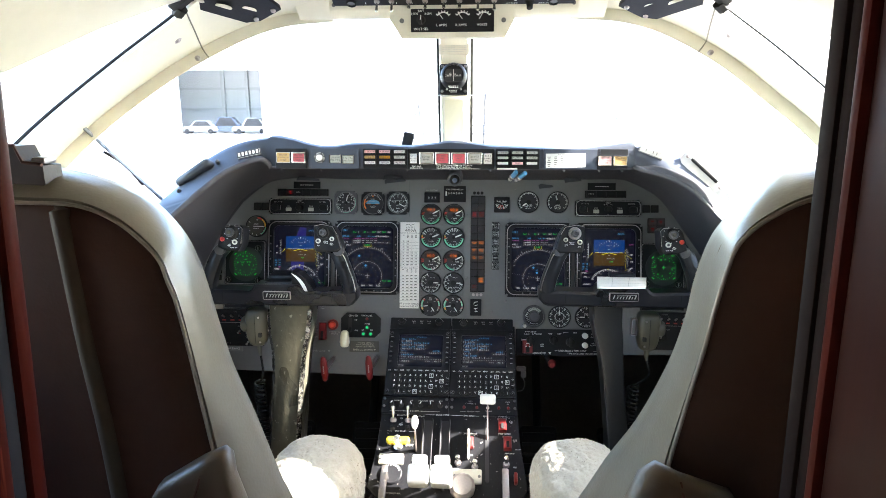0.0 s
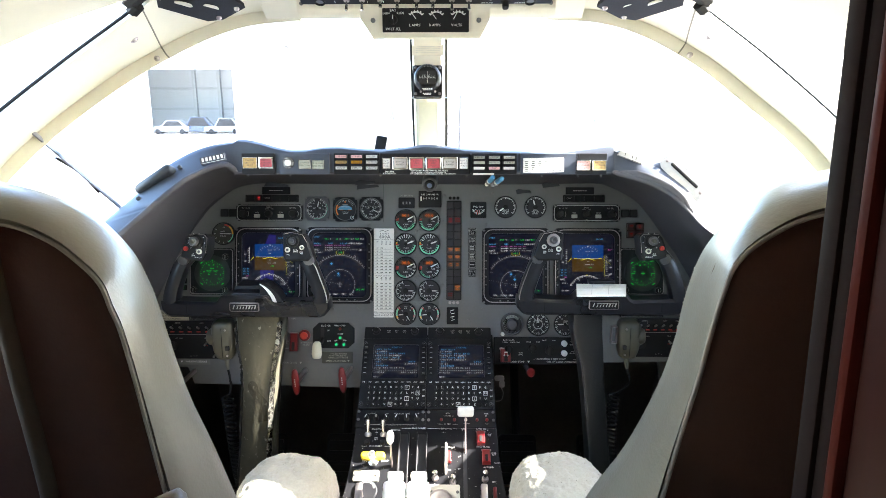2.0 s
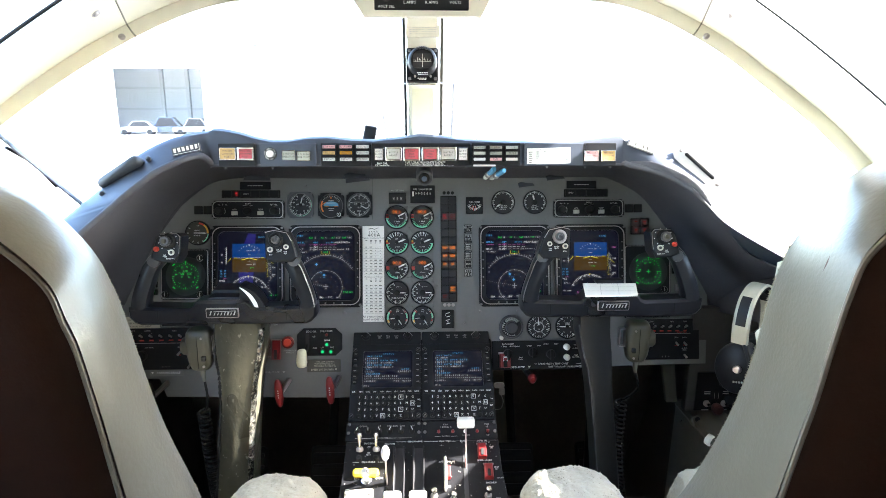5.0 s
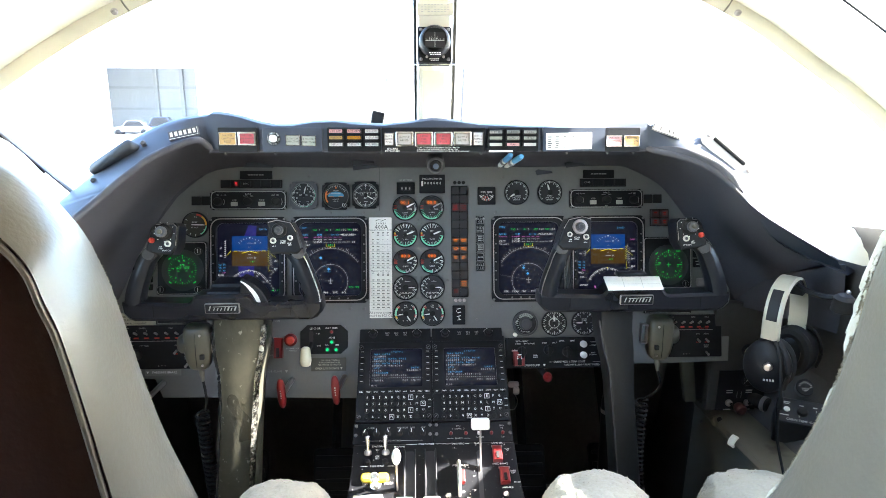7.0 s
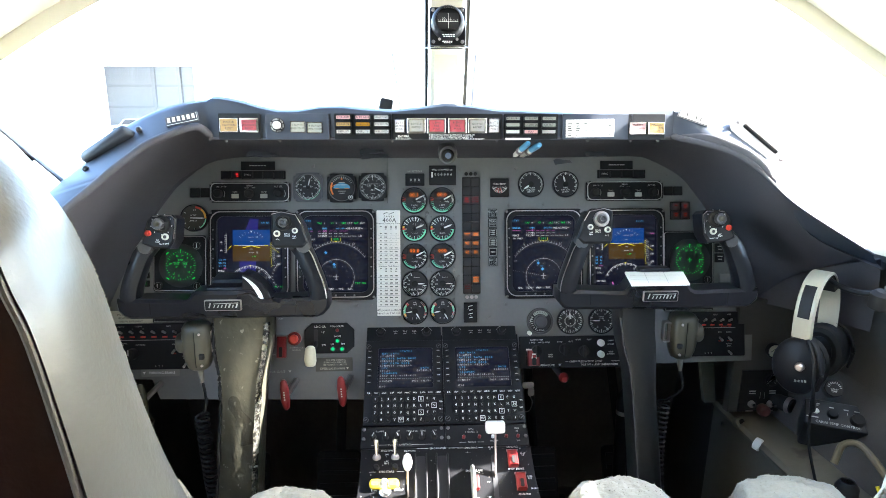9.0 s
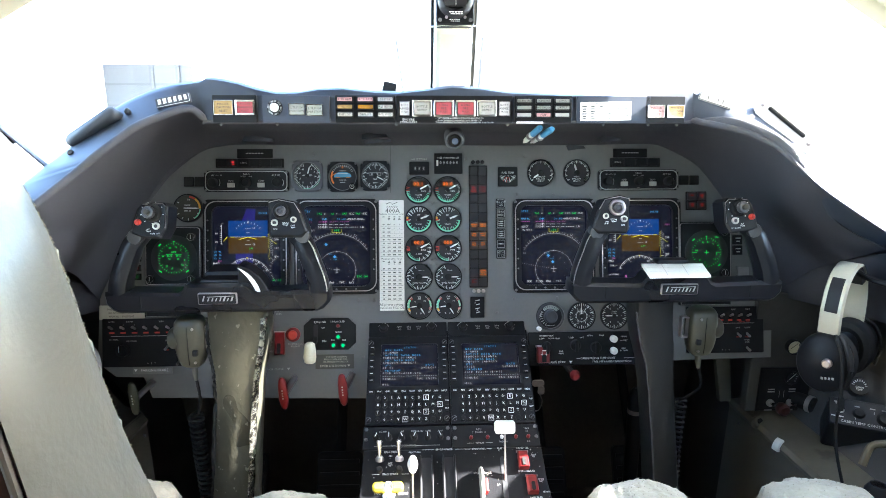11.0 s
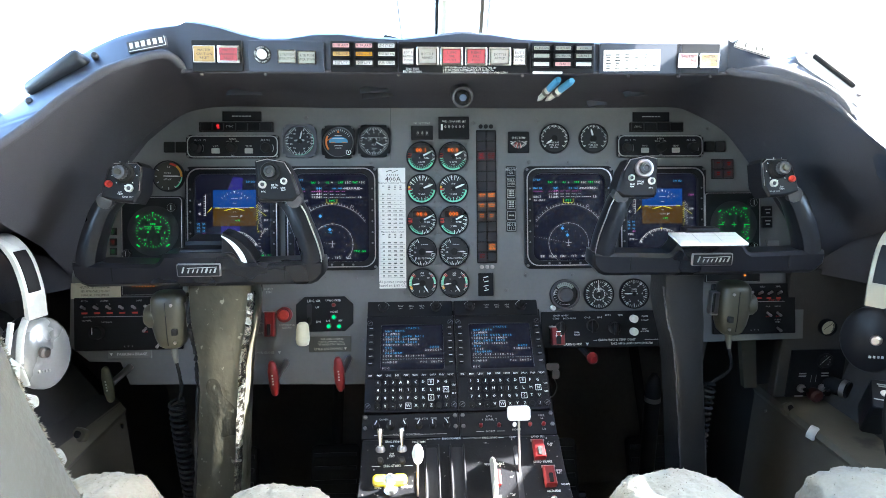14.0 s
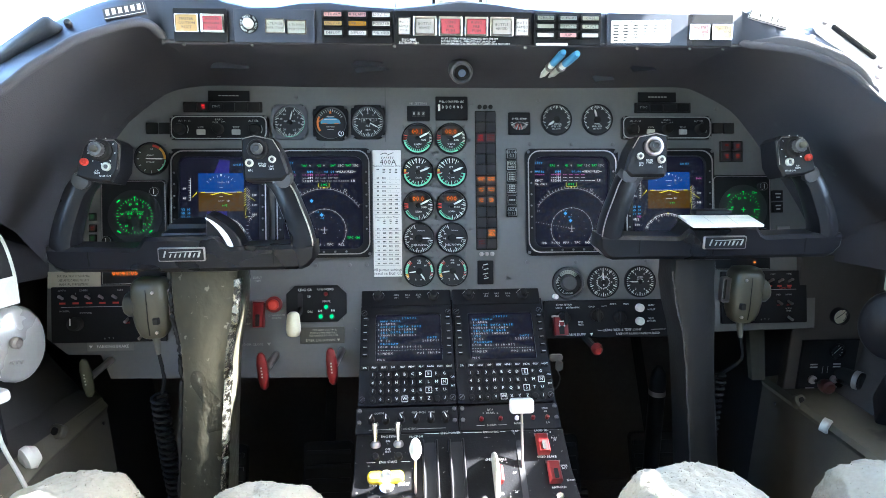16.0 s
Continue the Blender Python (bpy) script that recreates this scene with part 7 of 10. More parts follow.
# audio panels, clocks and placards at both ends
for s, u, v, w in ((-1, -0.5440, -0.1790, 0.178), (1, 0.5330, -0.1700, 0.150)):
    p = plate("audio_panel", "black audio control panel with small switches and red legends", "audio panel", u, v, w, 0.0885, 0.005, BLACK_SATIN, 0.002, "audio panels")
    for i in range(7):
        bm = bmesh.new()
        x = -w * 0.40 + i * w * 0.115
        lathe(bm, [(0.0024, -0.004), (0.0020, -0.010), (0.0026, -0.016), (0.0015, -0.0175)], 8, Matrix.Translation((x, 0, 0.0245)) @ pose(0, 0, 0, -20))
        part("toggle", bm, STEEL, p)
    for x, z in ((w * 0.16, -0.006), (w * 0.28, -0.006), (w * 0.28, -0.033)):
        bm = bmesh.new()
        lathe(bm, [(0.0024, -0.004), (0.0020, -0.010), (0.0026, -0.016), (0.0015, -0.0175)], 8, Matrix.Translation((x, 0, z)) @ pose(0, 0, 0, 20))
        part("toggle", bm, STEEL, p)
    bm = bmesh.new()
    lathe(bm, [(0.0115, -0.004), (0.0105, -0.015), (0.008, -0.017)], 18, Matrix.Translation((-w * 0.28, 0, -0.014)))
    kn = part("knob", bm, BLACK_MATT, p)
    bm = bmesh.new()
    quad(bm, -w * 0.30, -0.010, 0.0014, 0.011, 0, -0.0176)
    flatpart("pointer", bm, LEGEND, kn)
    marks(p, "legend", LEGEND_DIM, lambda bm, y: (text(bm, "AUTO", -w * 0.40, 0.0385, 0.0030, y), text(bm, "COMM", -w * 0.22, 0.0385, 0.0030, y), text(bm, "NAV", w * 0.10, 0.0385, 0.0030, y), text(bm, "MKR", w * 0.29, 0.0385, 0.0030, y), text(bm, "1", -w * 0.285, 0.0335, 0.0028, y), text(bm, "2", -w * 0.17, 0.0335, 0.0028, y), text(bm, "NORMAL", -w * 0.38, 0.0060, 0.0026, y), text(bm, "OXY MASK", -w * 0.20, 0.0030, 0.0026, y), text(bm, "SPKR", w * 0.16, 0.0035, 0.0026, y), text(bm, "INTPH", w * 0.28, 0.0035, 0.0026, y), text(bm, "AUDIO", w * 0.28, -0.0200, 0.0026, y), text(bm, "EMER", w * 0.28, -0.0240, 0.0026, y), text(bm, "R    T    Y", 0, -0.0380, 0.0026, y),
                                                     quad(bm, -w * 0.02, 0.0125, w * 0.78, 0.0008, 0, y)), "", -0.0056)
    marks(p, "red_legend", RED_MARK, lambda bm, y: ([quad(bm, -w * 0.40 + k * w * 0.115, 0.0185, w * 0.055, 0.0030, 0, y) for k in range(7)], text(bm, "AUDIO OFF", w * 0.24, 0.0150, 0.0028, y - 0.0003), text(bm, "OFF", w * 0.16, -0.0140, 0.0030, y), text(bm, "OFF", w * 0.28, -0.0140, 0.0030, y)), "", -0.0056)
p = plate("placard", "pale printed placard above the audio panel", "placard", -0.5990, -0.1235, 0.0815, 0.0265, 0.0016, PLACARD, 0.0006)
marks(p, "print", INK, lambda bm, y: (text(bm, "MASTER TEST IS NORMAL", 0, 0.0058, 0.0036, y, squeeze=0.85), text(bm, "SEE APPLICABLE FLIGHT", 0, -0.0008, 0.0036, y, squeeze=0.85), text(bm, "MANUAL SUPPLEMENT", 0, -0.0074, 0.0036, y, squeeze=0.85)), "", -0.0022)
for s, u in ((-1, -0.5060), (1, 0.4935)):
    p = plate("clock", "narrow black digital clock with orange figures", "clock", u, -0.1128 if s > 0 else -0.1190, 0.100, 0.0195 if s > 0 else 0.0270, 0.006, BLACK_SATIN, 0.002, "digital clocks")
    marks(p, "digits", E_ORANGE if s < 0 else E_AMBER, (lambda bm, y: text(bm, "00:41:05", -0.012, 0.0050, 0.0082, y)) if s < 0 else (lambda bm, y: quad(bm, 0.022, 0.002, 0.004, 0.0026, 0, y)), "", -0.0065)
    marks(p, "rim", LEGEND_DIM, lambda bm, y: (quad(bm, 0, -0.0086 if s > 0 else -0.0118, 0.094, 0.0006, 0, y), quad(bm, -0.047, 0.0, 0.0006, 0.017 if s > 0 else 0.0236, 0, y)), "", -0.0065)

# cabin pressure and temperature panel
cp = plate("cabin_pressure_panel", "black cabin pressure and temperature control panel with three knobs", "control panel", 0.2594, -0.2015, 0.2130, 0.0630, 0.005, BLACK_SATIN, 0.002)
for x, z in ((-0.0725, 0.0040), (-0.0175, 0.0068), (0.0215, 0.0022)):
    bm = bmesh.new()
    lathe(bm, [(0.0105, -0.004), (0.0098, -0.014), (0.0070, -0.017)], 16, Matrix.Translation((x, 0, z)))
    box(bm, x - 0.003, x + 0.003, -0.021, -0.010, z - 0.011, z + 0.011, 0.001)
    part("knob", bm, BLACK_MATT, cp)
for z in (0.0177, -0.0047):
    bm = bmesh.new()
    lathe(bm, [(0.0068, -0.004), (0.0068, -0.013), (0.0045, -0.0145)], 16, Matrix.Translation((0.0555, 0, z)))
    part("white_button", bm, WHITE_PL, cp, "white round push knob")
marks(cp, "legend", LEGEND, lambda bm, y: (text(bm, "BOTH NORM", -0.0720, 0.0245, 0.0030, y), text(bm, "L ENG      BOTH HIGH", -0.0660, 0.0195, 0.0028, y), text(bm, "OFF", -0.0900, 0.0060, 0.0028, y), text(bm, "EMER", -0.0440, -0.0050, 0.0026, y), text(bm, "PRESS", -0.0440, -0.0090, 0.0026, y), text(bm, "COLD", -0.0255, 0.0205, 0.0028, y), text(bm, "HOT", -0.004, 0.0205, 0.0028, y), text(bm, "AUTO", 0.0110, 0.0240, 0.0028, y), text(bm, "MAN", 0.0330, 0.0240, 0.0028, y), text(bm, "CABIN", 0.0760, 0.0215, 0.0026, y), text(bm, "OUTLET", 0.0760, 0.0140, 0.0026, y), text(bm, "VENT", 0.0760, -0.0010, 0.0026, y), text(bm, "BLOWER", 0.0760, -0.0050, 0.0026, y),
                                            text(bm, "CABIN PRESS & TEMP CONT", 0.0260, -0.0190, 0.0040, y, squeeze=0.92), quad(bm, -0.012, -0.0190, 0.006, 0.0006, 0, y), quad(bm, 0.088, -0.0190, 0.024, 0.0006, 0, y), text(bm, "TAKE OFF & LAND UNPRESSURIZED", 0.0530, -0.0255, 0.0036, y, squeeze=0.90), text(bm, "CABIN DUMP", -0.0520, -0.0255, 0.0042, y, squeeze=0.92), poly(bm, [(-0.0290, -0.0232), (-0.0230, -0.0232), (-0.026, -0.0280)], y)), "", -0.0056)
g_ = guard("cabin_dump_guard", "red hinged cabin dump guard with white arrows", on_panel(0.1800, -0.2110, -0.005), 0.0235, 0.0300)
bm = bmesh.new()
for x in (-0.004, 0.004):
    poly(bm, [(x - 0.0018, 0.002), (x, -0.001), (x + 0.0018, 0.002)], -0.0148)
    quad(bm, x, 0.0042, 0.0009, 0.004, 0, -0.0146)
quad(bm, 0, 0.0085, 0.008, 0.0018, 0, -0.0138)
flatpart("arrows", bm, LEGEND, g_)
vl = thing("red_valve_knob", "red lever knob on a dark valve below the panel", "valve", pose(0.2360, 1.325, 0.661) @ Matrix.Diagonal((0.75, 0.75, 0.75, 1)))
bm = bmesh.new()
rings_ = [[(0.012 * k * math.cos(radians(q)), y_, 0.004 + 0.013 * k * math.sin(radians(q))) for q in range(0, 360, 40)] for y_, k in ((0.004, 0.7), (-0.004, 1.1), (-0.012, 1.0), (-0.018, 0.6))]
loft(bm, rings_)
part("knob", bm, RED_PL, vl)
bm = bmesh.new()
tube(bm, [(0, 0.0, 0.0), (-0.012, 0.03, 0.012), (-0.02, 0.08, 0.02)], 0.008, 10)
part("stem", bm, BLACK_MATT, vl)
ky = thing("ignition_key", "small steel key tag hanging beside the pedestal", "key", pose(0.163, 1.300, 0.655))
bm = bmesh.new()
slab(bm, rr(0.022, 0.012, 0.005, 3, 0.0, 0.004), -0.002, 0.002, 0.0005)
slab(bm, rr(0.012, 0.016, 0.004, 3, 0.006, -0.010), -0.001, 0.001)
part("bow", bm, STEEL, ky)
bm = bmesh.new()
tube(bm, smooth_path([(0.004, 0.002, -0.018), (0.010, 0.006, -0.035), (0.006, 0.012, -0.055), (-0.006, 0.016, -0.060)]), 0.0010, 6)
part("wire", bm, STEEL, ky)


# ---------------------------------------------------------------- hand microphones
def microphone(x, y, z, s):
    mc = thing("hand_microphone", "grey-olive hand microphone on its hook with coiled black cord", "microphone", pose(x, y, z) @ Matrix.Diagonal((0.98, 1.05, 1.05, 1)), "hand microphones")
    bm = bmesh.new()
    rings_ = []
    for t_, w, d in ((0.0445, 0.013, 0.010), (0.0425, 0.0195, 0.016), (0.036, 0.0235, 0.020), (0.020, 0.0250, 0.022), (-0.005, 0.0245, 0.021), (-0.020, 0.0220, 0.019), (-0.031, 0.0180, 0.016), (-0.0355, 0.0125, 0.011), (-0.037, 0.007, 0.007)):
        rings_.append([(w * math.copysign(abs(math.cos(radians(q))) ** 0.65, math.cos(radians(q))), d * math.copysign(abs(math.sin(radians(q))) ** 0.65, math.sin(radians(q))), t_) for q in range(0, 360, 15)])
    loft(bm, rings_)
    body_ = part("body", bm, GREY_PL, mc, sharp=60)
    bm = bmesh.new()
    lathe(bm, [(0.0175, 0.004), (0.0165, -0.008), (0.0135, -0.012), (0.006, -0.013)], 24, pose(s * 0.0215, -0.002, 0.010, 0, 0, s * 90))
    part("push_button", bm, GREY_PL, body_)
    bm = bmesh.new()
    tube(bm, [(s * -0.002, -0.0222, 0.034), (s * -0.002, -0.0226, 0.015), (s * -0.001, -0.0216, -0.010), (0, -0.018, -0.028)], 0.0007, 6)
    part("shell_joint", bm, BLACK_MATT, body_)
    for z_ in (0.030, -0.024):
        bm = bmesh.new()
        lathe(bm, [(0.0022, 0.002), (0.0022, -0.001), (0.001, -0.0014)], 10, Matrix.Translation((-s * 0.010, -0.0205 + (0.002 if z_ < 0 else 0), z_)))
        part("screw", bm, STEEL, body_)
    bm = bmesh.new()
    box(bm, -s * 0.012 - 0.004, -s * 0.012 + 0.004, -0.0245, -0.016, -0.012, -0.003, 0.001)
    part("key", bm, BLACK_MATT, mc)
    bm = bmesh.new()
    ring(bm, rr(0.014, 0.036, 0.003, 2, -s * 0.030, 0.012), rr(0.010, 0.032, 0.002, 2, -s * 0.030, 0.012), -0.006, 0.004)
    part("hook", bm, STEEL, mc)
    bm = bmesh.new()
    tube(bm, [(0, 0, -0.034), (0.001, -0.001, -0.050), (0.002, -0.002, -0.060)], [0.0055, 0.0045, 0.0030], 10)
    part("strain_relief", bm, material("grey_sleeve", (0.14, 0.135, 0.11), 0.5), mc)
    bm = bmesh.new()
    pts_ = smooth_path([(0.002, -0.002, -0.058), (0.010 if s > 0 else 0.004, 0.002, -0.095), (-0.018 if s > 0 else -0.006, 0.012, -0.125)], 6)
    n_ = 260
    coil = []
    for i in range(n_):
        f = i / n_
        c = Vector(((-0.018 - 0.010 * math.sin(f * 3.1) + 0.030 * f) if s > 0 else (-0.010 - 0.004 * math.sin(f * 3.1) + 0.008 * f), 0.012 + 0.03 * f, -0.125 - 0.26 * f))
        a_ = f * 2 * math.pi * 26
        coil.append(c + Vector((0.011 * math.cos(a_), 0.011 * math.sin(a_), 0)))
    tube(bm, pts_ + coil, 0.0026, 5)
    part("coiled_cord", bm, RUBBER, mc)
    return mc


microphone(-0.420, 1.225, 0.774, -1)
microphone(0.427, 1.245, 0.772, 1)

# ---------------------------------------------------------------- control units on the pedestal
KEYROWS = ("123ABCDEFG", "456HIJKLMN", "789OPQRSTU", ".0-VWXYZ /")


def control_unit(u):
    """A flight management control unit: upper knob strip, screen and keys."""
    m = PEDC @ Matrix.Translation((u, 0, 0))
    c = thing("control_display_unit", "black flight management unit with small screen and letter keys", "control unit", m, "flight management units")
    bm = bmesh.new()
    slab(bm, rr(0.1445, 0.0290, 0.002, 2, 0, -0.0155), -0.006, 0.004, 0.001)
    hdr = part("knob_strip", bm, BLACK_SATIN, c)
    for x in (-0.045, 0.044):
        bm = bmesh.new()
        lathe(bm, [(0.0085, -0.005), (0.0080, -0.013), (0.0055, -0.0135), (0.0052, -0.020), (0.003, -0.021)], 18, Matrix.Translation((x, 0, -0.0140)))
        part("knob", bm, BLACK_MATT, hdr)
    bm = bmesh.new()
    for x, s_ in ((-0.016, "NAV"), (0.002, "BRG"), (0.020, "RDR")):
        text(bm, s_, x, -0.0110, 0.0030, -0.0066)
        text(bm, "SRC" if s_ != "RDR" else "CTL", x, -0.0155, 0.0026, -0.0066)
    for x in (-0.045, 0.044):
        quad(bm, x, -0.0035, 0.008, 0.0014, 0, -0.0066)
        arcband(bm, 0.0100, 0.0106, -70, 70, 8, x, -0.0140, -0.0066)
    flatpart("legend", bm, LEGEND_DIM, hdr)
    bm = bmesh.new()
    ring(bm, rr(0.1445, 0.1625, 0.002, 2, 0, -0.1120), rr(0.1030, 0.0800, 0.003, 2, 0.0030, -0.0852), -0.007, 0.004, 0.0008)
    body = part("body", bm, BLACK_SATIN, c)
    bm = bmesh.new()
    slab(bm, rr(0.1045, 0.0815, 0.002, 2, 0.0030, -0.0852), -0.0035, 0.002)
    sc = part("screen", bm, E_NAVY, c, "dark navy screen with white and cyan text")
    Y = -0.0040
    L = -0.0440

    def lines(mat, name, items):
        bm = bmesh.new()
        for s_, x, z, al in items:
            n_ = len(s_)
            x0_ = x if al == "LEFT" else x - (n_ - 1) * 0.0041 if al == "RIGHT" else x - (n_ - 1) * 0.00205
            for i_, ch in enumerate(s_):
                if ch != " ":
                    text(bm, ch, x0_ + i_ * 0.0041, z, 0.0033, Y)
        flatpart(name, bm, mat, sc)
    z0 = -0.0515
    st = 0.0049
    lines(E_CYAN, "heading_text", (("STATUS", 0.004, z0, "CENTER"), (" NAV DATA", L, z0 - st, "LEFT"), (" ACTIVE DATA BASE", L, z0 - 3 * st, "LEFT"), (" SEC DATA BASE", L, z0 - 5 * st, "LEFT"), (" UTC", L, z0 - 7 * st, "LEFT"), ("DATE ", 0.0500, z0 - 7 * st, "RIGHT"), (" PROGRAM", L, z0 - 9 * st, "LEFT")))
    lines(E_WHITE, "data_text", (("J3-AMER", L, z0 - 2 * st, "LEFT"), ("05DEC19 01JAN20", L, z0 - 4 * st, "LEFT"), ("07NOV19 04DEC19", L, z0 - 6 * st, "LEFT"), ("17:26", L, z0 - 8 * st, "LEFT"), ("20DEC19", 0.0500, z0 - 8 * st, "RIGHT"), ("SCID 832-4118-012", L, z0 - 10 * st, "LEFT"), ("<INDEX", L, z0 - 12.2 * st, "LEFT"), ("POS INIT>", 0.0500, z0 - 12.2 * st, "RIGHT"), ("MSG", L, z0 - 14.3 * st, "LEFT")))
    bm = bmesh.new()
    for i in range(24):
        quad(bm, L + i * 0.0041, z0 - 11.1 * st, 0.0018, 0.0005, 0, Y)
    flatpart("rule", bm, E_WHITE, sc)
    # line keys at the sides
    for i in range(6):
        for x in (-0.0645, 0.0655):
            bm = bmesh.new()
            slab(bm, rr(0.0085, 0.0050, 0.001, 1, x, -0.0534 - i * 0.0123), -0.0105, -0.006, 0.0008)
            part("line_key", bm, BLACK_MATT, body)
    bm = bmesh.new()
    for i in range(6):
        for x in (-0.0645, 0.0655):
            quad(bm, x, -0.0534 - i * 0.0123, 0.0055, 0.0010, 0, -0.0109)
    flatpart("key_mark", bm, LEGEND_DIM, body)
    # function keys
    fun = ("DIR", "PRIV", "LEGS", "DEP", "PERF", "MENU", "ADV", "DATA", "PREV", "NEXT")
    for i, s_ in enumerate(fun):
        x = -0.0640 + i * 0.0142
        bm = bmesh.new()
        slab(bm, rr(0.0118, 0.0072, 0.0012, 1, x, -0.1364), -0.0110, -0.006, 0.001)
        k_ = part("function_key", bm, BLACK_MATT, body)
        bm = bmesh.new()
        text(bm, s_, x, -0.1364, 0.0028, -0.0115, squeeze=0.9)
        flatpart("key_legend", bm, LEGEND, k_)
    for r_, row in enumerate(KEYROWS):
        for i, ch in enumerate(row):
            x, z = -0.0516 + i * 0.0119, -0.1480 - r_ * 0.0126
            bm = bmesh.new()
            slab(bm, circle(0.0050, 10, x, z), -0.0110, -0.006, 0.001)
            k_ = part("letter_key", bm, BLACK_MATT, body)
            if ch.strip():
                bm = bmesh.new()
                if ch in "ENSW":
                    ring(bm, rr(0.0094, 0.0094, 0.0004, 1, x, z), rr(0.0082, 0.0082, 0.0003, 1, x, z), -0.0116, -0.0105)
                    part("white_frame", bm, LEGEND, k_, "white framed key")
                    bm = bmesh.new()
                    text(bm, ch, x, z, 0.0048, -0.0115)
                    flatpart("key_legend", bm, LEGEND, k_)
                else:
                    text(bm, ch, x, z, 0.0045, -0.0115)
                    flatpart("key_legend", bm, LEGEND, k_)
    for z, s_ in ((-0.1536, "CLR"), (-0.1674, "BRT")):
        for x in (0.0680,):
            bm = bmesh.new()
            slab(bm, rr(0.0075, 0.0125, 0.001, 1, x, z), -0.0105, -0.006, 0.0008)
            k_ = part("side_key", bm, BLACK_MATT, body)
            bm = bmesh.new()
            text(bm, s_, x, z, 0.0026, -0.0109)
            flatpart("key_legend", bm, LEGEND, k_)
    for x in (-0.0670, 0.0670):
        for z in (-0.0440, -0.1850):
            bm = bmesh.new()
            lathe(bm, [(0.0048, -0.006), (0.0048, -0.010), (0.0035, -0.0112)], 14, Matrix.Translation((x, 0, z)))
            k_ = part("fastener", bm, BLACK_MATT, body)
            bm = bmesh.new()
            arcband(bm, 0.0038, 0.0045, 0, 360, 14, x, z, -0.0106)
            quad(bm, x, z, 0.0060, 0.0008, 40, -0.0115)
            flatpart("fastener_slot", bm, TRIM_GREY, k_)
    return c


control_unit(-0.0735)
control_unit(0.0735)

# ---------------------------------------------------------------- volume strip and lever quadrant
def on_quadrant(u, v, y=0.0):
    return PEDQ @ Matrix.Translation((u, y, 0.8 * v - 0.004))


def on_strip(u, v, y=0.0):
    return PEDQ @ Matrix.Translation((u, y, v))


for u, lab in ((-0.0745, "left"), (0.0755, "right")):
    vp = thing("volume_panel", "black volume and radio tuning strip with small knobs", "control panel", on_strip(u, -0.0215), "strips under the control units")
    bm = bmesh.new()
    slab(bm, rr(0.1480, 0.0400, 0.002, 2), -0.004, 0.003, 0.001)
    part("plate", bm, BLACK_SATIN, vp)
    if lab == "left":
        for i in range(6):
            bm = bmesh.new()
            x = -0.052 + i * 0.0215
            lathe(bm, [(0.0058, -0.003), (0.0052, -0.012), (0.0035, -0.014)], 14, Matrix.Translation((x, 0, -0.001)))
            box(bm, x - 0.0012, x + 0.0012, -0.0150, -0.008, -0.006, 0.005, 0.0004)
            k_ = part("knob", bm, BLACK_MATT, vp)
            bm = bmesh.new()
            quad(bm, x, 0.001, 0.0012, 0.0075, 25 * ((i % 3) - 1), -0.0154)
            flatpart("pointer", bm, LEGEND, k_)
        marks(vp, "legend", LEGEND_DIM, lambda bm, y: (text(bm, "COMM", -0.0410, 0.0105, 0.0032, y), text(bm, "HF", -0.0080, 0.0105, 0.0032, y), text(bm, "MKR-BCN", 0.0170, 0.0105, 0.0032, y), text(bm, "DME", 0.0360, 0.0105, 0.0032, y), text(bm, "ADF", 0.0560, 0.0105, 0.0032, y), text(bm, "VOLUME CONTROL", -0.005, -0.0145, 0.0032, y), quad(bm, -0.040, -0.0145, 0.030, 0.0006, 0, y), quad(bm, 0.035, -0.0145, 0.040, 0.0006, 0, y)), "", -0.0046)
    else:
        for x, mt in ((-0.042, RED_PL), (-0.014, RED_PL), (0.010, LEGEND), (0.034, RED_PL), (0.055, RED_PL)):
            bm = bmesh.new()
            lathe(bm, [(0.0032, -0.003), (0.0030, -0.008), (0.002, -0.010)], 12, Matrix.Translation((x, 0, -0.003)))
            part("toggle", bm, mt, vp)
        marks(vp, "legend", LEGEND_DIM, lambda bm, y: (text(bm, "RTU", -0.0280, 0.0115, 0.0032, y), text(bm, "1  DSABL  2", -0.0280, 0.0065, 0.0032, y), text(bm, "NORM", -0.0280, -0.0125, 0.0032, y), text(bm, "RMT TUNE", 0.0140, 0.0115, 0.0032, y), text(bm, "DSABL", 0.0120, 0.0065, 0.0032, y), text(bm, "NORM", 0.0120, -0.0110, 0.0032, y), text(bm, "MKR", 0.0540, 0.0115, 0.0032, y), text(bm, "HI", 0.0540, 0.0065, 0.0030, y), text(bm, "LO", 0.0550, -0.0110, 0.0030, y), quad(bm, -0.044, -0.0125, 0.012, 0.0006, 0, y), quad(bm, -0.012, -0.0125, 0.012, 0.0006, 0, y)), "", -0.0046)
    for x in (-0.069, 0.069):
        for z in (0.015, -0.003):
            screw(x, z, 0.0032, vp, Matrix.Translation((0, -0.004, 0)))

qd = thing("lever_quadrant", "worn black lever quadrant plate with white legends and chipped edges", "quadrant", on_quadrant(0.0, -0.0440))
BLACK_CHIPPED = material("black_chipped_paint", (0.0085, 0.0085, 0.0100), 0.42, vary=0.2, scale=50, bump=0.12, bump_scale=400, spec=0.18, wear=(0.45, 0.44, 0.42), wear_at=0.665, wear_scale=170)
bm = bmesh.new()
slab(bm, [(0.150, -0.004), (-0.146, -0.004), (-0.148, -0.060), (-0.152, -0.110), (-0.160, -0.165), (-0.140, -0.185), (0.145, -0.185), (0.165, -0.165), (0.158, -0.110), (0.152, -0.060)], -0.006, 0.002, 0.0015)
part("plate", bm, BLACK_CHIPPED, qd)
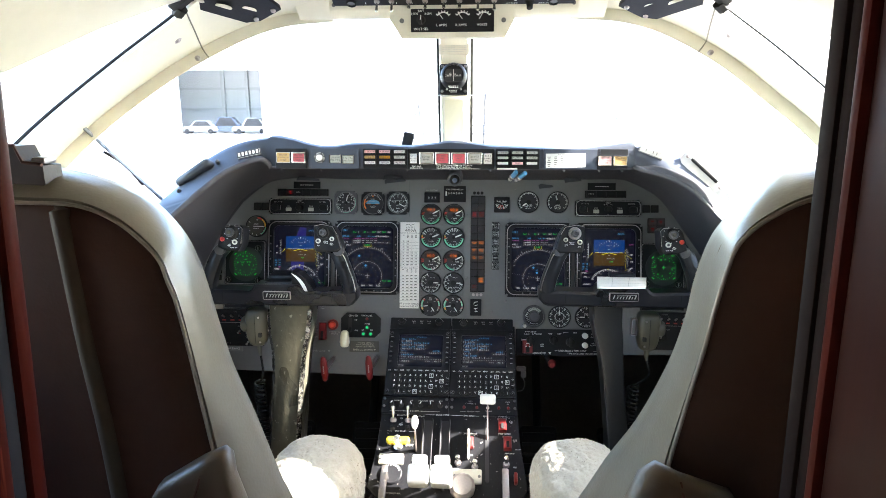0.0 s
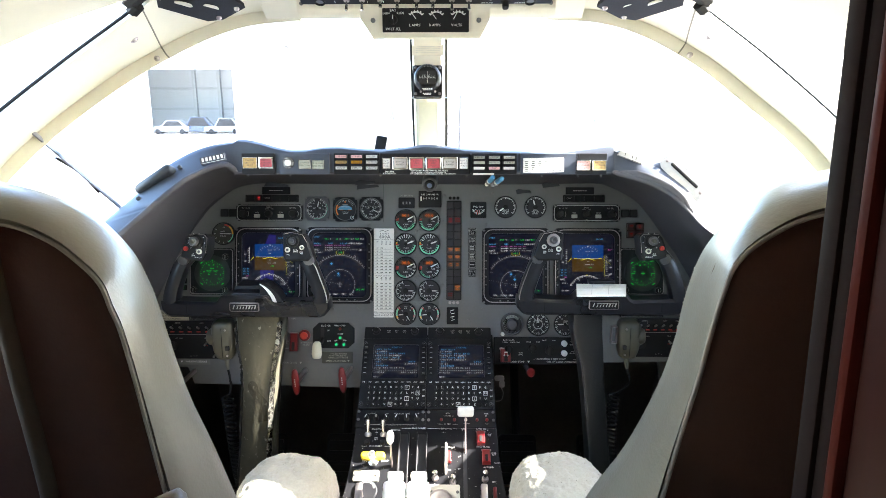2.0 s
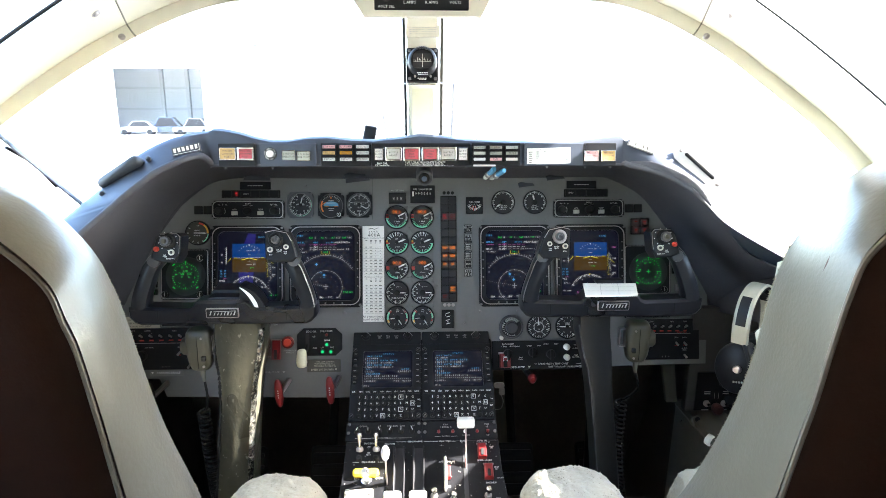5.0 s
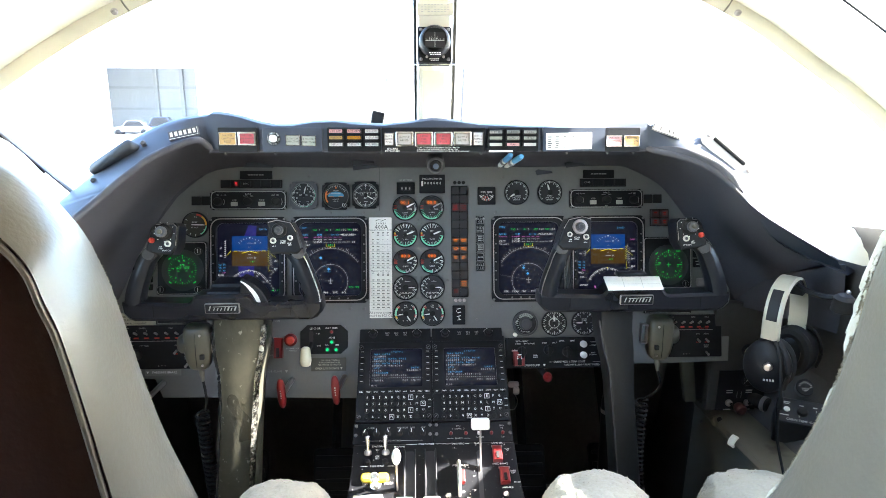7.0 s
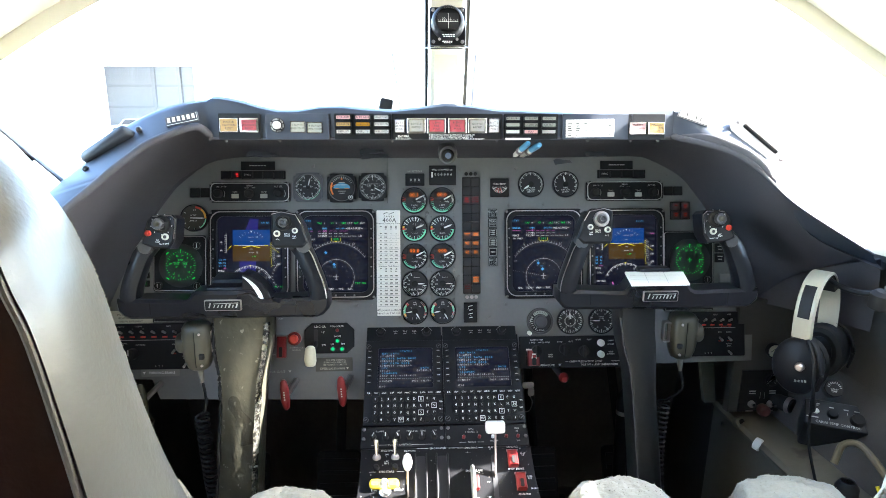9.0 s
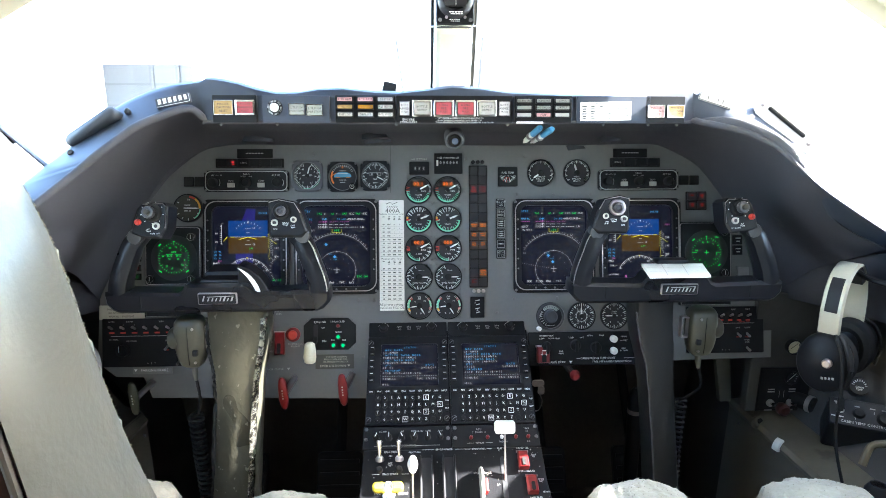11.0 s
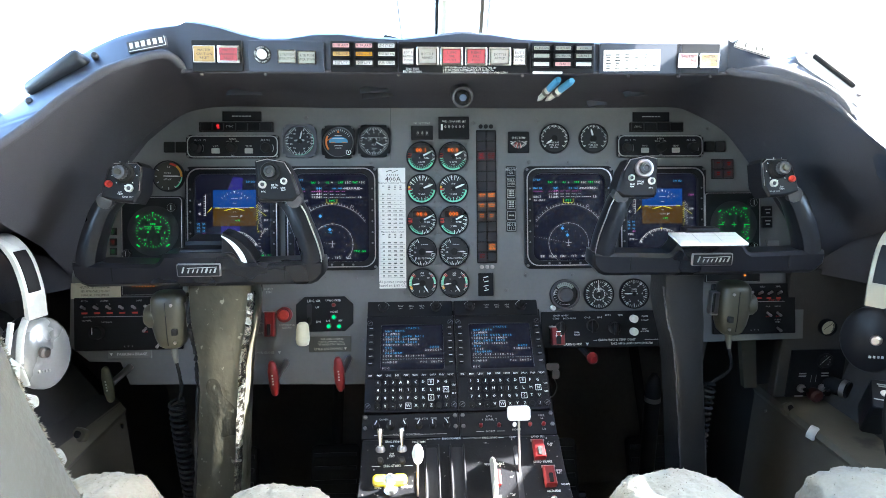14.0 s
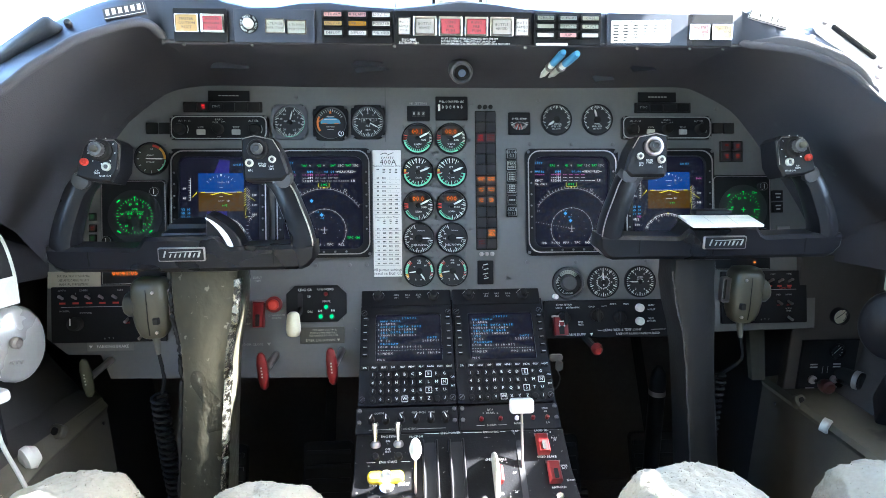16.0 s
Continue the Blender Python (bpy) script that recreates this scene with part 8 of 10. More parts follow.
for x, w in ((-0.0430, 0.018), (-0.0060, 0.018), (0.0830, 0.008)):
    bm = bmesh.new()
    slab(bm, rr(w, 0.130, 0.004, 3, x, -0.084), -0.0070, -0.004)
    part("slot", bm, DARK_FACE, qd)
for x in (-0.0430, -0.0060):
    bm = bmesh.new()
    box(bm, x - 0.011, x - 0.008, -0.016, -0.004, -0.148, -0.018, 0.001)
    box(bm, x + 0.008, x + 0.011, -0.016, -0.004, -0.148, -0.018, 0.001)
    part("slot_wall", bm, BLACK_SATIN, qd)
def q_legend(bm, y):
    text(bm, "ENG SYNC", -0.1000, -0.0083, 0.0034, y)
    text(bm, "ENG POWER", -0.0130, -0.0056, 0.0034, y)
    quad(bm, -0.040, -0.0056, 0.020, 0.0006, 0, y)
    quad(bm, 0.014, -0.0056, 0.018, 0.0006, 0, y)
    text(bm, "FRICTION", -0.0620, -0.0097, 0.0030, y)
    text(bm, "ON", -0.1020, -0.0150, 0.0028, y)
    text(bm, "OFF", -0.1020, -0.0270, 0.0028, y)
    text(bm, "TEST", -0.1020, -0.0307, 0.0028, y)
    text(bm, "ENG START", -0.1010, -0.0450, 0.0034, y)
    quad(bm, -0.125, -0.0450, 0.012, 0.0006, 0, y)
    quad(bm, -0.077, -0.0450, 0.012, 0.0006, 0, y)
    text(bm, "ENG", -0.1210, -0.0758, 0.0034, y)
    text(bm, "SELECT", -0.0800, -0.0758, 0.0034, y)
    text(bm, "ENG SYNC", 0.0450, -0.0060, 0.0032, y)
    quad(bm, 0.027, -0.0060, 0.010, 0.0006, 0, y)
    quad(bm, 0.062, -0.0060, 0.008, 0.0006, 0, y)
    text(bm, "FLAP", 0.0800, -0.0060, 0.0032, y)
    text(bm, "LAND SEL", 0.1180, -0.0060, 0.0032, y)
    text(bm, "FLAP", 0.1350, -0.0180, 0.0028, y)
    text(bm, "UP", 0.1350, -0.0210, 0.0028, y)
    text(bm, "SPEED BRAKE", 0.0480, -0.0465, 0.0034, y)
    text(bm, "SPEED BRAKE", 0.1200, -0.0450, 0.0032, y)
    text(bm, "EMER", 0.1420, -0.0585, 0.0028, y)
    text(bm, "RET", 0.1420, -0.0619, 0.0028, y)
    text(bm, "10°", 0.0720, -0.0660, 0.0030, y)
    text(bm, "20°", 0.0720, -0.0915, 0.0030, y)
    text(bm, "NORM", 0.1480, -0.0788, 0.0028, y)
    text(bm, "ANTI-SKID", 0.1300, -0.0878, 0.0030, y)
    text(bm, "EXT", 0.0500, -0.0938, 0.0032, y)
    text(bm, "TEST", 0.1400, -0.1170, 0.0030, y)
    text(bm, "RUDDER TRIM", -0.1250, -0.1537, 0.0030, y)
    text(bm, "PITCH & TURN", -0.1050, -0.1762, 0.0030, y)
marks(qd, "legend", LEGEND, q_legend, "", -0.0066)
# toggles
for x, z, a_ in ((-0.1190, -0.0260, -42), (-0.0870, -0.0260, -42), (0.1220, -0.1400, -5), (0.0230, -0.1380, 0), (0.0580, -0.1480, 0)):
    tg = thing("toggle_switch", "bright metal toggle switch on the quadrant", "switch", on_quadrant(x, -0.0440 + z, -0.006) @ pose(0, 0, 0, a_), "quadrant toggles")
    bm = bmesh.new()
    lathe(bm, [(0.0070, 0.001), (0.0070, -0.003), (0.0050, -0.006)], 12)
    part("nut", bm, STEEL, tg)
    bm = bmesh.new()
    lathe(bm, [(0.0028, -0.004), (0.0032, -0.014), (0.0048, -0.028), (0.0050, -0.032), (0.0030, -0.0345)], 12)
    part("bat", bm, CHROME, tg)
for x in (-0.1190, -0.0870):
    kn = thing("guard_stud", "small dark stud knob", "knob", on_quadrant(x, -0.0920, -0.006), "stud knobs")
    bm = bmesh.new()
    lathe(bm, [(0.0055, 0.0), (0.0055, -0.006), (0.0035, -0.008)], 12)
    part("stud", bm, BLACK_MATT, kn)
for x in (-0.1182, -0.0905):
    yb_ = thing("start_button", "glossy yellow engine start button", "button", on_quadrant(x, -0.1280, -0.006), "yellow start buttons")
    bm = bmesh.new()
    slab(bm, rr(0.0220, 0.0150, 0.0072, 5), -0.012, 0.0, 0.003)
    part("cap", bm, YELLOW_PL, yb_)
sw = thing("start_selector", "white bat-handled start selector switch", "switch", on_quadrant(-0.1030, -0.1420, -0.006))
bm = bmesh.new()
lathe(bm, [(0.004, 0.0), (0.004, -0.020), (0.0065, -0.026), (0.0075, -0.040), (0.004, -0.046)], 14)
part("bat", bm, WHITE_PL, sw)
bm = bmesh.new()
lathe(bm, [(0.010, 0.0), (0.010, -0.004), (0.006, -0.006)], 14)
part("collar", bm, CHROME, sw)
# red guards
for z in (-0.0350, -0.0850):
    guard("switch_guard", "red hinged switch guard on the quadrant", on_quadrant(0.1160 if z > -0.05 else 0.1260, -0.0440 + z, -0.006), 0.0165, 0.0290, "red quadrant guards")
for x, z in ((0.0510, -0.0880), (0.1400, -0.1780)):
    rb_ = thing("red_lock", "small red lock button on the quadrant", "button", on_quadrant(x, -0.0440 + z, -0.006), "red lock buttons")
    bm = bmesh.new()
    box(bm, -0.0035, 0.0035, -0.016, 0.0, -0.011, 0.011, 0.002, 2)
    part("cap", bm, RED_PL, rb_)


def lever(name, label, u, v, height, knob, mat, rod=STEEL, lean=0.0, rr_=0.0035):
    lv = thing(name, label, "lever", on_quadrant(u, v, -0.004) @ pose(0, 0, 0, lean), "quadrant levers")
    bm = bmesh.new()
    tube(bm, [(0, 0.01, 0), (0, -height, 0)], rr_, 10, 0.45, (1, 0, 0))
    part("rod", bm, rod, lv)
    bm = bmesh.new()
    knob(bm, height)
    part("knob", bm, mat, lv, sharp=50)
    return lv


def ball(bm, h):
    rings_ = []
    for t_, r_ in ((-0.006, 0.004), (0.002, 0.0085), (0.010, 0.0105), (0.018, 0.0085), (0.0235, 0.004)):
        rings_.append([(r_ * 0.75 * math.cos(radians(q)), -h - t_ + 0.008, r_ * 1.25 * math.sin(radians(q))) for q in range(0, 360, 24)])
    loft(bm, rings_)


def tee(bm, h):
    box(bm, -0.0165, 0.0165, -h - 0.018, -h + 0.002, -0.008, 0.008, 0.004, 2)


lever("friction_lever", "friction lever with white teardrop knob", -0.0645, -0.1525, 0.084, ball, WHITE_PL, STEEL, -17)
lever("flap_lever", "flap lever with flat white knob on a steel rod", 0.0840, -0.1170, 0.078, tee, WHITE_PL, STEEL, -49)
for u in (-0.0500, -0.0060):
    lever("thrust_lever", "thrust lever with broad white grip", u, -0.2450, 0.060, lambda bm, h: (box(bm, -0.0203, 0.0203, -h - 0.030, -h + 0.006, -0.018, 0.020, 0.006, 3), box(bm, -0.0150, 0.0150, -h - 0.020, -h + 0.004, 0.026, 0.040, 0.004, 2), box(bm, -0.0140, -0.0100, -h - 0.012, -h, -0.0, 0.030, 0.001), box(bm, 0.0100, 0.0140, -h - 0.012, -h, 0.0, 0.030, 0.001)), WHITE_PL, BLACK_SATIN, 5, 0.008)
sb = thing("speed_brake_wheel", "grey speed brake lever disc set edge-on", "lever", on_quadrant(0.0440, -0.1330, -0.006))
bm = bmesh.new()
m_ = Matrix.Rotation(radians(90), 4, "Z")
lathe(bm, [(0.030, -0.0025), (0.032, 0.0), (0.030, 0.0025)], 28, Matrix.Translation((0, -0.004, 0)) @ m_)
part("disc", bm, SILVER_PL, sb)
rt = thing("trim_knob", "large round bright trim knob at the foot of the quadrant", "knob", on_quadrant(0.0330, -0.2450, -0.004))
bm = bmesh.new()
lathe(bm, [(0.0260, 0.0), (0.0260, -0.014), (0.0200, -0.020), (0.010, -0.021)], 12)
part("cap", bm, STEEL, rt)
rd = thing("rudder_trim_dial", "black rudder trim dial with steel pointer lever", "dial", on_quadrant(-0.1120, -0.2150, -0.006))
bm = bmesh.new()
lathe(bm, [(0.0220, 0.0), (0.0220, -0.004), (0.0200, -0.006)], 24)
part("dial", bm, BLACK_SATIN, rd)
marks(rd, "scale", LEGEND, lambda bm, y: ticks(bm, 0.0150, 0.0195, -70, 70, 13, 0.0008, 0, 0, y), "", -0.0066)
for u in (-0.1220, 0.1180):
    lv = thing("fuel_lever", "flat steel lever at the foot of the quadrant", "lever", on_quadrant(u, -0.255, -0.006), "steel levers")
    bm = bmesh.new()
    box(bm, -0.0065, 0.0065, -0.040, -0.028, -0.055, 0.035, 0.003, 2)
    part("blade", bm, STEEL, lv)
    bm = bmesh.new()
    tube(bm, [(0, 0, 0.02), (0, -0.034, 0.025)], 0.006, 10)
    part("pivot", bm, STEEL, lv)

# silver plates added for the sun glare on clear plastic covers
for u, v, w, h in ((-0.1150, -0.1780, 0.052, 0.022), (0.0420, -0.2180, 0.060, 0.030)):
    pl_ = thing("glare_plate", "silver plate standing in for sun glare on a clear quadrant cover", "cover plate", on_quadrant(u, v, -0.006), "quadrant cover plates")
    bm = bmesh.new()
    slab(bm, rr(w, h, 0.003, 2), -0.006, 0.001, 0.0015)
    part("plate", bm, SILVER_PL, pl_)
    for x in (-w / 2 + 0.005, w / 2 - 0.005):
        screw(x, 0.0, 0.003, pl_, Matrix.Translation((0, -0.0058, 0)))

# ---------------------------------------------------------------- rudder pedals and tubes, dim below the panel
for x in (-0.46, -0.24, 0.24, 0.46):
    pd = thing("rudder_pedal", "black rudder pedal hanging in the dark footwell", "pedal", pose(x, 1.56, 0.30, -25), "rudder pedals")
    bm = bmesh.new()
    slab(bm, rr(0.105, 0.130, 0.012, 3), -0.008, 0.008, 0.002)
    part("plate", bm, BLACK_MATT, pd)
    for i in range(4):
        bm = bmesh.new()
        box(bm, -0.046, 0.046, -0.013, -0.007, -0.045 + i * 0.028, -0.036 + i * 0.028, 0.001)
        part("rib", bm, BLACK_SATIN, pd)
    bm = bmesh.new()
    tube(bm, [(0, 0.01, 0.05), (0, 0.05, 0.32)], 0.012, 8)
    part("arm", bm, BLACK_MATT, pd)
    bm = bmesh.new()
    tube(bm, [(-0.07, 0.012, -0.06), (0.07, 0.012, -0.06)], 0.010, 8)
    part("pivot_tube", bm, BLACK_SATIN, pd)
bm = bmesh.new()
tube(bm, [(-0.6, 1.50, 0.235), (0.6, 1.50, 0.235)], 0.014, 10)
tagged(part("pedal_cross_tube", bm, COLUMN_DARK, None, "dull steel tube across the footwell"), "", "tube")
fx = thing("canister", "dark cylindrical canister standing in the footwell", "canister", pose(0.425, 1.50, 0.06))
bm = bmesh.new()
lathe(bm, [(0.016, 0.0), (0.016, 0.46), (0.013, 0.48), (0.006, 0.49)], 18, pose(0, 0, 0, 90))
part("body", bm, BLACK_SATIN, fx)
bm = bmesh.new()
lathe(bm, [(0.0165, 0.43), (0.0165, 0.44)], 18, pose(0, 0, 0, 90))
part("band", bm, STEEL, fx)

# ---------------------------------------------------------------- alert lights along the brow
BROW = pose(0, 1.2190, 1.147, -4)
FACE_CLEAR = material("milky_lens", (0.42, 0.40, 0.37), 0.25, vary=0.12, scale=90, coat=0.4)
FACE_WHITE = material("white_lens", (0.66, 0.64, 0.62), 0.25, vary=0.06, scale=90, coat=0.4)
FACE_AMBER = material("amber_lens", (0.52, 0.34, 0.13), 0.25, vary=0.08, scale=90, coat=0.5)
FACE_ORANGE = material("orange_lens", (0.55, 0.25, 0.02), 0.25, vary=0.08, scale=90, coat=0.5)
FACE_RED = material("red_lens", (0.50, 0.10, 0.12), 0.25, vary=0.08, scale=90, coat=0.5)
FACE_PINK = material("pale_red_lens", (0.75, 0.42, 0.42), 0.25, vary=0.08, scale=90, coat=0.5)
FACE_GREY = material("grey_green_lens", (0.36, 0.37, 0.32), 0.3, vary=0.1, scale=90, coat=0.4)
bk = thing("brow_strip", "long dark strip along the brow that holds the alert lights", "strip", BROW, kind="structure")
for x, w in ((-0.3230, 0.066), (-0.2330, 0.100), (-0.1305, 0.090), (0.0030, 0.176), (0.1370, 0.088), (0.2450, 0.115), (0.3245, 0.062)):
    bm = bmesh.new()
    slab(bm, rr(w - 0.001, 0.0400, 0.0015, 2, x, -0.003), -0.0025, 0.004, 0.0006)
    part("backing", bm, BLACK_SATIN if x not in (-0.2330, 0.2450) else HOOD_BLUE, bk)


def light(label, x, z, w, h, lens, lines=(), ink=INK, frame=True, group="alert lights", size=None):
    """A square alert light: bright frame, lens and printed legend."""
    a_ = thing("alert_light", label, "alert light", BROW @ Matrix.Translation((x, -0.0025, z)), group)
    bm = bmesh.new()
    inset = 0.0028 if w < 0.0285 or lens is FACE_AMBER else 0.0058
    ring(bm, rr(w, h, 0.0012, 2), rr(w - inset, h - inset, 0.0008, 2), -0.0042, 0.0, 0.0005)
    part("frame", bm, CHROME if frame else BLACK_SATIN, a_)
    bm = bmesh.new()
    slab(bm, rr(w - inset + 0.0002, h - inset + 0.0002, 0.0008, 2), -0.0032, 0.0, 0.0006)
    part("lens", bm, lens, a_)
    if lines:
        bm = bmesh.new()
        n = len(lines)
        sz = size or min(0.0032, (h - 0.005) / n * 0.72)
        for i, s_ in enumerate(lines):
            text(bm, s_, 0, (n / 2 - 0.5 - i) * sz * 1.55, sz, -0.0035, squeeze=min(1.0, (w - 0.005) / (len(s_) * sz * 0.80)))
        flatpart("legend", bm, ink, a_)
    return a_


light("amber master caution light in a bright frame", -0.3385, -0.0013, 0.0290, 0.0222, FACE_AMBER, ("MASTER", "CAUTION", "RESET"))
light("red master warning light in a bright frame", -0.3072, -0.0013, 0.0290, 0.0222, FACE_RED, ("MASTER", "WARNING", "RESET"))
light("clear push light reading emergency stow", -0.2317, -0.0039, 0.0240, 0.0178, FACE_GREY, ("L TR PUSH", "EMER STOW"), INK, True, "reverser push lights")
light("clear push light reading emergency stow", -0.2055, -0.0050, 0.0245, 0.0178, FACE_GREY, ("R TR PUSH", "EMER STOW"), INK, True, "reverser push lights")
bell = thing("bell_button", "round white push button with a ring of white letters", "button", BROW @ Matrix.Translation((-0.2640, -0.0025, -0.0013)))
bm = bmesh.new()
lathe(bm, [(0.0062, 0.0), (0.0062, -0.007), (0.0050, -0.0090), (0.002, -0.0095)], 20)
part("cap", bm, WHITE_PL, bell)
bm = bmesh.new()
lathe(bm, [(0.0115, 0.0), (0.0115, -0.0012), (0.0105, -0.0016)], 24)
part("collar", bm, BLACK_SATIN, bell)
bm = bmesh.new()
for i, ch in enumerate("PRESS FOR BELL OFF HORN OFF "):
    a_ = 360 * i / 28 - 40
    text(bm, ch, 0.0092 * math.sin(radians(a_)), 0.0092 * math.cos(radians(a_)), 0.0026, -0.0022, a=-a_)
flatpart("legend", bm, LEGEND, bell)
for i, x in enumerate((-0.1606, -0.1304, -0.1008)):
    for j, z in enumerate((0.0109, 0.0002, -0.0111)):
        lens = ((FACE_PINK, FACE_PINK, FACE_WHITE), (FACE_AMBER, FACE_ORANGE, FACE_WHITE), (FACE_WHITE, FACE_WHITE, FACE_WHITE))[j][i]
        s_ = (("L TR ARM", "UNLOCK", "DEPLOY"), ("R TR ARM", "UNLOCK", "DEPLOY"), ("LDG LT EXT", "FUSE EXT ON", "FUEL XFEED"))[i][j]
        light("small oblong indicator light, " + ("amber" if j == 1 and i < 2 else "white"), x, z, 0.0248, 0.0084, lens, (s_,), INK, False, "oblong indicator lights", 0.0032)
light("clear bottle-armed push light", -0.0722, -0.0026, 0.0165, 0.0215, FACE_WHITE, ("BOT 1", "ARMED", "PUSH"))
light("clear guarded fire light, unlit", -0.0462, -0.0020, 0.0290, 0.0238, FACE_CLEAR, ("BOTTLE", "ARMED"), INK, True, "engine fire lights")
light("red engine fire push light under a clear cover", -0.0138, -0.0022, 0.0295, 0.0238, FACE_RED, ("L ENG", "FIRE", "PUSH"), INK, True, "engine fire lights")
light("red engine fire push light under a clear cover", 0.0190, -0.0022, 0.0295, 0.0238, FACE_RED, ("R ENG", "FIRE", "PUSH"), INK, True, "engine fire lights")
light("clear guarded fire light, unlit", 0.0512, -0.0020, 0.0295, 0.0238, FACE_CLEAR, ("BOTTLE", "ARMED"), INK, True, "engine fire lights")
light("clear bottle-armed push light", 0.0774, -0.0023, 0.0180, 0.0228, FACE_WHITE, ("BOT 2", "ARMED", "PUSH"))
bm = bmesh.new()
text(bm, "ENG FIRE", -0.0665, -0.0185, 0.0030, -0.0032)
text(bm, "EXTINGUISH", -0.0665, -0.0222, 0.0030, -0.0032)
text(bm, "1/ LIFT COVER & PUSH ILLUMINATED ENG FIRE SW", -0.0260, -0.0165, 0.0024, -0.0032, "LEFT", squeeze=0.92)
text(bm, "2/ PUSH EITHER ILLUMINATED BOT ARMED SW", -0.0260, -0.0199, 0.0024, -0.0032, "LEFT", squeeze=0.95)
text(bm, "3/ PUSH REMAINING ILLUMINATED BOT ARMED SW IF NECESSARY", -0.0260, -0.0228, 0.0022, -0.0032, "LEFT", squeeze=0.93)
flatpart("legend", bm, LEGEND, bk)
for i, x in enumerate((0.1075, 0.1368, 0.1654)):
    for j, z in enumerate((0.0094, -0.0007, -0.0114)):
        lens = FACE_PINK if (i, j) == (1, 2) else (FACE_WHITE if j == 2 else FACE_GREY)
        s_ = (("AC BUS SRC", "", ""), ("DC BUSS BKT", "ENG SYNC ON", "FLAP"), ("COOL", "L/R FILT", ""))[i][j]
        light("small oblong indicator light, " + ("red" if lens is FACE_PINK else "grey and white"), x, z, 0.0242, 0.0080, lens, (s_,) if s_ else (), INK, False, "oblong indicator lights", 0.0030)
fl = thing("lamp_strip", "thin white strip light below the indicator lights", "strip light", BROW @ Matrix.Translation((0.1165, -0.0025, -0.0226)))
bm = bmesh.new()
slab(bm, rr(0.0410, 0.0034, 0.0012, 2), -0.002, 0.0, 0.0004)
part("lens", bm, FACE_WHITE, fl)
cc = thing("correction_card", "white printed correction table card", "card", BROW @ Matrix.Translation((0.2324, -0.0030, -0.0056)) @ pose(0, 0, 0, 0, -1.0, 0))
bm = bmesh.new()
slab(bm, rr(0.0785, 0.0280, 0.0006, 1), -0.0006, 0.0)
part("sheet", bm, material("greyed_card", (0.66, 0.66, 0.63), 0.75, vary=0.06, scale=40), cc)
bm = bmesh.new()
text(bm, "AT-A-CONVERSION TABLE", 0, 0.0115, 0.0018, -0.0010)
for r_ in range(6):
    for c in range(6):
        quad(bm, -0.033 + c * 0.0130, 0.0072 - r_ * 0.0036, 0.0050 if (r_ + c) % 3 else 0.0070, 0.0013, 0, -0.0010)
flatpart("print", bm, INK, cc)
# red lens paled here to look washed out by strong light
light("pale red master warning light in a bright frame", 0.3093, -0.0058, 0.0270, 0.0196, FACE_PINK, ("MASTER", "WARNING", "RESET"))
light("amber master caution light in a bright frame", 0.3395, -0.0058, 0.0270, 0.0196, FACE_AMBER, ("MASTER", "CAUTION", "RESET"))
# registration plates: bars only
def axes(c, right, up):
    """A frame at c: x along 'right', z as near as can be to 'up', y away from the cabin."""
    x = Vector(right).normalized()
    y = Vector(up).cross(x).normalized()
    z = x.cross(y)
    return Matrix(((x.x, y.x, z.x, c[0]), (x.y, y.y, z.y, c[1]), (x.z, y.z, z.z, c[2]), (0, 0, 0, 1)))


rp = thing("registration_plate", "dark registration plate with six white bars on the brow", "plate", axes((-0.4010, 1.190, 1.1555), (0.0455, 0.004, 0.0095), (0, 0.25, 1)))
bm = bmesh.new()
slab(bm, rr(0.0480, 0.0140, 0.0008, 2), -0.0014, 0.004, 0.0004)
part("plate", bm, HOOD_DARK, rp)
bm = bmesh.new()
for i, w in enumerate((0.0042, 0.0046, 0.0046, 0.0040, 0.0046, 0.0042)):
    quad(bm, -0.0187 + i * 0.0073, 0.0010, w, 0.0072, 0, -0.0019)
quad(bm, 0.0, -0.0058, 0.046, 0.0007, 0, -0.0018)
quad(bm, 0.0228, 0.0, 0.0007, 0.0115, 0, -0.0018)
flatpart("mark", bm, LEGEND, rp)
rp = thing("registration_plate", "white registration plate with faint dark bars on the brow", "plate", axes((0.3985, 1.2100, 1.1580), (0.044, -0.022, -0.017), (0, 0.25, 1)))
bm = bmesh.new()
slab(bm, rr(0.0500, 0.0125, 0.0008, 2), -0.0014, 0.006, 0.0004)
part("plate", bm, FACE_WHITE, rp)
bm = bmesh.new()
quad(bm, 0.0, -0.0056, 0.048, 0.0009, 0, -0.0019)
quad(bm, -0.0238, 0.0, 0.0008, 0.0115, 0, -0.0019)
for i in (1, 3, 4):
    quad(bm, -0.0187 + i * 0.0073, 0.0005, 0.0012, 0.0050, 12, -0.0019)
flatpart("mark", bm, INK, rp)
# oblong pad with its screws on the left wing of the brow
pd = thing("brow_pad", "dark slate oblong pad on the brow", "pad", axes((-0.5075, 1.1740, 1.1170), (0.0664, 0.002, 0.043), (0, 0.4, 1)))
bm = bmesh.new()
slab(bm, rr(0.084, 0.0195, 0.0094, 7), -0.012, 0.010, 0.004)
part("pad", bm, material("slate_rubber", (0.024, 0.027, 0.034), 0.55, vary=0.12, scale=60, bump=0.1, bump_scale=600), pd, sharp=70)
for p in ((-0.4620, 1.1800, 1.1400), (-0.5310, 1.150, 1.0840)):
    sc_ = thing("brow_screw", "dull steel cross-head screw in the brow", "screw", pose(*p, -25, 0, 15), "brow screws")
    bm = bmesh.new()
    lathe(bm, [(0.0044, 0.004), (0.0044, -0.003), (0.0030, -0.0045)], 14)
    part("head", bm, KNOB_GREY, sc_)
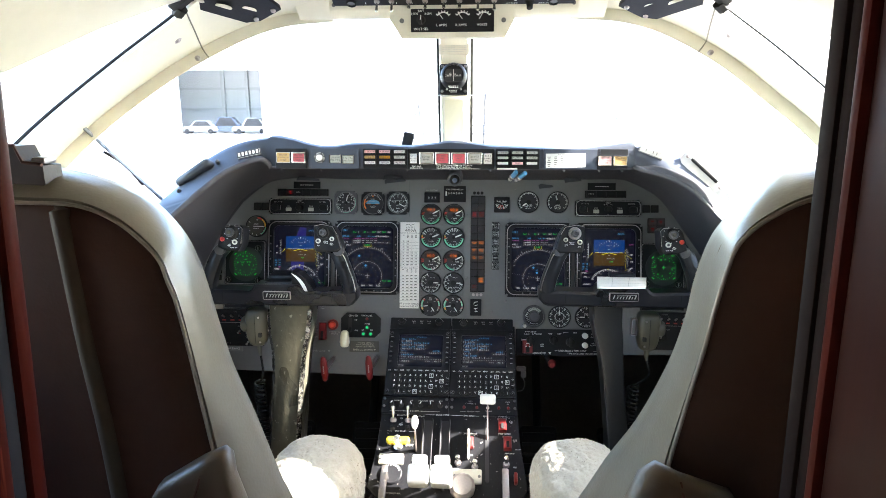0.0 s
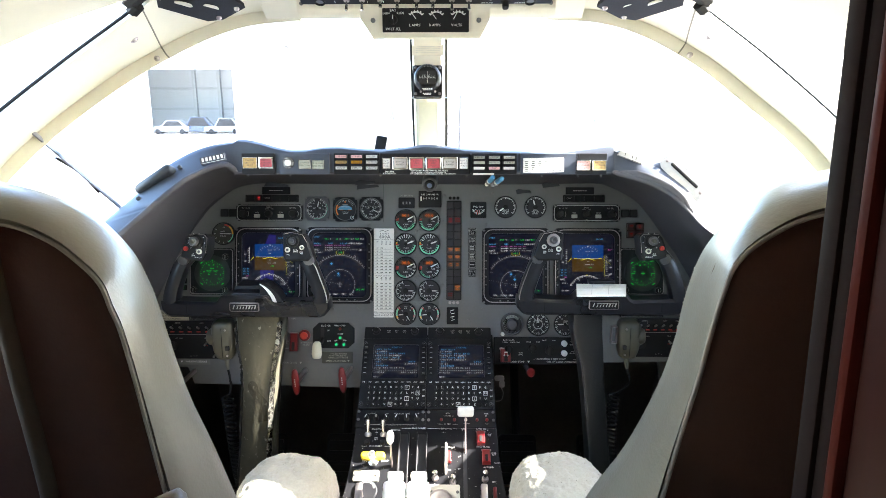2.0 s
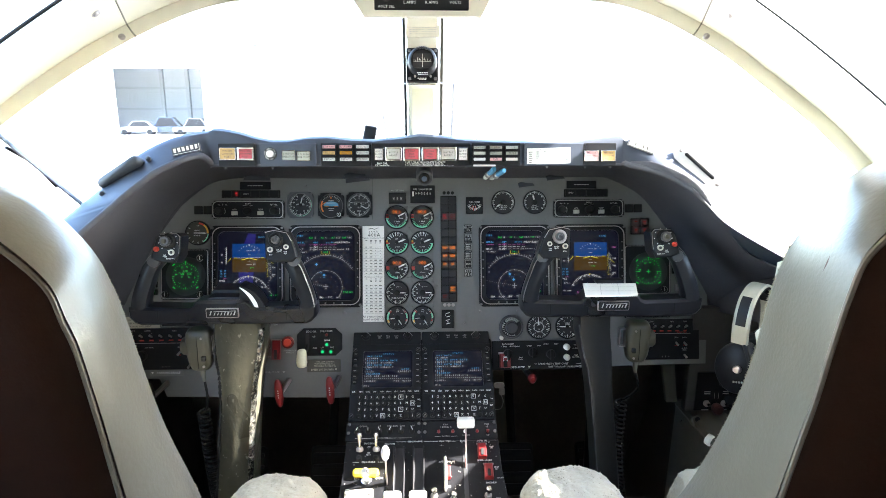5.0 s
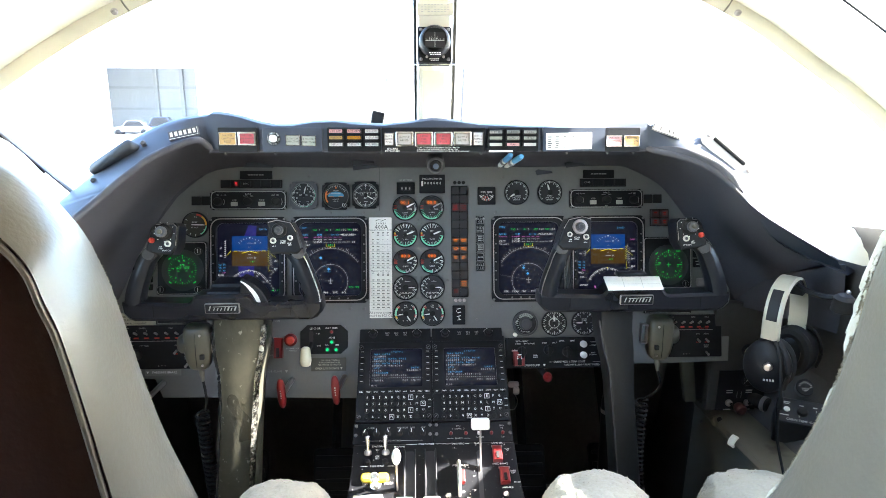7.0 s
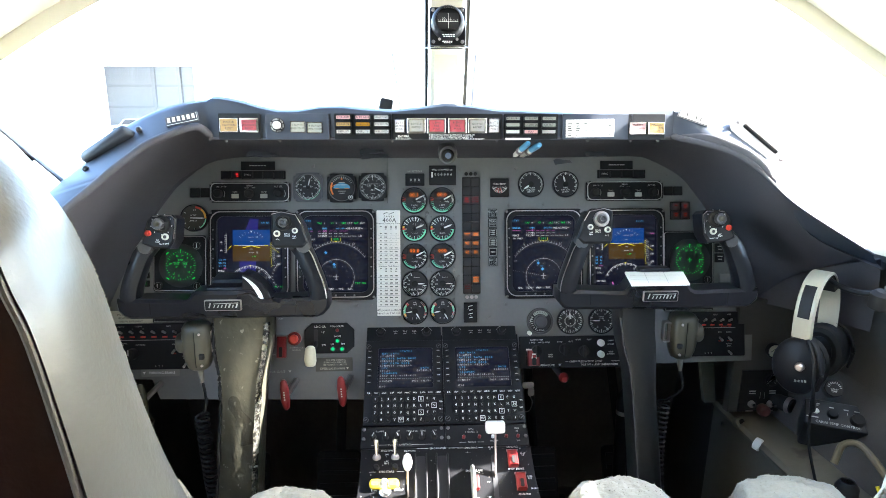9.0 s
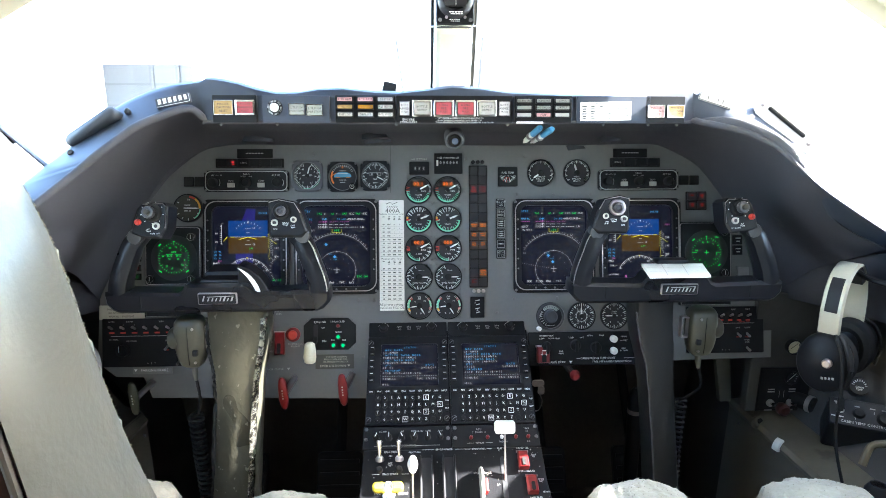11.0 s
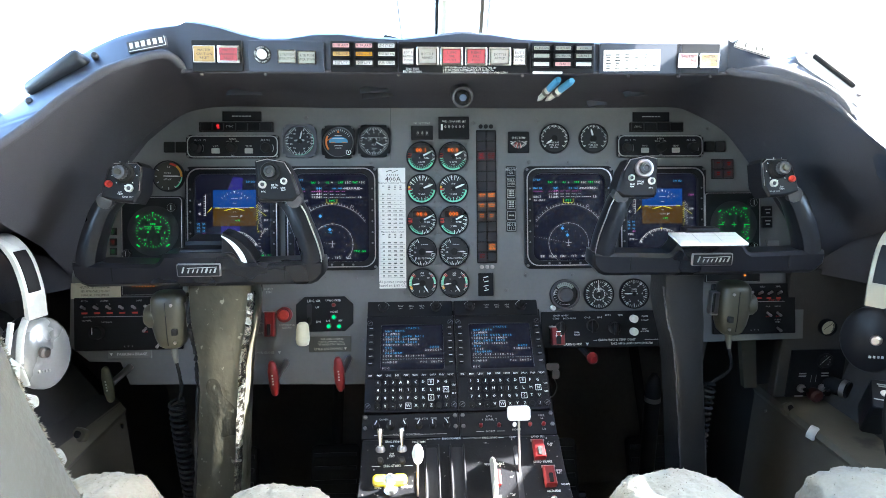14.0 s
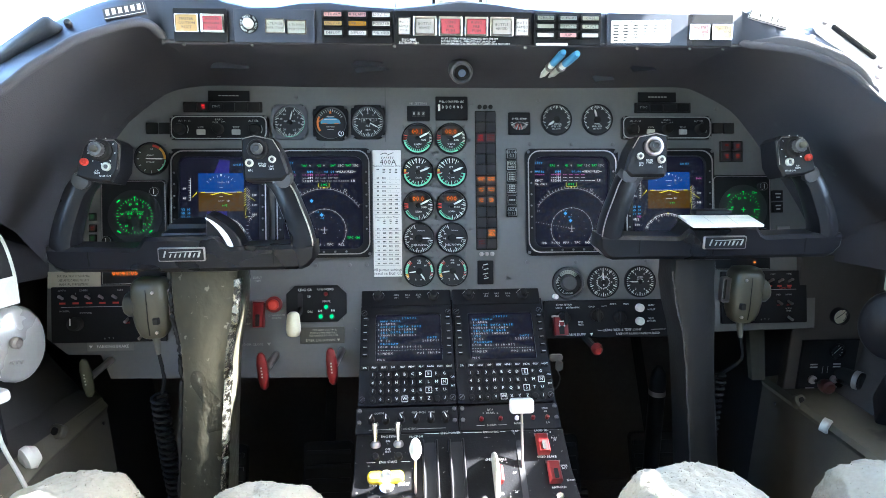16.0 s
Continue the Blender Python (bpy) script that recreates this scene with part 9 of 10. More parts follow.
br = thing("assist_bracket", "grey metal bracket with black oblong pad on the brow", "bracket", axes((0.4890, 1.1760, 1.1200), (0.046, -0.036, -0.048), (0, 0.4, 1)))
bm = bmesh.new()
slab(bm, [(0.052, -0.013), (0.058, -0.004), (0.055, 0.006), (0.044, 0.013), (-0.040, 0.0155), (-0.050, 0.010), (-0.053, 0.0), (-0.050, -0.008), (-0.042, -0.0125)][::-1], -0.005, 0.006, 0.0015)
part("plate", bm, material("bracket_grey", (0.52, 0.53, 0.55), 0.4, 0.2), br)
bm = bmesh.new()
slab(bm, rr(0.066, 0.0062, 0.0030, 6, -0.002, 0.0045), -0.009, -0.003, 0.0015)
part("pad", bm, RUBBER, br)
for x, z in ((-0.044, 0.003), (0.042, 0.001), (0.050, -0.006)):
    bm = bmesh.new()
    lathe(bm, [(0.0034, -0.004), (0.0034, -0.0075), (0.0022, -0.0085)], 12, Matrix.Translation((x, 0, z)))
    part("screw", bm, STEEL, br)
bm = bmesh.new()
loft(bm, [[(0.046, y_, 0.010), (0.072, y_, -0.003), (0.068, y_, -0.013), (0.044, y_, -0.012)] for y_ in (-0.009, -0.006)])
part("tongue", bm, material("bracket_grey_light", (0.46, 0.47, 0.49), 0.4, 0.2), br)

# reading lamp eyeball and pens under the brow
ey = thing("eyeball_lamp", "grey ringed eyeball lamp with bluish lens under the hood", "lamp", pose(0.0085, 1.3000, 1.0950, 10))
bm = bmesh.new()
lathe(bm, [(0.0165, 0.035), (0.0165, 0.002), (0.0155, -0.004), (0.0125, -0.006), (0.0105, -0.003)], 28)
part("ring", bm, material("lamp_ring_grey", (0.085, 0.085, 0.090), 0.4, vary=0.1, scale=60), ey)
bm = bmesh.new()
lathe(bm, [(0.0110, 0.002), (0.0100, -0.0055), (0.0070, -0.0090), (0.0030, -0.0105)], 24)
part("eyeball", bm, BLACK_MATT, ey)
bm = bmesh.new()
lathe(bm, [(0.0060, -0.0085), (0.0050, -0.0108), (0.0020, -0.0116)], 20)
part("lens", bm, material("lamp_lens", (0.10, 0.13, 0.19), 0.15, coat=0.5, vary=0.05), ey)
for a_, b_, lab in (((0.127, 1.322, 1.0900), (0.1360, 1.230, 1.1170), "blue and white ballpoint pen clipped under the hood"), ((0.138, 1.315, 1.0900), (0.1540, 1.226, 1.1150), "blue-capped white ballpoint pen clipped under the hood")):
    pn = thing("pen", lab, "pen", group="pens under the hood")
    a_, b_ = Vector(a_), Vector(b_)
    bm = bmesh.new()
    tube(bm, [a_, a_.lerp(b_, 0.12), a_.lerp(b_, 0.15), a_.lerp(b_, 0.62)], [0.0012, 0.0034, 0.0045, 0.0048], 12)
    part("barrel", bm, WHITE_PL, pn)
    bm = bmesh.new()
    tube(bm, [a_.lerp(b_, 0.60), a_.lerp(b_, 0.93), a_.lerp(b_, 1.0)], [0.0052, 0.0052, 0.0040], 12)
    part("cap", bm, BLUE_PL, pn)
    bm = bmesh.new()
    tube(bm, [a_.lerp(b_, 0.95) + Vector((0.002, -0.006, 0)), a_.lerp(b_, 0.50) + Vector((0.001, -0.006, 0))], 0.0012, 6)
    part("clip", bm, BLUE_PL, pn)
    bm = bmesh.new()
    d = (b_ - a_).normalized()
    c = a_.lerp(b_, 0.45)
    tube(bm, [c - d * 0.003, c + d * 0.003], 0.0066, 12)
    part("spring_holder", bm, STEEL, pn)
# worn dark scuffs and snap studs along the hood's underside
for x, z, w, a_ in ((-0.300, 1.098, 0.050, -6), (-0.115, 1.095, 0.045, 6), (-0.120, 1.103, 0.040, 4), (0.255, 1.098, 0.035, 3), (0.200, 1.085, 0.030, 4)):
    bm = bmesh.new()
    poly(bm, [(-w / 2, -0.007), (-w * 0.1, -0.005), (w / 2, -0.003), (w * 0.45, 0.004), (w * 0.1, 0.006), (-w * 0.3, 0.010), (-w / 2, 0.006)], 0)
    flatpart("scuff", bm, SCUFF, shield, "dark scuff on the hood", pose(x, 1.2545, z, -58, 0, 0) @ pose(0, 0, 0, 0, -a_, 0))
for x in (-0.345, -0.262, -0.085, 0.083, 0.230, 0.300, 0.345):
    screw(x, 0.0, 0.0020, shield, pose(0, 1.2185, 1.1205, -30))

# ---------------------------------------------------------------- overhead volt panel, switches and visor brackets
over = thing("overhead_console", "cream painted overhead console with black volt and switch panels", "overhead console")
bm = bmesh.new()
loft(bm, [[(-0.092, y, z0), (0.106, y, z0), (0.110, y, z0 + 0.006), (0.124, y, z1 - 0.006), (0.124, y, z1 + 0.03), (-0.114, y, z1 + 0.03), (-0.114, y, z1 - 0.006), (-0.096, y, z0 + 0.006)] for y, z0, z1 in ((1.275, 1.384, 1.424), (1.210, 1.3735, 1.416), (1.2055, 1.3765, 1.414))])
part("pod", bm, CREAM, over)
bm = bmesh.new()
loft(bm, [[(x, 1.262, 1.424), (x, 1.226, 1.4130), (x, 1.219, 1.4160), (x, 1.214, 1.4210), (x, 1.210, 1.4270), (x, 1.209, 1.4290), (x, 1.209, 1.46), (x, 1.209, 1.50), (x, 1.26, 1.49)] for x in (-0.231, -0.229, 0.2415, 0.2435)])
part("lip", bm, CREAM, over)
OVP = pose(0, 1.2048, 1.4062) @ Matrix.Diagonal((0.984, 1, 0.984, 1))


def plate_on(parent, name, m, w, h, mat, r=0.0015, t=0.003, cx=0.0):
    bm = bmesh.new()
    slab(bm, rr(w, h, r, 2, cx), -t, 0.001, 0.0005)
    return part(name, bm, mat, parent, m=m)


vp = plate_on(over, "volt_plate", OVP, 0.161, 0.0425, BLACK_SATIN, cx=0.006)
bm = bmesh.new()
text(bm, "BAT", -0.0545, 0.0170, 0.0046, -0.0034)
text(bm, "LGEN", -0.0672, 0.0120, 0.0042, -0.0034, squeeze=0.85)
text(bm, "RGEN", -0.0408, 0.0120, 0.0042, -0.0034, squeeze=0.85)
text(bm, "VOLT SEL", -0.0545, -0.0160, 0.0046, -0.0034)
for x, s_ in ((-0.0145, "L AMPS"), (0.0230, "R AMPS"), (0.0635, "VOLTS")):
    text(bm, s_, x, -0.0090, 0.0046, -0.0034)
    arcband(bm, 0.0132, 0.0143, -52, 52, 12, x + 0.003, 0.0, -0.0034)
    ticks(bm, 0.0136, 0.0180, -50, 50, 6, 0.0017, x + 0.003, 0.0, -0.0034)
    ticks(bm, 0.0136, 0.0160, -50, 50, 16, 0.0010, x + 0.003, 0.0, -0.0034)
    quad(bm, x - 0.002, 0.0080, 0.0012, 0.015, 38 if s_ != "VOLTS" else -30, -0.0036)
flatpart("legend", bm, LEGEND, vp)
bm = bmesh.new()
lathe(bm, [(0.0085, 0.0), (0.0085, -0.003), (0.0070, -0.005)], 20, Matrix.Translation((-0.0545, -0.003, 0.0005)))
box(bm, -0.0565, -0.0525, -0.013, -0.006, -0.0075, 0.0085, 0.0012)
part("selector", bm, BLACK_MATT, vp)
bm = bmesh.new()
quad(bm, -0.0545, 0.004, 0.0012, 0.008, -8, -0.0134)
flatpart("selector_mark", bm, LEGEND, vp)
for x in (-0.092, 0.105):
    screw(x, 0.0, 0.0046, over, OVP)
for x in (-0.225, 0.238):
    screw(x, 0.030, 0.0036, over, OVP)
# switch panel that leans back above the lip
OSW = pose(0, 1.207, 1.4365, 64)
sp_ = plate_on(over, "switch_plate", OSW @ Matrix.Translation((0, 0, 0.05)), 0.455, 0.096, BLACK_SATIN, 0.004, 0.004, 0.007)
for i, x in enumerate((-0.136, -0.108, -0.0754, -0.0447, -0.0097, 0.0196, 0.0539, 0.0846)):
    tg = thing("toggle_switch", "chrome toggle switch hanging from the overhead switch panel", "switch", OSW @ Matrix.Translation((x, -0.004, 0.016)), "overhead toggle switches")
    bm = bmesh.new()
    lathe(bm, [(0.0052, 0.002), (0.0052, -0.003), (0.0036, -0.004)], 12)
    part("collar", bm, STEEL, tg)
    bm = bmesh.new()
    lean = Vector((0, -0.016 if i in (0, 1, 6, 7) else -0.011, -0.003))
    tube(bm, [(0, -0.003, 0), lean * 0.6, lean, lean * 1.18, lean * 1.30], [0.0016, 0.0021, 0.0030, 0.0034, 0.0016], 10)
    part("bat", bm, CHROME, tg)
kn = thing("dimmer_knob", "black ribbed rotary knob on the overhead panel", "knob", OSW @ Matrix.Translation((0.150, -0.004, 0.014)))
bm = bmesh.new()
lathe(bm, [(0.0085, 0.0), (0.0085, -0.004), (0.0062, -0.006), (0.0056, -0.017), (0.0040, -0.018)], 16)
part("knob", bm, BLACK_MATT, kn)
rg = thing("press_ring", "black ring button set in the overhead panel", "button", OSW @ Matrix.Translation((-0.185, -0.004, 0.012)), "overhead ring buttons")
bm = bmesh.new()
ring(bm, circle(0.010, 24), circle(0.0075, 24), -0.004, 0.0, 0.001)
part("rim", bm, BLACK_MATT, rg)
bm = bmesh.new()
slab(bm, circle(0.0078, 20), -0.001, 0.0005)
part("cap", bm, TRIM_GREY, rg)
copy_thing(rg, OSW @ Matrix.Translation((0.195, -0.004, 0.012)))
bm = bmesh.new()
for x in (0.118, 0.178):
    text(bm, "JET PUMP", x, -0.052 + 0.008, 0.0036, -0.0046)
    quad(bm, x + 0.006, -0.034, 0.004, 0.005, 0, -0.0046)
for x in (-0.158, -0.099, -0.07):
    quad(bm, x, -0.040, 0.0012, 0.005, 0, -0.0046)
flatpart("switch_legend", bm, LEGEND, sp_)


def visor_bracket(s):
    """Black lightened plate on the roof that carries the sun visor's rail."""
    vb = thing("visor_bracket", "black drilled visor bracket screwed to the cream roof", "bracket", group="visor brackets")
    pts = [Vector(p) for p in ((0.300, 1.125, 1.4195), (0.348, 1.150, 1.4040), (0.372, 1.142, 1.4000), (0.435, 1.045, 1.4130), (0.440, 1.00, 1.424), (0.40, 0.98, 1.445), (0.34, 1.02, 1.455))]
    up = Vector((0.18, -0.25, 0.95)).normalized()
    bm = bmesh.new()
    loft(bm, [[mirror(p + up * k, s) for p in pts] for k in (-0.004, 0.004)])
    pl = part("plate", bm, BLACK_SATIN, vb)
    ex = (pts[2] - pts[3]).normalized()
    for c, rx, rz in (((0.352, 1.105, 1.4175), 0.014, 0.011), ((0.385, 1.075, 1.4170), 0.015, 0.011), ((0.412, 1.040, 1.4205), 0.008, 0.008)):
        bm = bmesh.new()
        c = Vector(c)
        ez = up.cross(ex).normalized()
        loft(bm, [[mirror(c - up * k + ex * rx * math.cos(2 * math.pi * i / 20) + ez * rz * math.sin(2 * math.pi * i / 20), s) for i in range(20)] for k in (0.0030, 0.0052)])
        part("lightening_hole", bm, CREAM, pl, "hole showing the cream roof")
    for c in ((0.313, 1.122, 1.4140), (0.351, 1.140, 1.4020)):
        bm = bmesh.new()
        bmesh.ops.create_uvsphere(bm, u_segments=12, v_segments=8, radius=0.0048, matrix=Matrix.Translation(mirror(c, s)))
        part("screw", bm, STEEL, vb)
    # clamp and rail end further out
    bm = bmesh.new()
    for a_, b_, r_ in (((0.405, 0.99, 1.418), (0.440, 1.01, 1.404), 0.012), ((0.428, 1.012, 1.400), (0.440, 1.018, 1.392), 0.010), ((0.39, 0.98, 1.432), (0.41, 0.99, 1.420), 0.015)):
        bar(bm, [mirror(a_, s), mirror(b_, s)], r_ * 2, r_ * 1.6, up=(0, 0, 1), n=8, p=4)
    part("clamp", bm, BLACK_MATT, vb)


visor_bracket(-1)
visor_bracket(1)

# ---------------------------------------------------------------- compass and card on the centre post
CPM = pose(0.0063, 1.283, 1.301, -12)
cp = thing("standby_compass", "black standby compass fixed to the cream centre post", "compass", CPM)
bm = bmesh.new()
slab(bm, rr(0.0585, 0.0615, 0.003, 2), -0.010, 0.012, 0.001)
part("case", bm, BLACK_SATIN, cp)
bm = bmesh.new()
lathe(bm, [(0.0275, -0.010), (0.0265, -0.020), (0.0235, -0.026), (0.0205, -0.028), (0.0205, -0.024)], 32, Matrix.Translation((0, 0, 0.004)))
part("dome", bm, BLACK_SATIN, cp)
bm = bmesh.new()
slab(bm, rr(0.0335, 0.0255, 0.003, 2, 0, 0.002), -0.0282, -0.022)
face = part("window", bm, DARK_FACE, cp)
bm = bmesh.new()
text(bm, "12", -0.0070, 0.0045, 0.0044, -0.0286)
text(bm, "6", 0.0035, 0.0045, 0.0044, -0.0286)
quad(bm, 0.0, 0.002, 0.0006, 0.024, 0, -0.0287)
quad(bm, 0.0, 0.0005, 0.032, 0.0005, 0, -0.0287)
for i in range(11):
    quad(bm, -0.015 + i * 0.003, 0.0018 if i % 2 else 0.0024, 0.0004, 0.003 if i % 2 else 0.0042, 0, -0.0286)
for x, z, w, h in ((0, -0.0195, 0.021, 0.0016), (0.001, -0.0222, 0.019, 0.0016), (-0.001, -0.0248, 0.017, 0.0016), (0, -0.0272, 0.014, 0.0012)):
    for k in range(5):
        quad(bm, x + (k - 2) * w / 5, z, w / 6.5, h, 0, -0.0106 - (0.0165 if z > -0.0225 else 0))
flatpart("card_marks", bm, LEGEND, face)
# glints on the dome's upper rim, painted as short grey strokes
bm = bmesh.new()
for a_ in (-16, -8, 0, 8, 16, 24):
    q = radians(90 - a_)
    quad(bm, 0.0222 * math.cos(q), 0.004 + 0.0222 * math.sin(q), 0.006, 0.0008, 90 - a_, -0.0266)
flatpart("dome_glints", bm, LEGEND_DIM, cp)
for x in (-1, 1):
    for z in (-1, 1):
        screw(x * 0.0235, z * 0.0255, 0.0030, cp, Matrix.Translation((0, -0.0098, 0)))
for x in (-0.0135, 0.0150):
    bm = bmesh.new()
    lathe(bm, [(0.0022, -0.009), (0.0022, -0.0125), (0.0014, -0.013)], 10, Matrix.Translation((x, 0, -0.0215)))
    part("adjuster", bm, STEEL, cp)
# compass light wire and chrome strap below the case
bm = bmesh.new()
tube(bm, [(-0.040, 0.001, -0.0325), (-0.02, -0.006, -0.0322), (0.02, -0.006, -0.0322), (0.040, 0.001, -0.0318)], 0.0012, 6)
part("strap", bm, CHROME, cp)
CARD_OLD = material("aged_card", (0.60, 0.57, 0.48), 0.6)
cc = thing("deviation_card", "small printed compass deviation card in a clear holder", "card", pose(0.0073, 1.2765, 1.361, -16))
bm = bmesh.new()
slab(bm, rr(0.0625, 0.0235, 0.002, 2), -0.003, 0.001, 0.0005)
part("card", bm, CARD_OLD, cc)
bm = bmesh.new()
for j in range(4):
    for i in range(9):
        if (i * 5 + j * 3) % 7:
            quad(bm, -0.022 + i * 0.0055, 0.006 - j * 0.004, 0.0036, 0.0014, 0, -0.0034)
flatpart("writing_bars", bm, LEGEND_DIM, cc)
# lower inner liner of the centre post, a paler strip
bm = bmesh.new()
loft(bm, [[(0.006 - w, y, z), (0.006 + w, y, z), (0.006 + w, y + 0.01, z), (0.006 - w, y + 0.01, z)] for y, z, w in ((1.3085, 1.262, 0.0195), (1.337, 1.20, 0.0205), (1.379, 1.118, 0.0215))])
part("post_liner", bm, material("yellowed_cream_liner", (0.66, 0.62, 0.44), 0.5, vary=0.05), frame_thing)
bw = thing("deck_block", "small black wedge block standing on the glare shield", "block", pose(-0.104, 1.40, 1.166, 0, 12, 0))
bm = bmesh.new()
box(bm, -0.013, 0.011, -0.012, 0.012, -0.050, 0.026, 0.003, 2)
part("body", bm, BLACK_MATT, bw)

# ---------------------------------------------------------------- wiper
def wiper(s, a, b, c, d):
    """Outside wiper: arm and blade with a thin hose beside it."""
    wp = thing("wiper", "grey windscreen wiper lying outside on the pane", "wiper", group="windscreen wipers")
    bm = bmesh.new()
    bar(bm, [a, b], 0.013, 0.006, up=(0, -0.5, 0.8), n=8)
    part("arm", bm, TRIM_GREY, wp)
    bm = bmesh.new()
    tube(bm, smooth_path([c, (Vector(c) + Vector(d)) / 2 + Vector((0, 0.004, 0.006)), d]), 0.0028, 6)
    part("hose", bm, BLACK_SATIN, wp)


wiper(-1, (-0.640, 1.040, 1.212), (-0.575, 1.170, 1.062), (-0.628, 1.075, 1.165), (-0.592, 1.13, 1.098))

# ---------------------------------------------------------------- side consoles
def headset(s, ox, oy, oz, shell, boom):
    """A headset hanging on its hook: arched band with two ear cups."""
    lab = "silver and black aviation headset hanging on the side wall hook"
    hs = thing("headset", lab, "headset", pose(ox, oy, oz, 0, 0, 38 if s > 0 else -24) @ Matrix.Diagonal((0.95, 0.95, 0.97 if s > 0 else 1.05, 1)), "headsets")
    arch = [Vector(p) for p in ((-0.066, 0, -0.092), (-0.066, 0, -0.050), (-0.052, 0, -0.012), (-0.022, 0, 0.008), (0.012, 0, 0.006), (0.040, 0, -0.018), (0.056, 0, -0.056), (0.058, 0, -0.100))]
    arch = smooth_path(arch, 6)

    def strap(a, b, w, t, lift=0.0):
        bm = bmesh.new()
        rings = []
        for i in range(a, b):
            p = arch[i]
            tg = (arch[min(i + 1, len(arch) - 1)] - arch[max(i - 1, 0)]).normalized()
            n = Vector((-tg.z, 0, tg.x))
            k = w[i - a] if isinstance(w, list) else w
            rings.append([(s * q.x, q.y, q.z) for q in (p + n * lift + Vector((0, -k, 0)), p + n * (lift + t) + Vector((0, -k * 0.85, 0)), p + n * (lift + t) + Vector((0, k * 0.85, 0)), p + n * lift + Vector((0, k, 0)))])
        loft(bm, rings)
        return bm
    nA = len(arch)
    part("band", strap(0, nA, 0.0165, 0.0045), shell, hs, "silver plastic head band", 50)
    part("band_inset", strap(5, 14, 0.0098, 0.0012, 0.0042), BLACK_SATIN, hs, "black window in the band")
    part("band_lining", strap(12, 32, 0.0130, -0.010), BLACK_MATT, hs, "black cushion under the band")
    for side in (-1, 1):
        x0 = side * 0.062
        # cup, turned about an axis that points away from the head
        bm = bmesh.new()
        lathe(bm, [(0.036, 0.016), (0.040, 0.010), (0.041, 0.0), (0.039, -0.008), (0.032, -0.018), (0.020, -0.024), (0.008, -0.0262)], 28, pose(0, 0, 0, 0, 0, 90 if s * side > 0 else -90) @ Matrix.Diagonal((1, 1, 1.22, 1)))
        part("ear_cup", bm, BLACK_SATIN if shell is not SUNLIT_SILVER else SUNLIT_GREY, hs, "glossy ear cup", 60, m=Matrix.Translation((s * x0, 0, -0.142)) @ pose(0, 0, 0, 0, 0, 180))
        bm = bmesh.new()
        rings = []
        for i in range(29):
            q = 2 * math.pi * i / 28
            c, d = Vector((0, 0.030 * math.cos(q), 0.038 * math.sin(q))), Vector((0, math.cos(q), math.sin(q)))
            rings.append([c + d * 0.011 * math.cos(2 * math.pi * k / 8) + Vector((0.011 * math.sin(2 * math.pi * k / 8), 0, 0)) for k in range(8)])
        loft(bm, rings, caps=False)
        part("cushion", bm, RUBBER, hs, m=Matrix.Translation((s * (x0 - side * 0.024), 0, -0.142)))
        # yoke arm that carries the cup
        bm = bmesh.new()
        tube(bm, smooth_path([(s * x0, -0.012, -0.090), (s * (x0 + side * 0.012), -0.030, -0.105), (s * (x0 + side * 0.018), -0.042, -0.140), (s * (x0 + side * 0.016), -0.036, -0.172)]), 0.0055, 8, 0.5)
        part("cup_arm", bm, BLACK_MATT if shell is not SUNLIT_SILVER else shell, hs)
        bm = bmesh.new()
        lathe(bm, [(0.0075, 0.0), (0.0075, -0.006), (0.005, -0.009)], 14, Matrix.Translation((s * (x0 + side * 0.022), -0.010, -0.135)) @ pose(0, 0, 0, 0, 0, 90 if s * side < 0 else -90) @ pose(0, 0, 0, 0, 0, 180))
        part("cup_bolt", bm, STEEL, hs)
    bm = bmesh.new()
    for k, w in enumerate((0.004, 0.0034, 0.0034, 0.004)):
        box(bm, -0.0006, 0.0006, -0.010 + k * 0.005, -0.010 + k * 0.005 + w * 0.8, -0.1600 - k * 0.0012, -0.1565 - k * 0.0012)
    part("maker_mark", bm, LEGEND_DIM, hs, "white printed bars", m=Matrix.Translation((-s * 0.0855, -0.012, 0)))
    bm = bmesh.new()
    if boom:
        tube(bm, smooth_path([(-s * 0.080, -0.045, -0.085), (-s * 0.070, -0.055, -0.140), (-s * 0.045, -0.05, -0.175), (-s * 0.048, -0.03, -0.190)]), 0.004, 8)
        part("mic_boom", bm, shell, hs, "pale microphone boom")
        bm = bmesh.new()
        box(bm, -s * 0.07 - 0.016, -s * 0.07 + 0.016, -0.055, -0.025, -0.205, -0.188, 0.006, 2)
        part("cable_block", bm, shell, hs)
        bm = bmesh.new()
        tube(bm, smooth_path([(-s * 0.070, -0.04, -0.200), (-s * 0.066, -0.04, -0.225), (-s * 0.064, -0.035, -0.265), (-s * 0.072, -0.025, -0.31), (-s * 0.08, -0.02, -0.34)]), [0.0055] * 7 + [0.003] * 18, 8)
        part("cable", bm, shell, hs, "white cable")
    else:
        tube(bm, smooth_path([(-s * 0.074, -0.012, -0.090), (-s * 0.082, -0.028, -0.120), (-s * 0.084, -0.034, -0.170), (-s * 0.074, -0.034, -0.205), (-s * 0.068, -0.03, -0.225), (-s * 0.066, -0.035, -0.28), (-s * 0.060, -0.06, -0.37)]), [0.0030] * 15 + [0.0050] * 5 + [0.0025] * 17, 8)
        part("cable", bm, RUBBER, hs)
    return hs


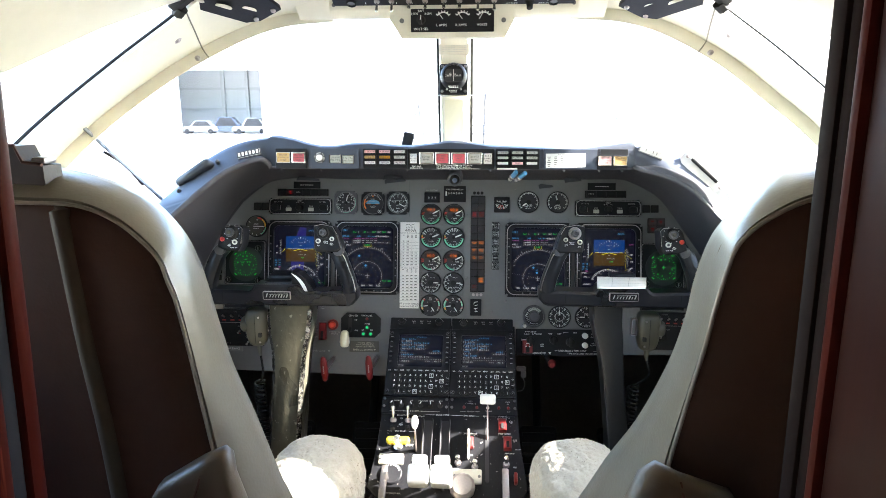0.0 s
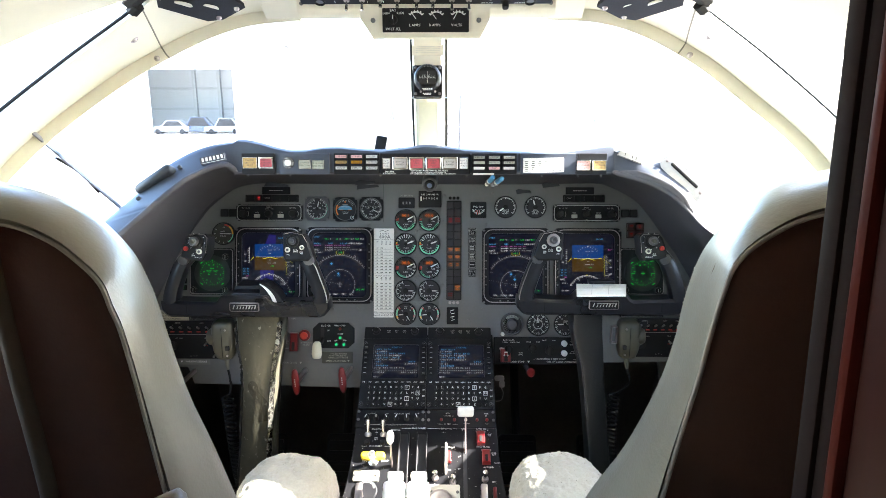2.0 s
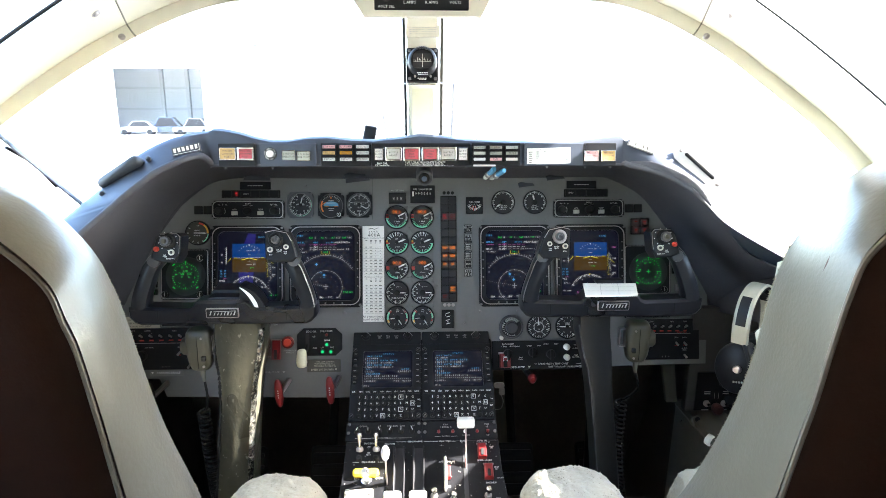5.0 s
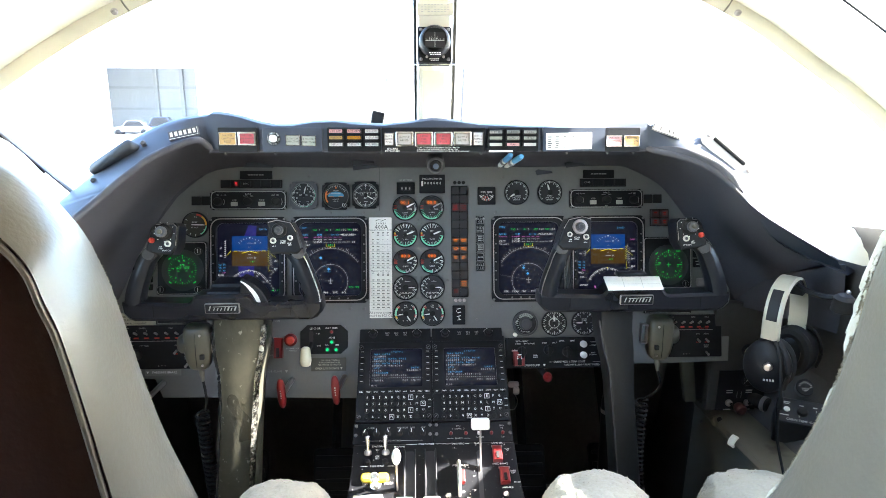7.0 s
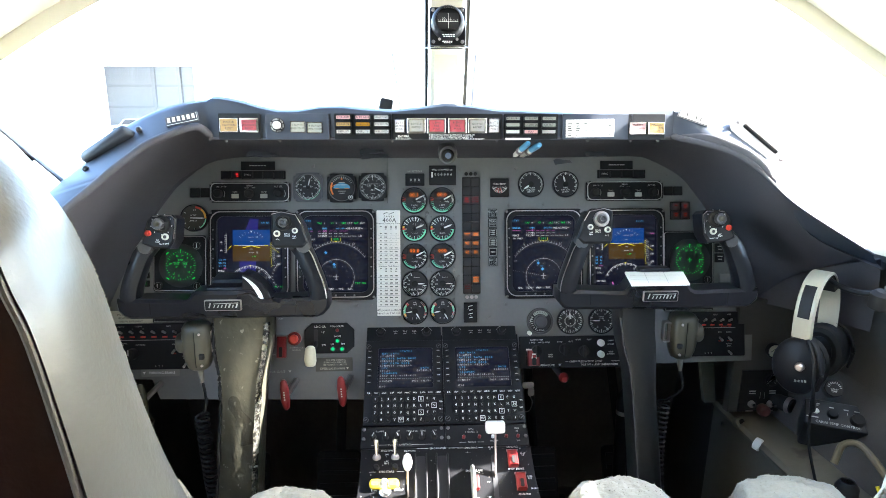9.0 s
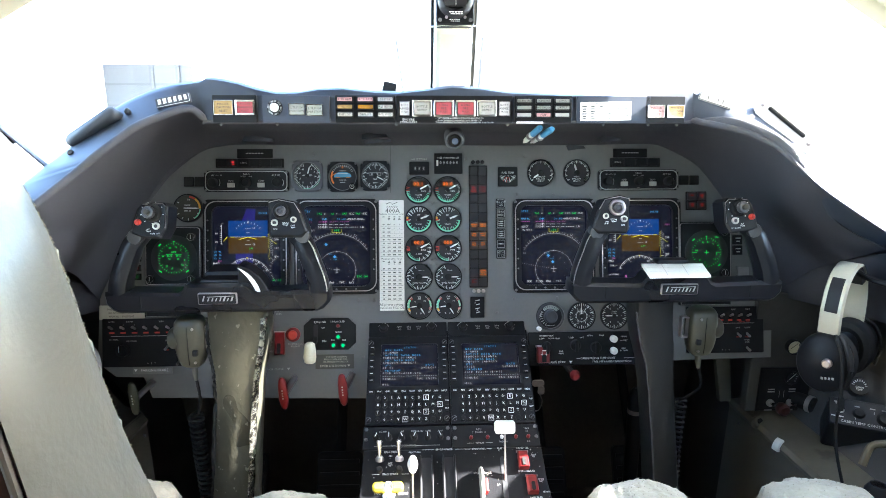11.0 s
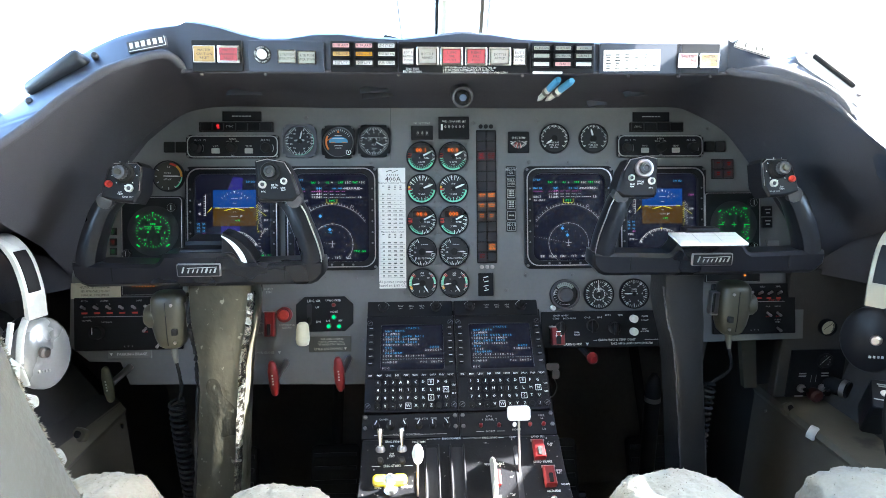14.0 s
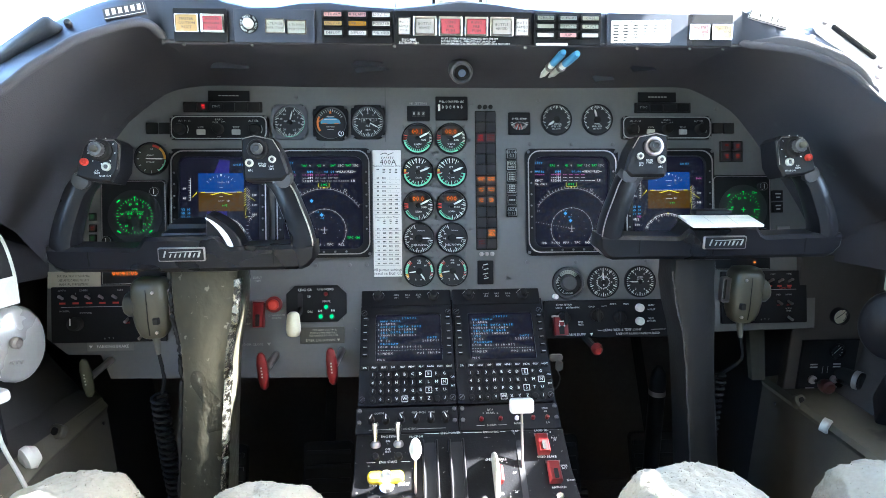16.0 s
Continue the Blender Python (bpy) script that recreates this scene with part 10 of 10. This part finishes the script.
BAND_R = material("champagne_plastic", (0.36, 0.34, 0.27), 0.35, 0.1, vary=0.05, scale=60)
# left headset's silver and cup grey are lightened for sun that misses it
SUNLIT_SILVER = material("sunlit_silver_plastic", (0.70, 0.70, 0.67), 0.28, 0.0, vary=0.05, scale=60)
SUNLIT_GREY = material("sunlit_grey_plastic", (0.36, 0.36, 0.36), 0.28, 0.3, vary=0.06, scale=60)
headset(1, 0.628, 1.182, 0.897, BAND_R, False)
headset(-1, -0.643, 1.214, 0.893, SUNLIT_SILVER, True)


def hook(s, x, y, z):
    hk = thing("headset_hook", "black swivel hook on the side wall", "hook", pose(x, y, z), "headset hooks")
    bm = bmesh.new()
    lathe(bm, [(0.016, 0.022), (0.016, 0.0), (0.010, -0.006)], 16, pose(0, 0, 0, -80))
    part("base", bm, BLACK_MATT, hk)
    bm = bmesh.new()
    tube(bm, smooth_path([(0, 0, 0), (-s * 0.02, 0.03, -0.004), (-s * 0.03, 0.07, 0.0), (-s * 0.035, 0.09, 0.012)]), 0.005, 8)
    part("arm", bm, BLACK_SATIN, hk)
    bm = bmesh.new()
    bmesh.ops.create_uvsphere(bm, u_segments=12, v_segments=8, radius=0.004, matrix=Matrix.Translation((0, -0.006, 0.012)))
    part("screw", bm, STEEL, hk)


hook(1, 0.668, 1.10, 0.893)

# right: black sub-panel with two small gauges and toggles
sub = thing("side_sub_panel", "black painted side sub-panel with small gauges and toggles", "panel", pose(0.6640, 1.362, 0.660), kind="structure")
bm = bmesh.new()
slab(bm, [(0.060, -0.098), (0.075, 0.145), (-0.070, 0.145), (-0.070, 0.030), (-0.072, -0.098)], 0.0, 0.02, 0.002)
part("plate", bm, SIDE_DARK, sub)
bm = bmesh.new()
slab(bm, [(0.050, -0.096), (0.052, -0.005), (-0.050, -0.005), (-0.052, -0.096)], -0.004, 0.001, 0.001)
part("switch_plate", bm, BLACK_SATIN, sub)
SUBM = pose(0.6640, 1.362, 0.660)
for u, v, r, white, lab in ((0.008, 0.038, 0.0155, True, "small white-faced pressure gauge in the side panel"), (0.012, -0.026, 0.0145, False, "small black oxygen gauge in the side panel")):
    g = thing("side_gauge", lab, "gauge", SUBM @ Matrix.Translation((u, -0.001, v)), "small side gauges")
    bm = bmesh.new()
    ring(bm, circle(r), circle(r * 0.86), -0.008, 0.004, 0.001)
    part("bezel", bm, BLACK_SATIN, g)
    bm = bmesh.new()
    slab(bm, circle(r * 0.9), -0.003, 0.002)
    part("dial", bm, IVORY_PL if white else DARK_FACE, g)
    bm = bmesh.new()
    ticks(bm, r * 0.62, r * 0.80, -135, 135, 10, 0.0008, y=-0.0034)
    quad(bm, 0.001, 0.0015, 0.0012, r * 1.1, -52 if white else -45, -0.0036)
    if white:
        arcband(bm, r * 0.70, r * 0.80, 60, 130, 8, y=-0.0035)
    flatpart("scale", bm, INK if white else LEGEND, g)
for u in (-0.026, 0.014):
    tg = thing("toggle_switch", "chrome toggle switch on the black side panel", "switch", SUBM @ Matrix.Translation((u, -0.004, -0.078)), "side panel toggles")
    bm = bmesh.new()
    lathe(bm, [(0.0075, 0.0), (0.0075, -0.004), (0.0055, -0.005)], 14)
    part("collar", bm, STEEL, tg)
    bm = bmesh.new()
    tube(bm, [(0, -0.003, 0), (0, -0.012, 0.002), (0, -0.019, 0.003)], [0.0022, 0.0034, 0.0030], 10)
    part("bat", bm, CHROME, tg)
bm = bmesh.new()
for u in (-0.026, 0.016):
    for k in (0, 1):
        quad(bm, u, -0.050 - k * 0.005, 0.014, 0.0026, 0, -0.0046)
    quad(bm, u - 0.002, -0.100 + 0.006, 0.016, 0.0026, 0, -0.0046)
quad(bm, -0.009, -0.060, 0.0008, 0.014, 0, -0.0046)
quad(bm, 0.0, -0.060, 0.0008, 0.014, 0, -0.0046)
flatpart("writing_bars", bm, LEGEND_DIM, sub, m=None)
rk = thing("red_side_knob", "dull red push knob on the side panel", "knob", SUBM @ Matrix.Translation((-0.004, -0.006, -0.088)))
bm = bmesh.new()
lathe(bm, [(0.010, 0.003), (0.0125, -0.004), (0.0120, -0.014), (0.008, -0.018)], 18)
part("knob", bm, material("dull_red_paint", (0.07, 0.018, 0.016), 0.5), rk)
va = thing("valve_cap", "black cylindrical valve with a steel collar beside the side panel", "valve", pose(0.700, 1.345, 0.588, 0, 0, 30))
bm = bmesh.new()
lathe(bm, [(0.015, 0.04), (0.015, -0.018), (0.012, -0.020)], 18)
part("body", bm, BLACK_MATT, va)
bm = bmesh.new()
lathe(bm, [(0.0165, -0.006), (0.0165, -0.014), (0.015, -0.0142)], 18)
part("collar", bm, STEEL, va)


# kick panels: beige ledge and inner face along the footwell, each side
LEDGE = material("khaki_ledge_paint", (0.125, 0.113, 0.085), 0.55, vary=0.12, scale=14, bump=0.12, bump_scale=300, wear=(0.07, 0.062, 0.048), wear_at=0.64, wear_scale=10)
KICK = material("kick_panel_taupe", (0.120, 0.108, 0.085), 0.55, vary=0.12, scale=12, bump=0.1, bump_scale=300)


def kick(s, top, label, wide):
    """Console wall beside the pedals: top gives x, y, z of the inner upper edge from front to rear, wide the ledge's width there."""
    k = thing("side_console", label, "side console", group="side consoles", kind="structure")
    top = [Vector(p) for p in top]
    bm = bmesh.new()
    loft(bm, [[p, p + Vector((s * 0.006, 0, 0.008)), p + Vector((s * w, 0, 0.016)), p + Vector((s * w, 0, -0.014)), p + Vector((s * 0.008, 0, -0.02))] for p, w in zip(top, wide)])
    part("ledge", bm, LEDGE, k, "beige painted ledge")
    bm = bmesh.new()
    loft(bm, [[p + Vector((s * (w - 0.002), 0, 0.013)), Vector((s * 0.722, p.y, p.z + 0.07)), Vector((s * 0.746, p.y, p.z + 0.20)), Vector((s * 0.755, p.y, p.z + 0.20)), p + Vector((s * (w + 0.014), 0, 0.0))] for p, w in zip(top, wide)])
    part("ledge_back", bm, SIDE_DARK, k, "dark vinyl slope behind the ledge")
    bm = bmesh.new()
    loft(bm, [[p + Vector((s * 0.004, 0, 0.004)), p + Vector((s * 0.016, 0, 0.0)), Vector((p.x + s * 0.00, p.y, 0.06)), Vector((p.x - s * 0.012, p.y, 0.06))] for p in top])
    part("kick_face", bm, KICK, k, "dull taupe kick panel")
    return k


kr = kick(1, ((0.6095, 1.455, 0.535), (0.606, 1.34, 0.539), (0.606, 1.23, 0.540), (0.614, 1.10, 0.535), (0.64, 0.90, 0.53), (0.66, 0.60, 0.53)), "beige side console with a taupe kick panel beside the pedals", [0.082] * 6)
kl = kick(-1, ((-0.600, 1.427, 0.535), (-0.600, 1.319, 0.539), (-0.600, 1.23, 0.541), (-0.603, 1.15, 0.533), (-0.64, 0.95, 0.50), (-0.66, 0.60, 0.49)), "khaki side console with a taupe kick panel beside the pedals", (0.010, 0.020, 0.034, 0.046, 0.046, 0.046))
bm = bmesh.new()
loft(bm, [[(0.587, y, 0.540), (0.612, y, 0.540), (0.599, y, 0.638), (0.594, y, 0.672), (0.563, y, 0.672), (0.569, y, 0.638)] for y in (1.448, 1.462)])
part("upright_strip", bm, LEDGE, kr, "beige upright strip")
for s, p in ((1, (0.610, 1.273, 0.540)), (-1, (-0.612, 1.225, 0.558))):
    cp_ = thing("stop_knob", "white plastic knob on the console ledge", "knob", Matrix.Translation(p) @ pose(0, 0, 0, 10, 0, s * 35), "ledge knobs")
    bm = bmesh.new()
    if s > 0:
        lathe(bm, [(0.0120, 0.006), (0.0125, -0.004), (0.0105, -0.007)], 20)
    else:
        rings_ = [[(w * math.cos(radians(q)), y_, h * math.sin(radians(q))) for q in range(0, 360, 24)] for y_, w, h in ((0.010, 0.010, 0.012), (0.0, 0.015, 0.020), (-0.008, 0.014, 0.019), (-0.012, 0.009, 0.012))]
        loft(bm, rings_)
    part("knob", bm, WHITE_PL, cp_)
    rc = thing("ledge_recess", "dark recess plate in the console ledge", "plate", Matrix.Translation((p[0] + s * 0.004, p[1] + 0.075, p[2] + 0.006 + (-0.008 if s < 0 else 0))) @ pose(0, 0, 0, -35, 0, s * 30), "ledge recesses")
    bm = bmesh.new()
    slab(bm, rr(0.030, 0.022, 0.009, 4), -0.004, 0.006, 0.002)
    part("rim", bm, LEDGE, rc)
    bm = bmesh.new()
    slab(bm, rr(0.015, 0.011, 0.005, 3), -0.0052, 0.0)
    part("hole", bm, BLACK_MATT, rc)
    screw(0, 0, 0.0035, kr if s > 0 else kl, Matrix.Translation((0.6040, 1.40, 0.515) if s > 0 else (-0.597, 1.40, 0.515)) @ pose(0, 0, 0, 0, 0, s * 40))

# cabin temperature control box, leaning towards the seat
TCM = pose(0.700, 1.190, 0.640, -52, 0, -28) @ Matrix.Diagonal((0.92, 0.92, 0.92, 1))
tc = thing("cabin_temp_control", "black cabin temperature control panel on the side console", "control panel", TCM)
bm = bmesh.new()
slab(bm, rr(0.118, 0.056, 0.006, 3), -0.004, 0.09, 0.002)
part("box", bm, BLACK_SATIN, tc)
bm = bmesh.new()
text(bm, "CABIN TEMP CONTROL", -0.004, -0.0200, 0.0052, -0.0045, squeeze=0.92)
for x, z, w in ((-0.042, 0.018, 0.016), (-0.042, 0.0145, 0.012), (-0.046, -0.0115, 0.020), (-0.014, 0.014, 0.008), (0.010, 0.014, 0.008), (0.028, 0.014, 0.009), (0.047, 0.014, 0.008)):
    quad(bm, x, z, w, 0.0022, 0, -0.0045)
for x, z, a_ in ((-0.018, -0.010, 10), (0.012, 0.006, -10), (0.030, 0.006, 15), (0.045, 0.006, -15)):
    quad(bm, x, z, 0.0008, 0.005, a_, -0.0045)
flatpart("legend", bm, LEGEND_DIM, tc)
for x, z, r, h, mt in ((-0.040, 0.002, 0.0062, 0.006, WHITE_PL), (-0.012, 0.000, 0.0100, 0.012, BLACK_MATT), (0.028, -0.005, 0.0130, 0.014, BLACK_MATT)):
    bm = bmesh.new()
    lathe(bm, [(r, -0.003), (r, -h * 0.6), (r * 0.8, -h), (r * 0.4, -h - 0.0005)], 18, Matrix.Translation((x, 0, z)))
    part("button" if mt is WHITE_PL else "knob", bm, mt, tc, "white round button" if mt is WHITE_PL else "")
tg_ = thing("cabin_temp_gauge", "small black cabin temperature gauge on the side wall", "gauge", pose(0.724, 1.245, 0.668, -30, 0, -30) @ Matrix.Diagonal((0.85, 0.85, 0.85, 1)))
bm = bmesh.new()
lathe(bm, [(0.019, 0.03), (0.019, -0.003), (0.017, -0.005)], 24)
part("case", bm, BLACK_SATIN, tg_)
bm = bmesh.new()
ticks(bm, 0.0095, 0.0135, -80, 80, 9, 0.0011, y=-0.0055)
text(bm, "CABIN", 0, -0.003, 0.0034, -0.0055)
text(bm, "TEMP", 0, -0.0078, 0.0034, -0.0055)
flatpart("scale", bm, LEGEND, tg_)
# plug, hose and tag lower down
pg = thing("oxygen_plug", "steel plug with a black collar on the console ledge", "plug", pose(0.628, 1.060, 0.560))
bm = bmesh.new()
lathe(bm, [(0.012, -0.020), (0.012, 0.010), (0.009, 0.014), (0.009, 0.040)], 16, pose(0, 0, 0, 90))
part("plug", bm, STEEL, pg)
bm = bmesh.new()
lathe(bm, [(0.017, 0.012), (0.017, 0.030), (0.011, 0.040)], 16, pose(0, 0, 0, 90))
part("collar", bm, BLACK_MATT, pg)
ho = thing("oxygen_hose", "tan oxygen hose looped on the side console", "hose")
bm = bmesh.new()
tube(bm, smooth_path([(0.640, 1.110, 0.600), (0.655, 1.115, 0.630), (0.675, 1.10, 0.635), (0.690, 1.06, 0.605), (0.700, 1.02, 0.57), (0.70, 0.97, 0.56)]), 0.006, 10)
part("tube", bm, material("tan_rubber_hose", (0.11, 0.085, 0.045), 0.5), ho)
bm = bmesh.new()
bar(bm, [(0.664, 1.045, 0.600), (0.668, 1.030, 0.578)], 0.007, 0.004, up=(0, 0, 1), n=8)
part("tag", bm, YELLOW_PL, ho, "yellow tag")

# left: jack panel with ringed knobs low on the side wall, dark latch bits higher up
JM = pose(-0.690, 1.205, 0.660, -20, 0, 40)
jp = thing("jack_panel", "black audio jack panel with blue and yellow ringed sockets", "jack panel", JM)
bm = bmesh.new()
slab(bm, rr(0.10, 0.17, 0.006, 3), -0.003, 0.05, 0.002)
part("plate", bm, BLACK_SATIN, jp)
for x, z, mt in ((0.020, -0.040, BLUE_RING := material("blue_ring_paint", (0.05, 0.16, 0.42), 0.4)), (0.038, -0.030, BLUE_RING), (0.010, 0.02, YELLOW_PL), (0.030, 0.062, YELLOW_PL), (0.032, 0.0, BLUE_RING), (0.020, 0.045, BLUE_RING), (0.044, -0.006, YELLOW_PL)):
    bm = bmesh.new()
    ring(bm, circle(0.0085, 20, x, z), circle(0.0066, 20, x, z), -0.006, -0.002, 0.0008)
    rg_ = part("socket_ring", bm, mt, jp, "blue ring" if mt is BLUE_RING else "yellow ring")
    bm = bmesh.new()
    lathe(bm, [(0.005, 0.0), (0.005, -0.008), (0.003, -0.009)], 12, Matrix.Translation((x, 0, z)))
    part("socket", bm, BLACK_MATT, rg_)
bm = bmesh.new()
text(bm, "HP", 0.02, -0.018, 0.0040, -0.0036)
for x, w in ((0.012, 0.016), (0.034, 0.016)):
    quad(bm, x, -0.0245, w, 0.0022, 0, -0.0036)
flatpart("legend", bm, LEGEND, jp)
lt = thing("wall_latch", "dark latch lever with steel screws on the side wall", "latch", pose(-0.690, 1.262, 0.868, 0, 0, 55))
bm = bmesh.new()
box(bm, -0.030, 0.040, -0.010, 0.010, -0.004, 0.006, 0.003, 2)
box(bm, 0.030, 0.044, -0.014, 0.008, -0.012, 0.016, 0.003, 2)
part("lever", bm, STEEL, lt)
bm = bmesh.new()
for x in (-0.022, -0.004, 0.014):
    lathe(bm, [(0.004, -0.008), (0.004, -0.014), (0.002, -0.015)], 10, Matrix.Translation((x, 0, 0.0)))
part("screws", bm, CHROME, lt)

# ---------------------------------------------------------------- outside
def car(label, paint, m, long=4.5, high=1.5):
    c = thing("car", label, "car", m, group="parked cars")
    k = long / 4.5
    bm = bmesh.new()
    prof = [(-2.25, 0.35), (-2.25, 0.75), (-2.1, 0.95), (-1.0, 1.0), (-0.4, high), (1.1, high), (1.9, 1.05), (2.2, 0.95), (2.25, 0.35)]
    loft(bm, [[(x * k, y * w, z) for x, z in prof for w in (1,)] for y, w in ((-0.9, 1), (-0.82, 1), (0.82, 1), (0.9, 1))])
    part("body", bm, paint, c)
    for y in (-0.905, 0.905):
        bm = bmesh.new()
        loft(bm, [[(x * k, y + o, z) for x, z in ((-0.85, 1.02), (-0.32, high - 0.08), (1.0, high - 0.08), (1.6, 1.05))] for o in (-0.01, 0.01)])
        part("side_window", bm, BLACK_SATIN, c)
        for x in (-1.4, 1.4):
            bm = bmesh.new()
            lathe(bm, [(0.34, -0.1), (0.34, 0.1)], 18, Matrix.Translation((x * k, y * 0.92, 0.34)))
            part("wheel", bm, RUBBER, c)
    return c


WHITE_CAR = material("white_car_paint", (0.26, 0.27, 0.28), 0.25)
DARK_CAR = material("dark_blue_car_paint", (0.03, 0.05, 0.10), 0.25)
SILVER_CAR = material("silver_car_paint", (0.20, 0.215, 0.23), 0.3)
car("white saloon car parked in the shade of the hangar", WHITE_CAR, pose(-37.2, 82.0, -1.05, 0, 0, 8), 4.9, 1.75)
car("dark blue sport utility car parked in the shade of the hangar", DARK_CAR, pose(-34.3, 83.0, -1.05, 0, 0, 10), 5.2, 2.2)
car("silver sport utility car parked in the shade of the hangar", SILVER_CAR, pose(-30.1, 82.0, -1.05, 0, 0, 6), 4.9, 2.1)
HANGAR = material("hangar_white_sheet", (0.82, 0.82, 0.80), 0.5, vary=0.04, scale=1.5, stretch=(4, 1, 0.05))
HANGAR_IN = material("hangar_lining", (0.36, 0.375, 0.395), 0.7, vary=0.1, scale=1.0, stretch=(4, 1, 0.2))
HANGAR_D = material("hangar_steel_post", (0.30, 0.312, 0.33), 0.6)
hg = thing("hangar", "white sheet metal hangar with a tall open doorway", "hangar", pose(-33.4, 80, -1.05))
for x0_, x1_ in ((-30, -5.5), (5.5, 12)):
    bm = bmesh.new()
    box(bm, x0_, x1_, 0, 0.3, 0, 11.0)
    part("front_wall", bm, HANGAR, hg)
bm = bmesh.new()
box(bm, -5.5, 5.5, 0, 0.3, 8.2, 11.0)
part("door_head", bm, HANGAR, hg)
bm = bmesh.new()
box(bm, -30, 12, 13, 13.3, 0, 11.0)
part("back_wall", bm, HANGAR_IN, hg)
for x0_ in (-30, 11.7):
    bm = bmesh.new()
    box(bm, x0_, x0_ + 0.3, 0.3, 13, 0, 11.0)
    part("side_wall", bm, HANGAR_IN, hg)
bm = bmesh.new()
loft(bm, [[(x, y, z) for y, z in ((-1, 11), (6.5, 12.5), (14, 11), (14, 11.3), (6.5, 12.9), (-1, 11.3))] for x in (-31, 13)])
part("roof", bm, HANGAR, hg)
for x in (-4.9, 3.6, -1.2):
    bm = bmesh.new()
    box(bm, x, x + 0.5, 12.3 if x < 4 else 3.0, 12.9 if x < 4 else 3.5, 0, 10.5, 0.03)
    part("post", bm, HANGAR_D, hg)
for z in (3.2, 6.2):
    bm = bmesh.new()
    box(bm, -30, 12, 12.7, 12.95, z, z + 0.35)
    part("girt", bm, HANGAR_D, hg)
# low fence and scrub along the far edge of the apron
FENCE = material("weathered_fence", (0.11, 0.11, 0.115), 0.7)
fence = thing("fence", "low grey fence along the far edge of the apron", "fence", pose(0, 62, -1.05))
for z in (0.55, 1.36):
    bm = bmesh.new()
    box(bm, -9, 40, -0.04, 0.04, z - 0.08, z + 0.08)
    part("rail", bm, FENCE, fence)
for i in range(18):
    bm = bmesh.new()
    box(bm, -9 + i * 2.85, -8.86 + i * 2.85, -0.05, 0.05, 0, 1.40)
    part("post", bm, FENCE, fence)


def tree(x, y, h, seed):
    rnd = random.Random(seed)
    t = thing("tree", "bare-branched scrubby tree with thin pale foliage beyond the fence", "tree", pose(x, y, -1.05), group="trees beyond the fence")
    bm = bmesh.new()
    tips = []
    tube(bm, [(0, 0, 0), (0.1, 0, h * 0.3), (0.0, 0.1, h * 0.55)], [0.18, 0.13, 0.07], 7)
    for i in range(14):
        a_ = rnd.uniform(0, 6.28)
        z0 = h * rnd.uniform(0.25, 0.55)
        tip = Vector((math.cos(a_) * h * rnd.uniform(0.2, 0.42), math.sin(a_) * h * rnd.uniform(0.2, 0.4), h * rnd.uniform(0.55, 1.0)))
        base = Vector((0.05, 0.03, z0))
        midp = base.lerp(tip, 0.5) + Vector((rnd.gauss(0, 0.2), rnd.gauss(0, 0.2), 0.1))
        tube(bm, [base, midp, tip], [0.06, 0.035, 0.012], 5)
        tips += [midp, tip, midp.lerp(tip, 0.5)]
    part("trunk", bm, material("bark", (0.22, 0.20, 0.18), 0.9), t)
    bm = bmesh.new()
    for c in tips:
        for _ in range(60):
            o = c + Vector((rnd.gauss(0, 0.45), rnd.gauss(0, 0.45), rnd.gauss(0, 0.35)))
            d1 = Vector((rnd.uniform(-1, 1), rnd.uniform(-1, 1), rnd.uniform(-1, 1))) * 0.16
            d2 = Vector((rnd.uniform(-1, 1), rnd.uniform(-1, 1), rnd.uniform(-1, 1))) * 0.16
            bm.faces.new((bm.verts.new(o), bm.verts.new(o + d1), bm.verts.new(o + d2)))
    part("crown", bm, material("dry_foliage", (0.22, 0.22, 0.19), 0.8), t)


for i, (x, y, h) in enumerate(((-4.5, 66, 4.6), (-6.5, 68, 3.6), (26, 68, 4.5), (30, 70, 6.4), (33, 69, 5.4), (36, 70, 6.0), (16, 70, 3.2), (40, 71, 5.2), (28, 66, 4.0))):
    tree(x, y, h, 40 + i)
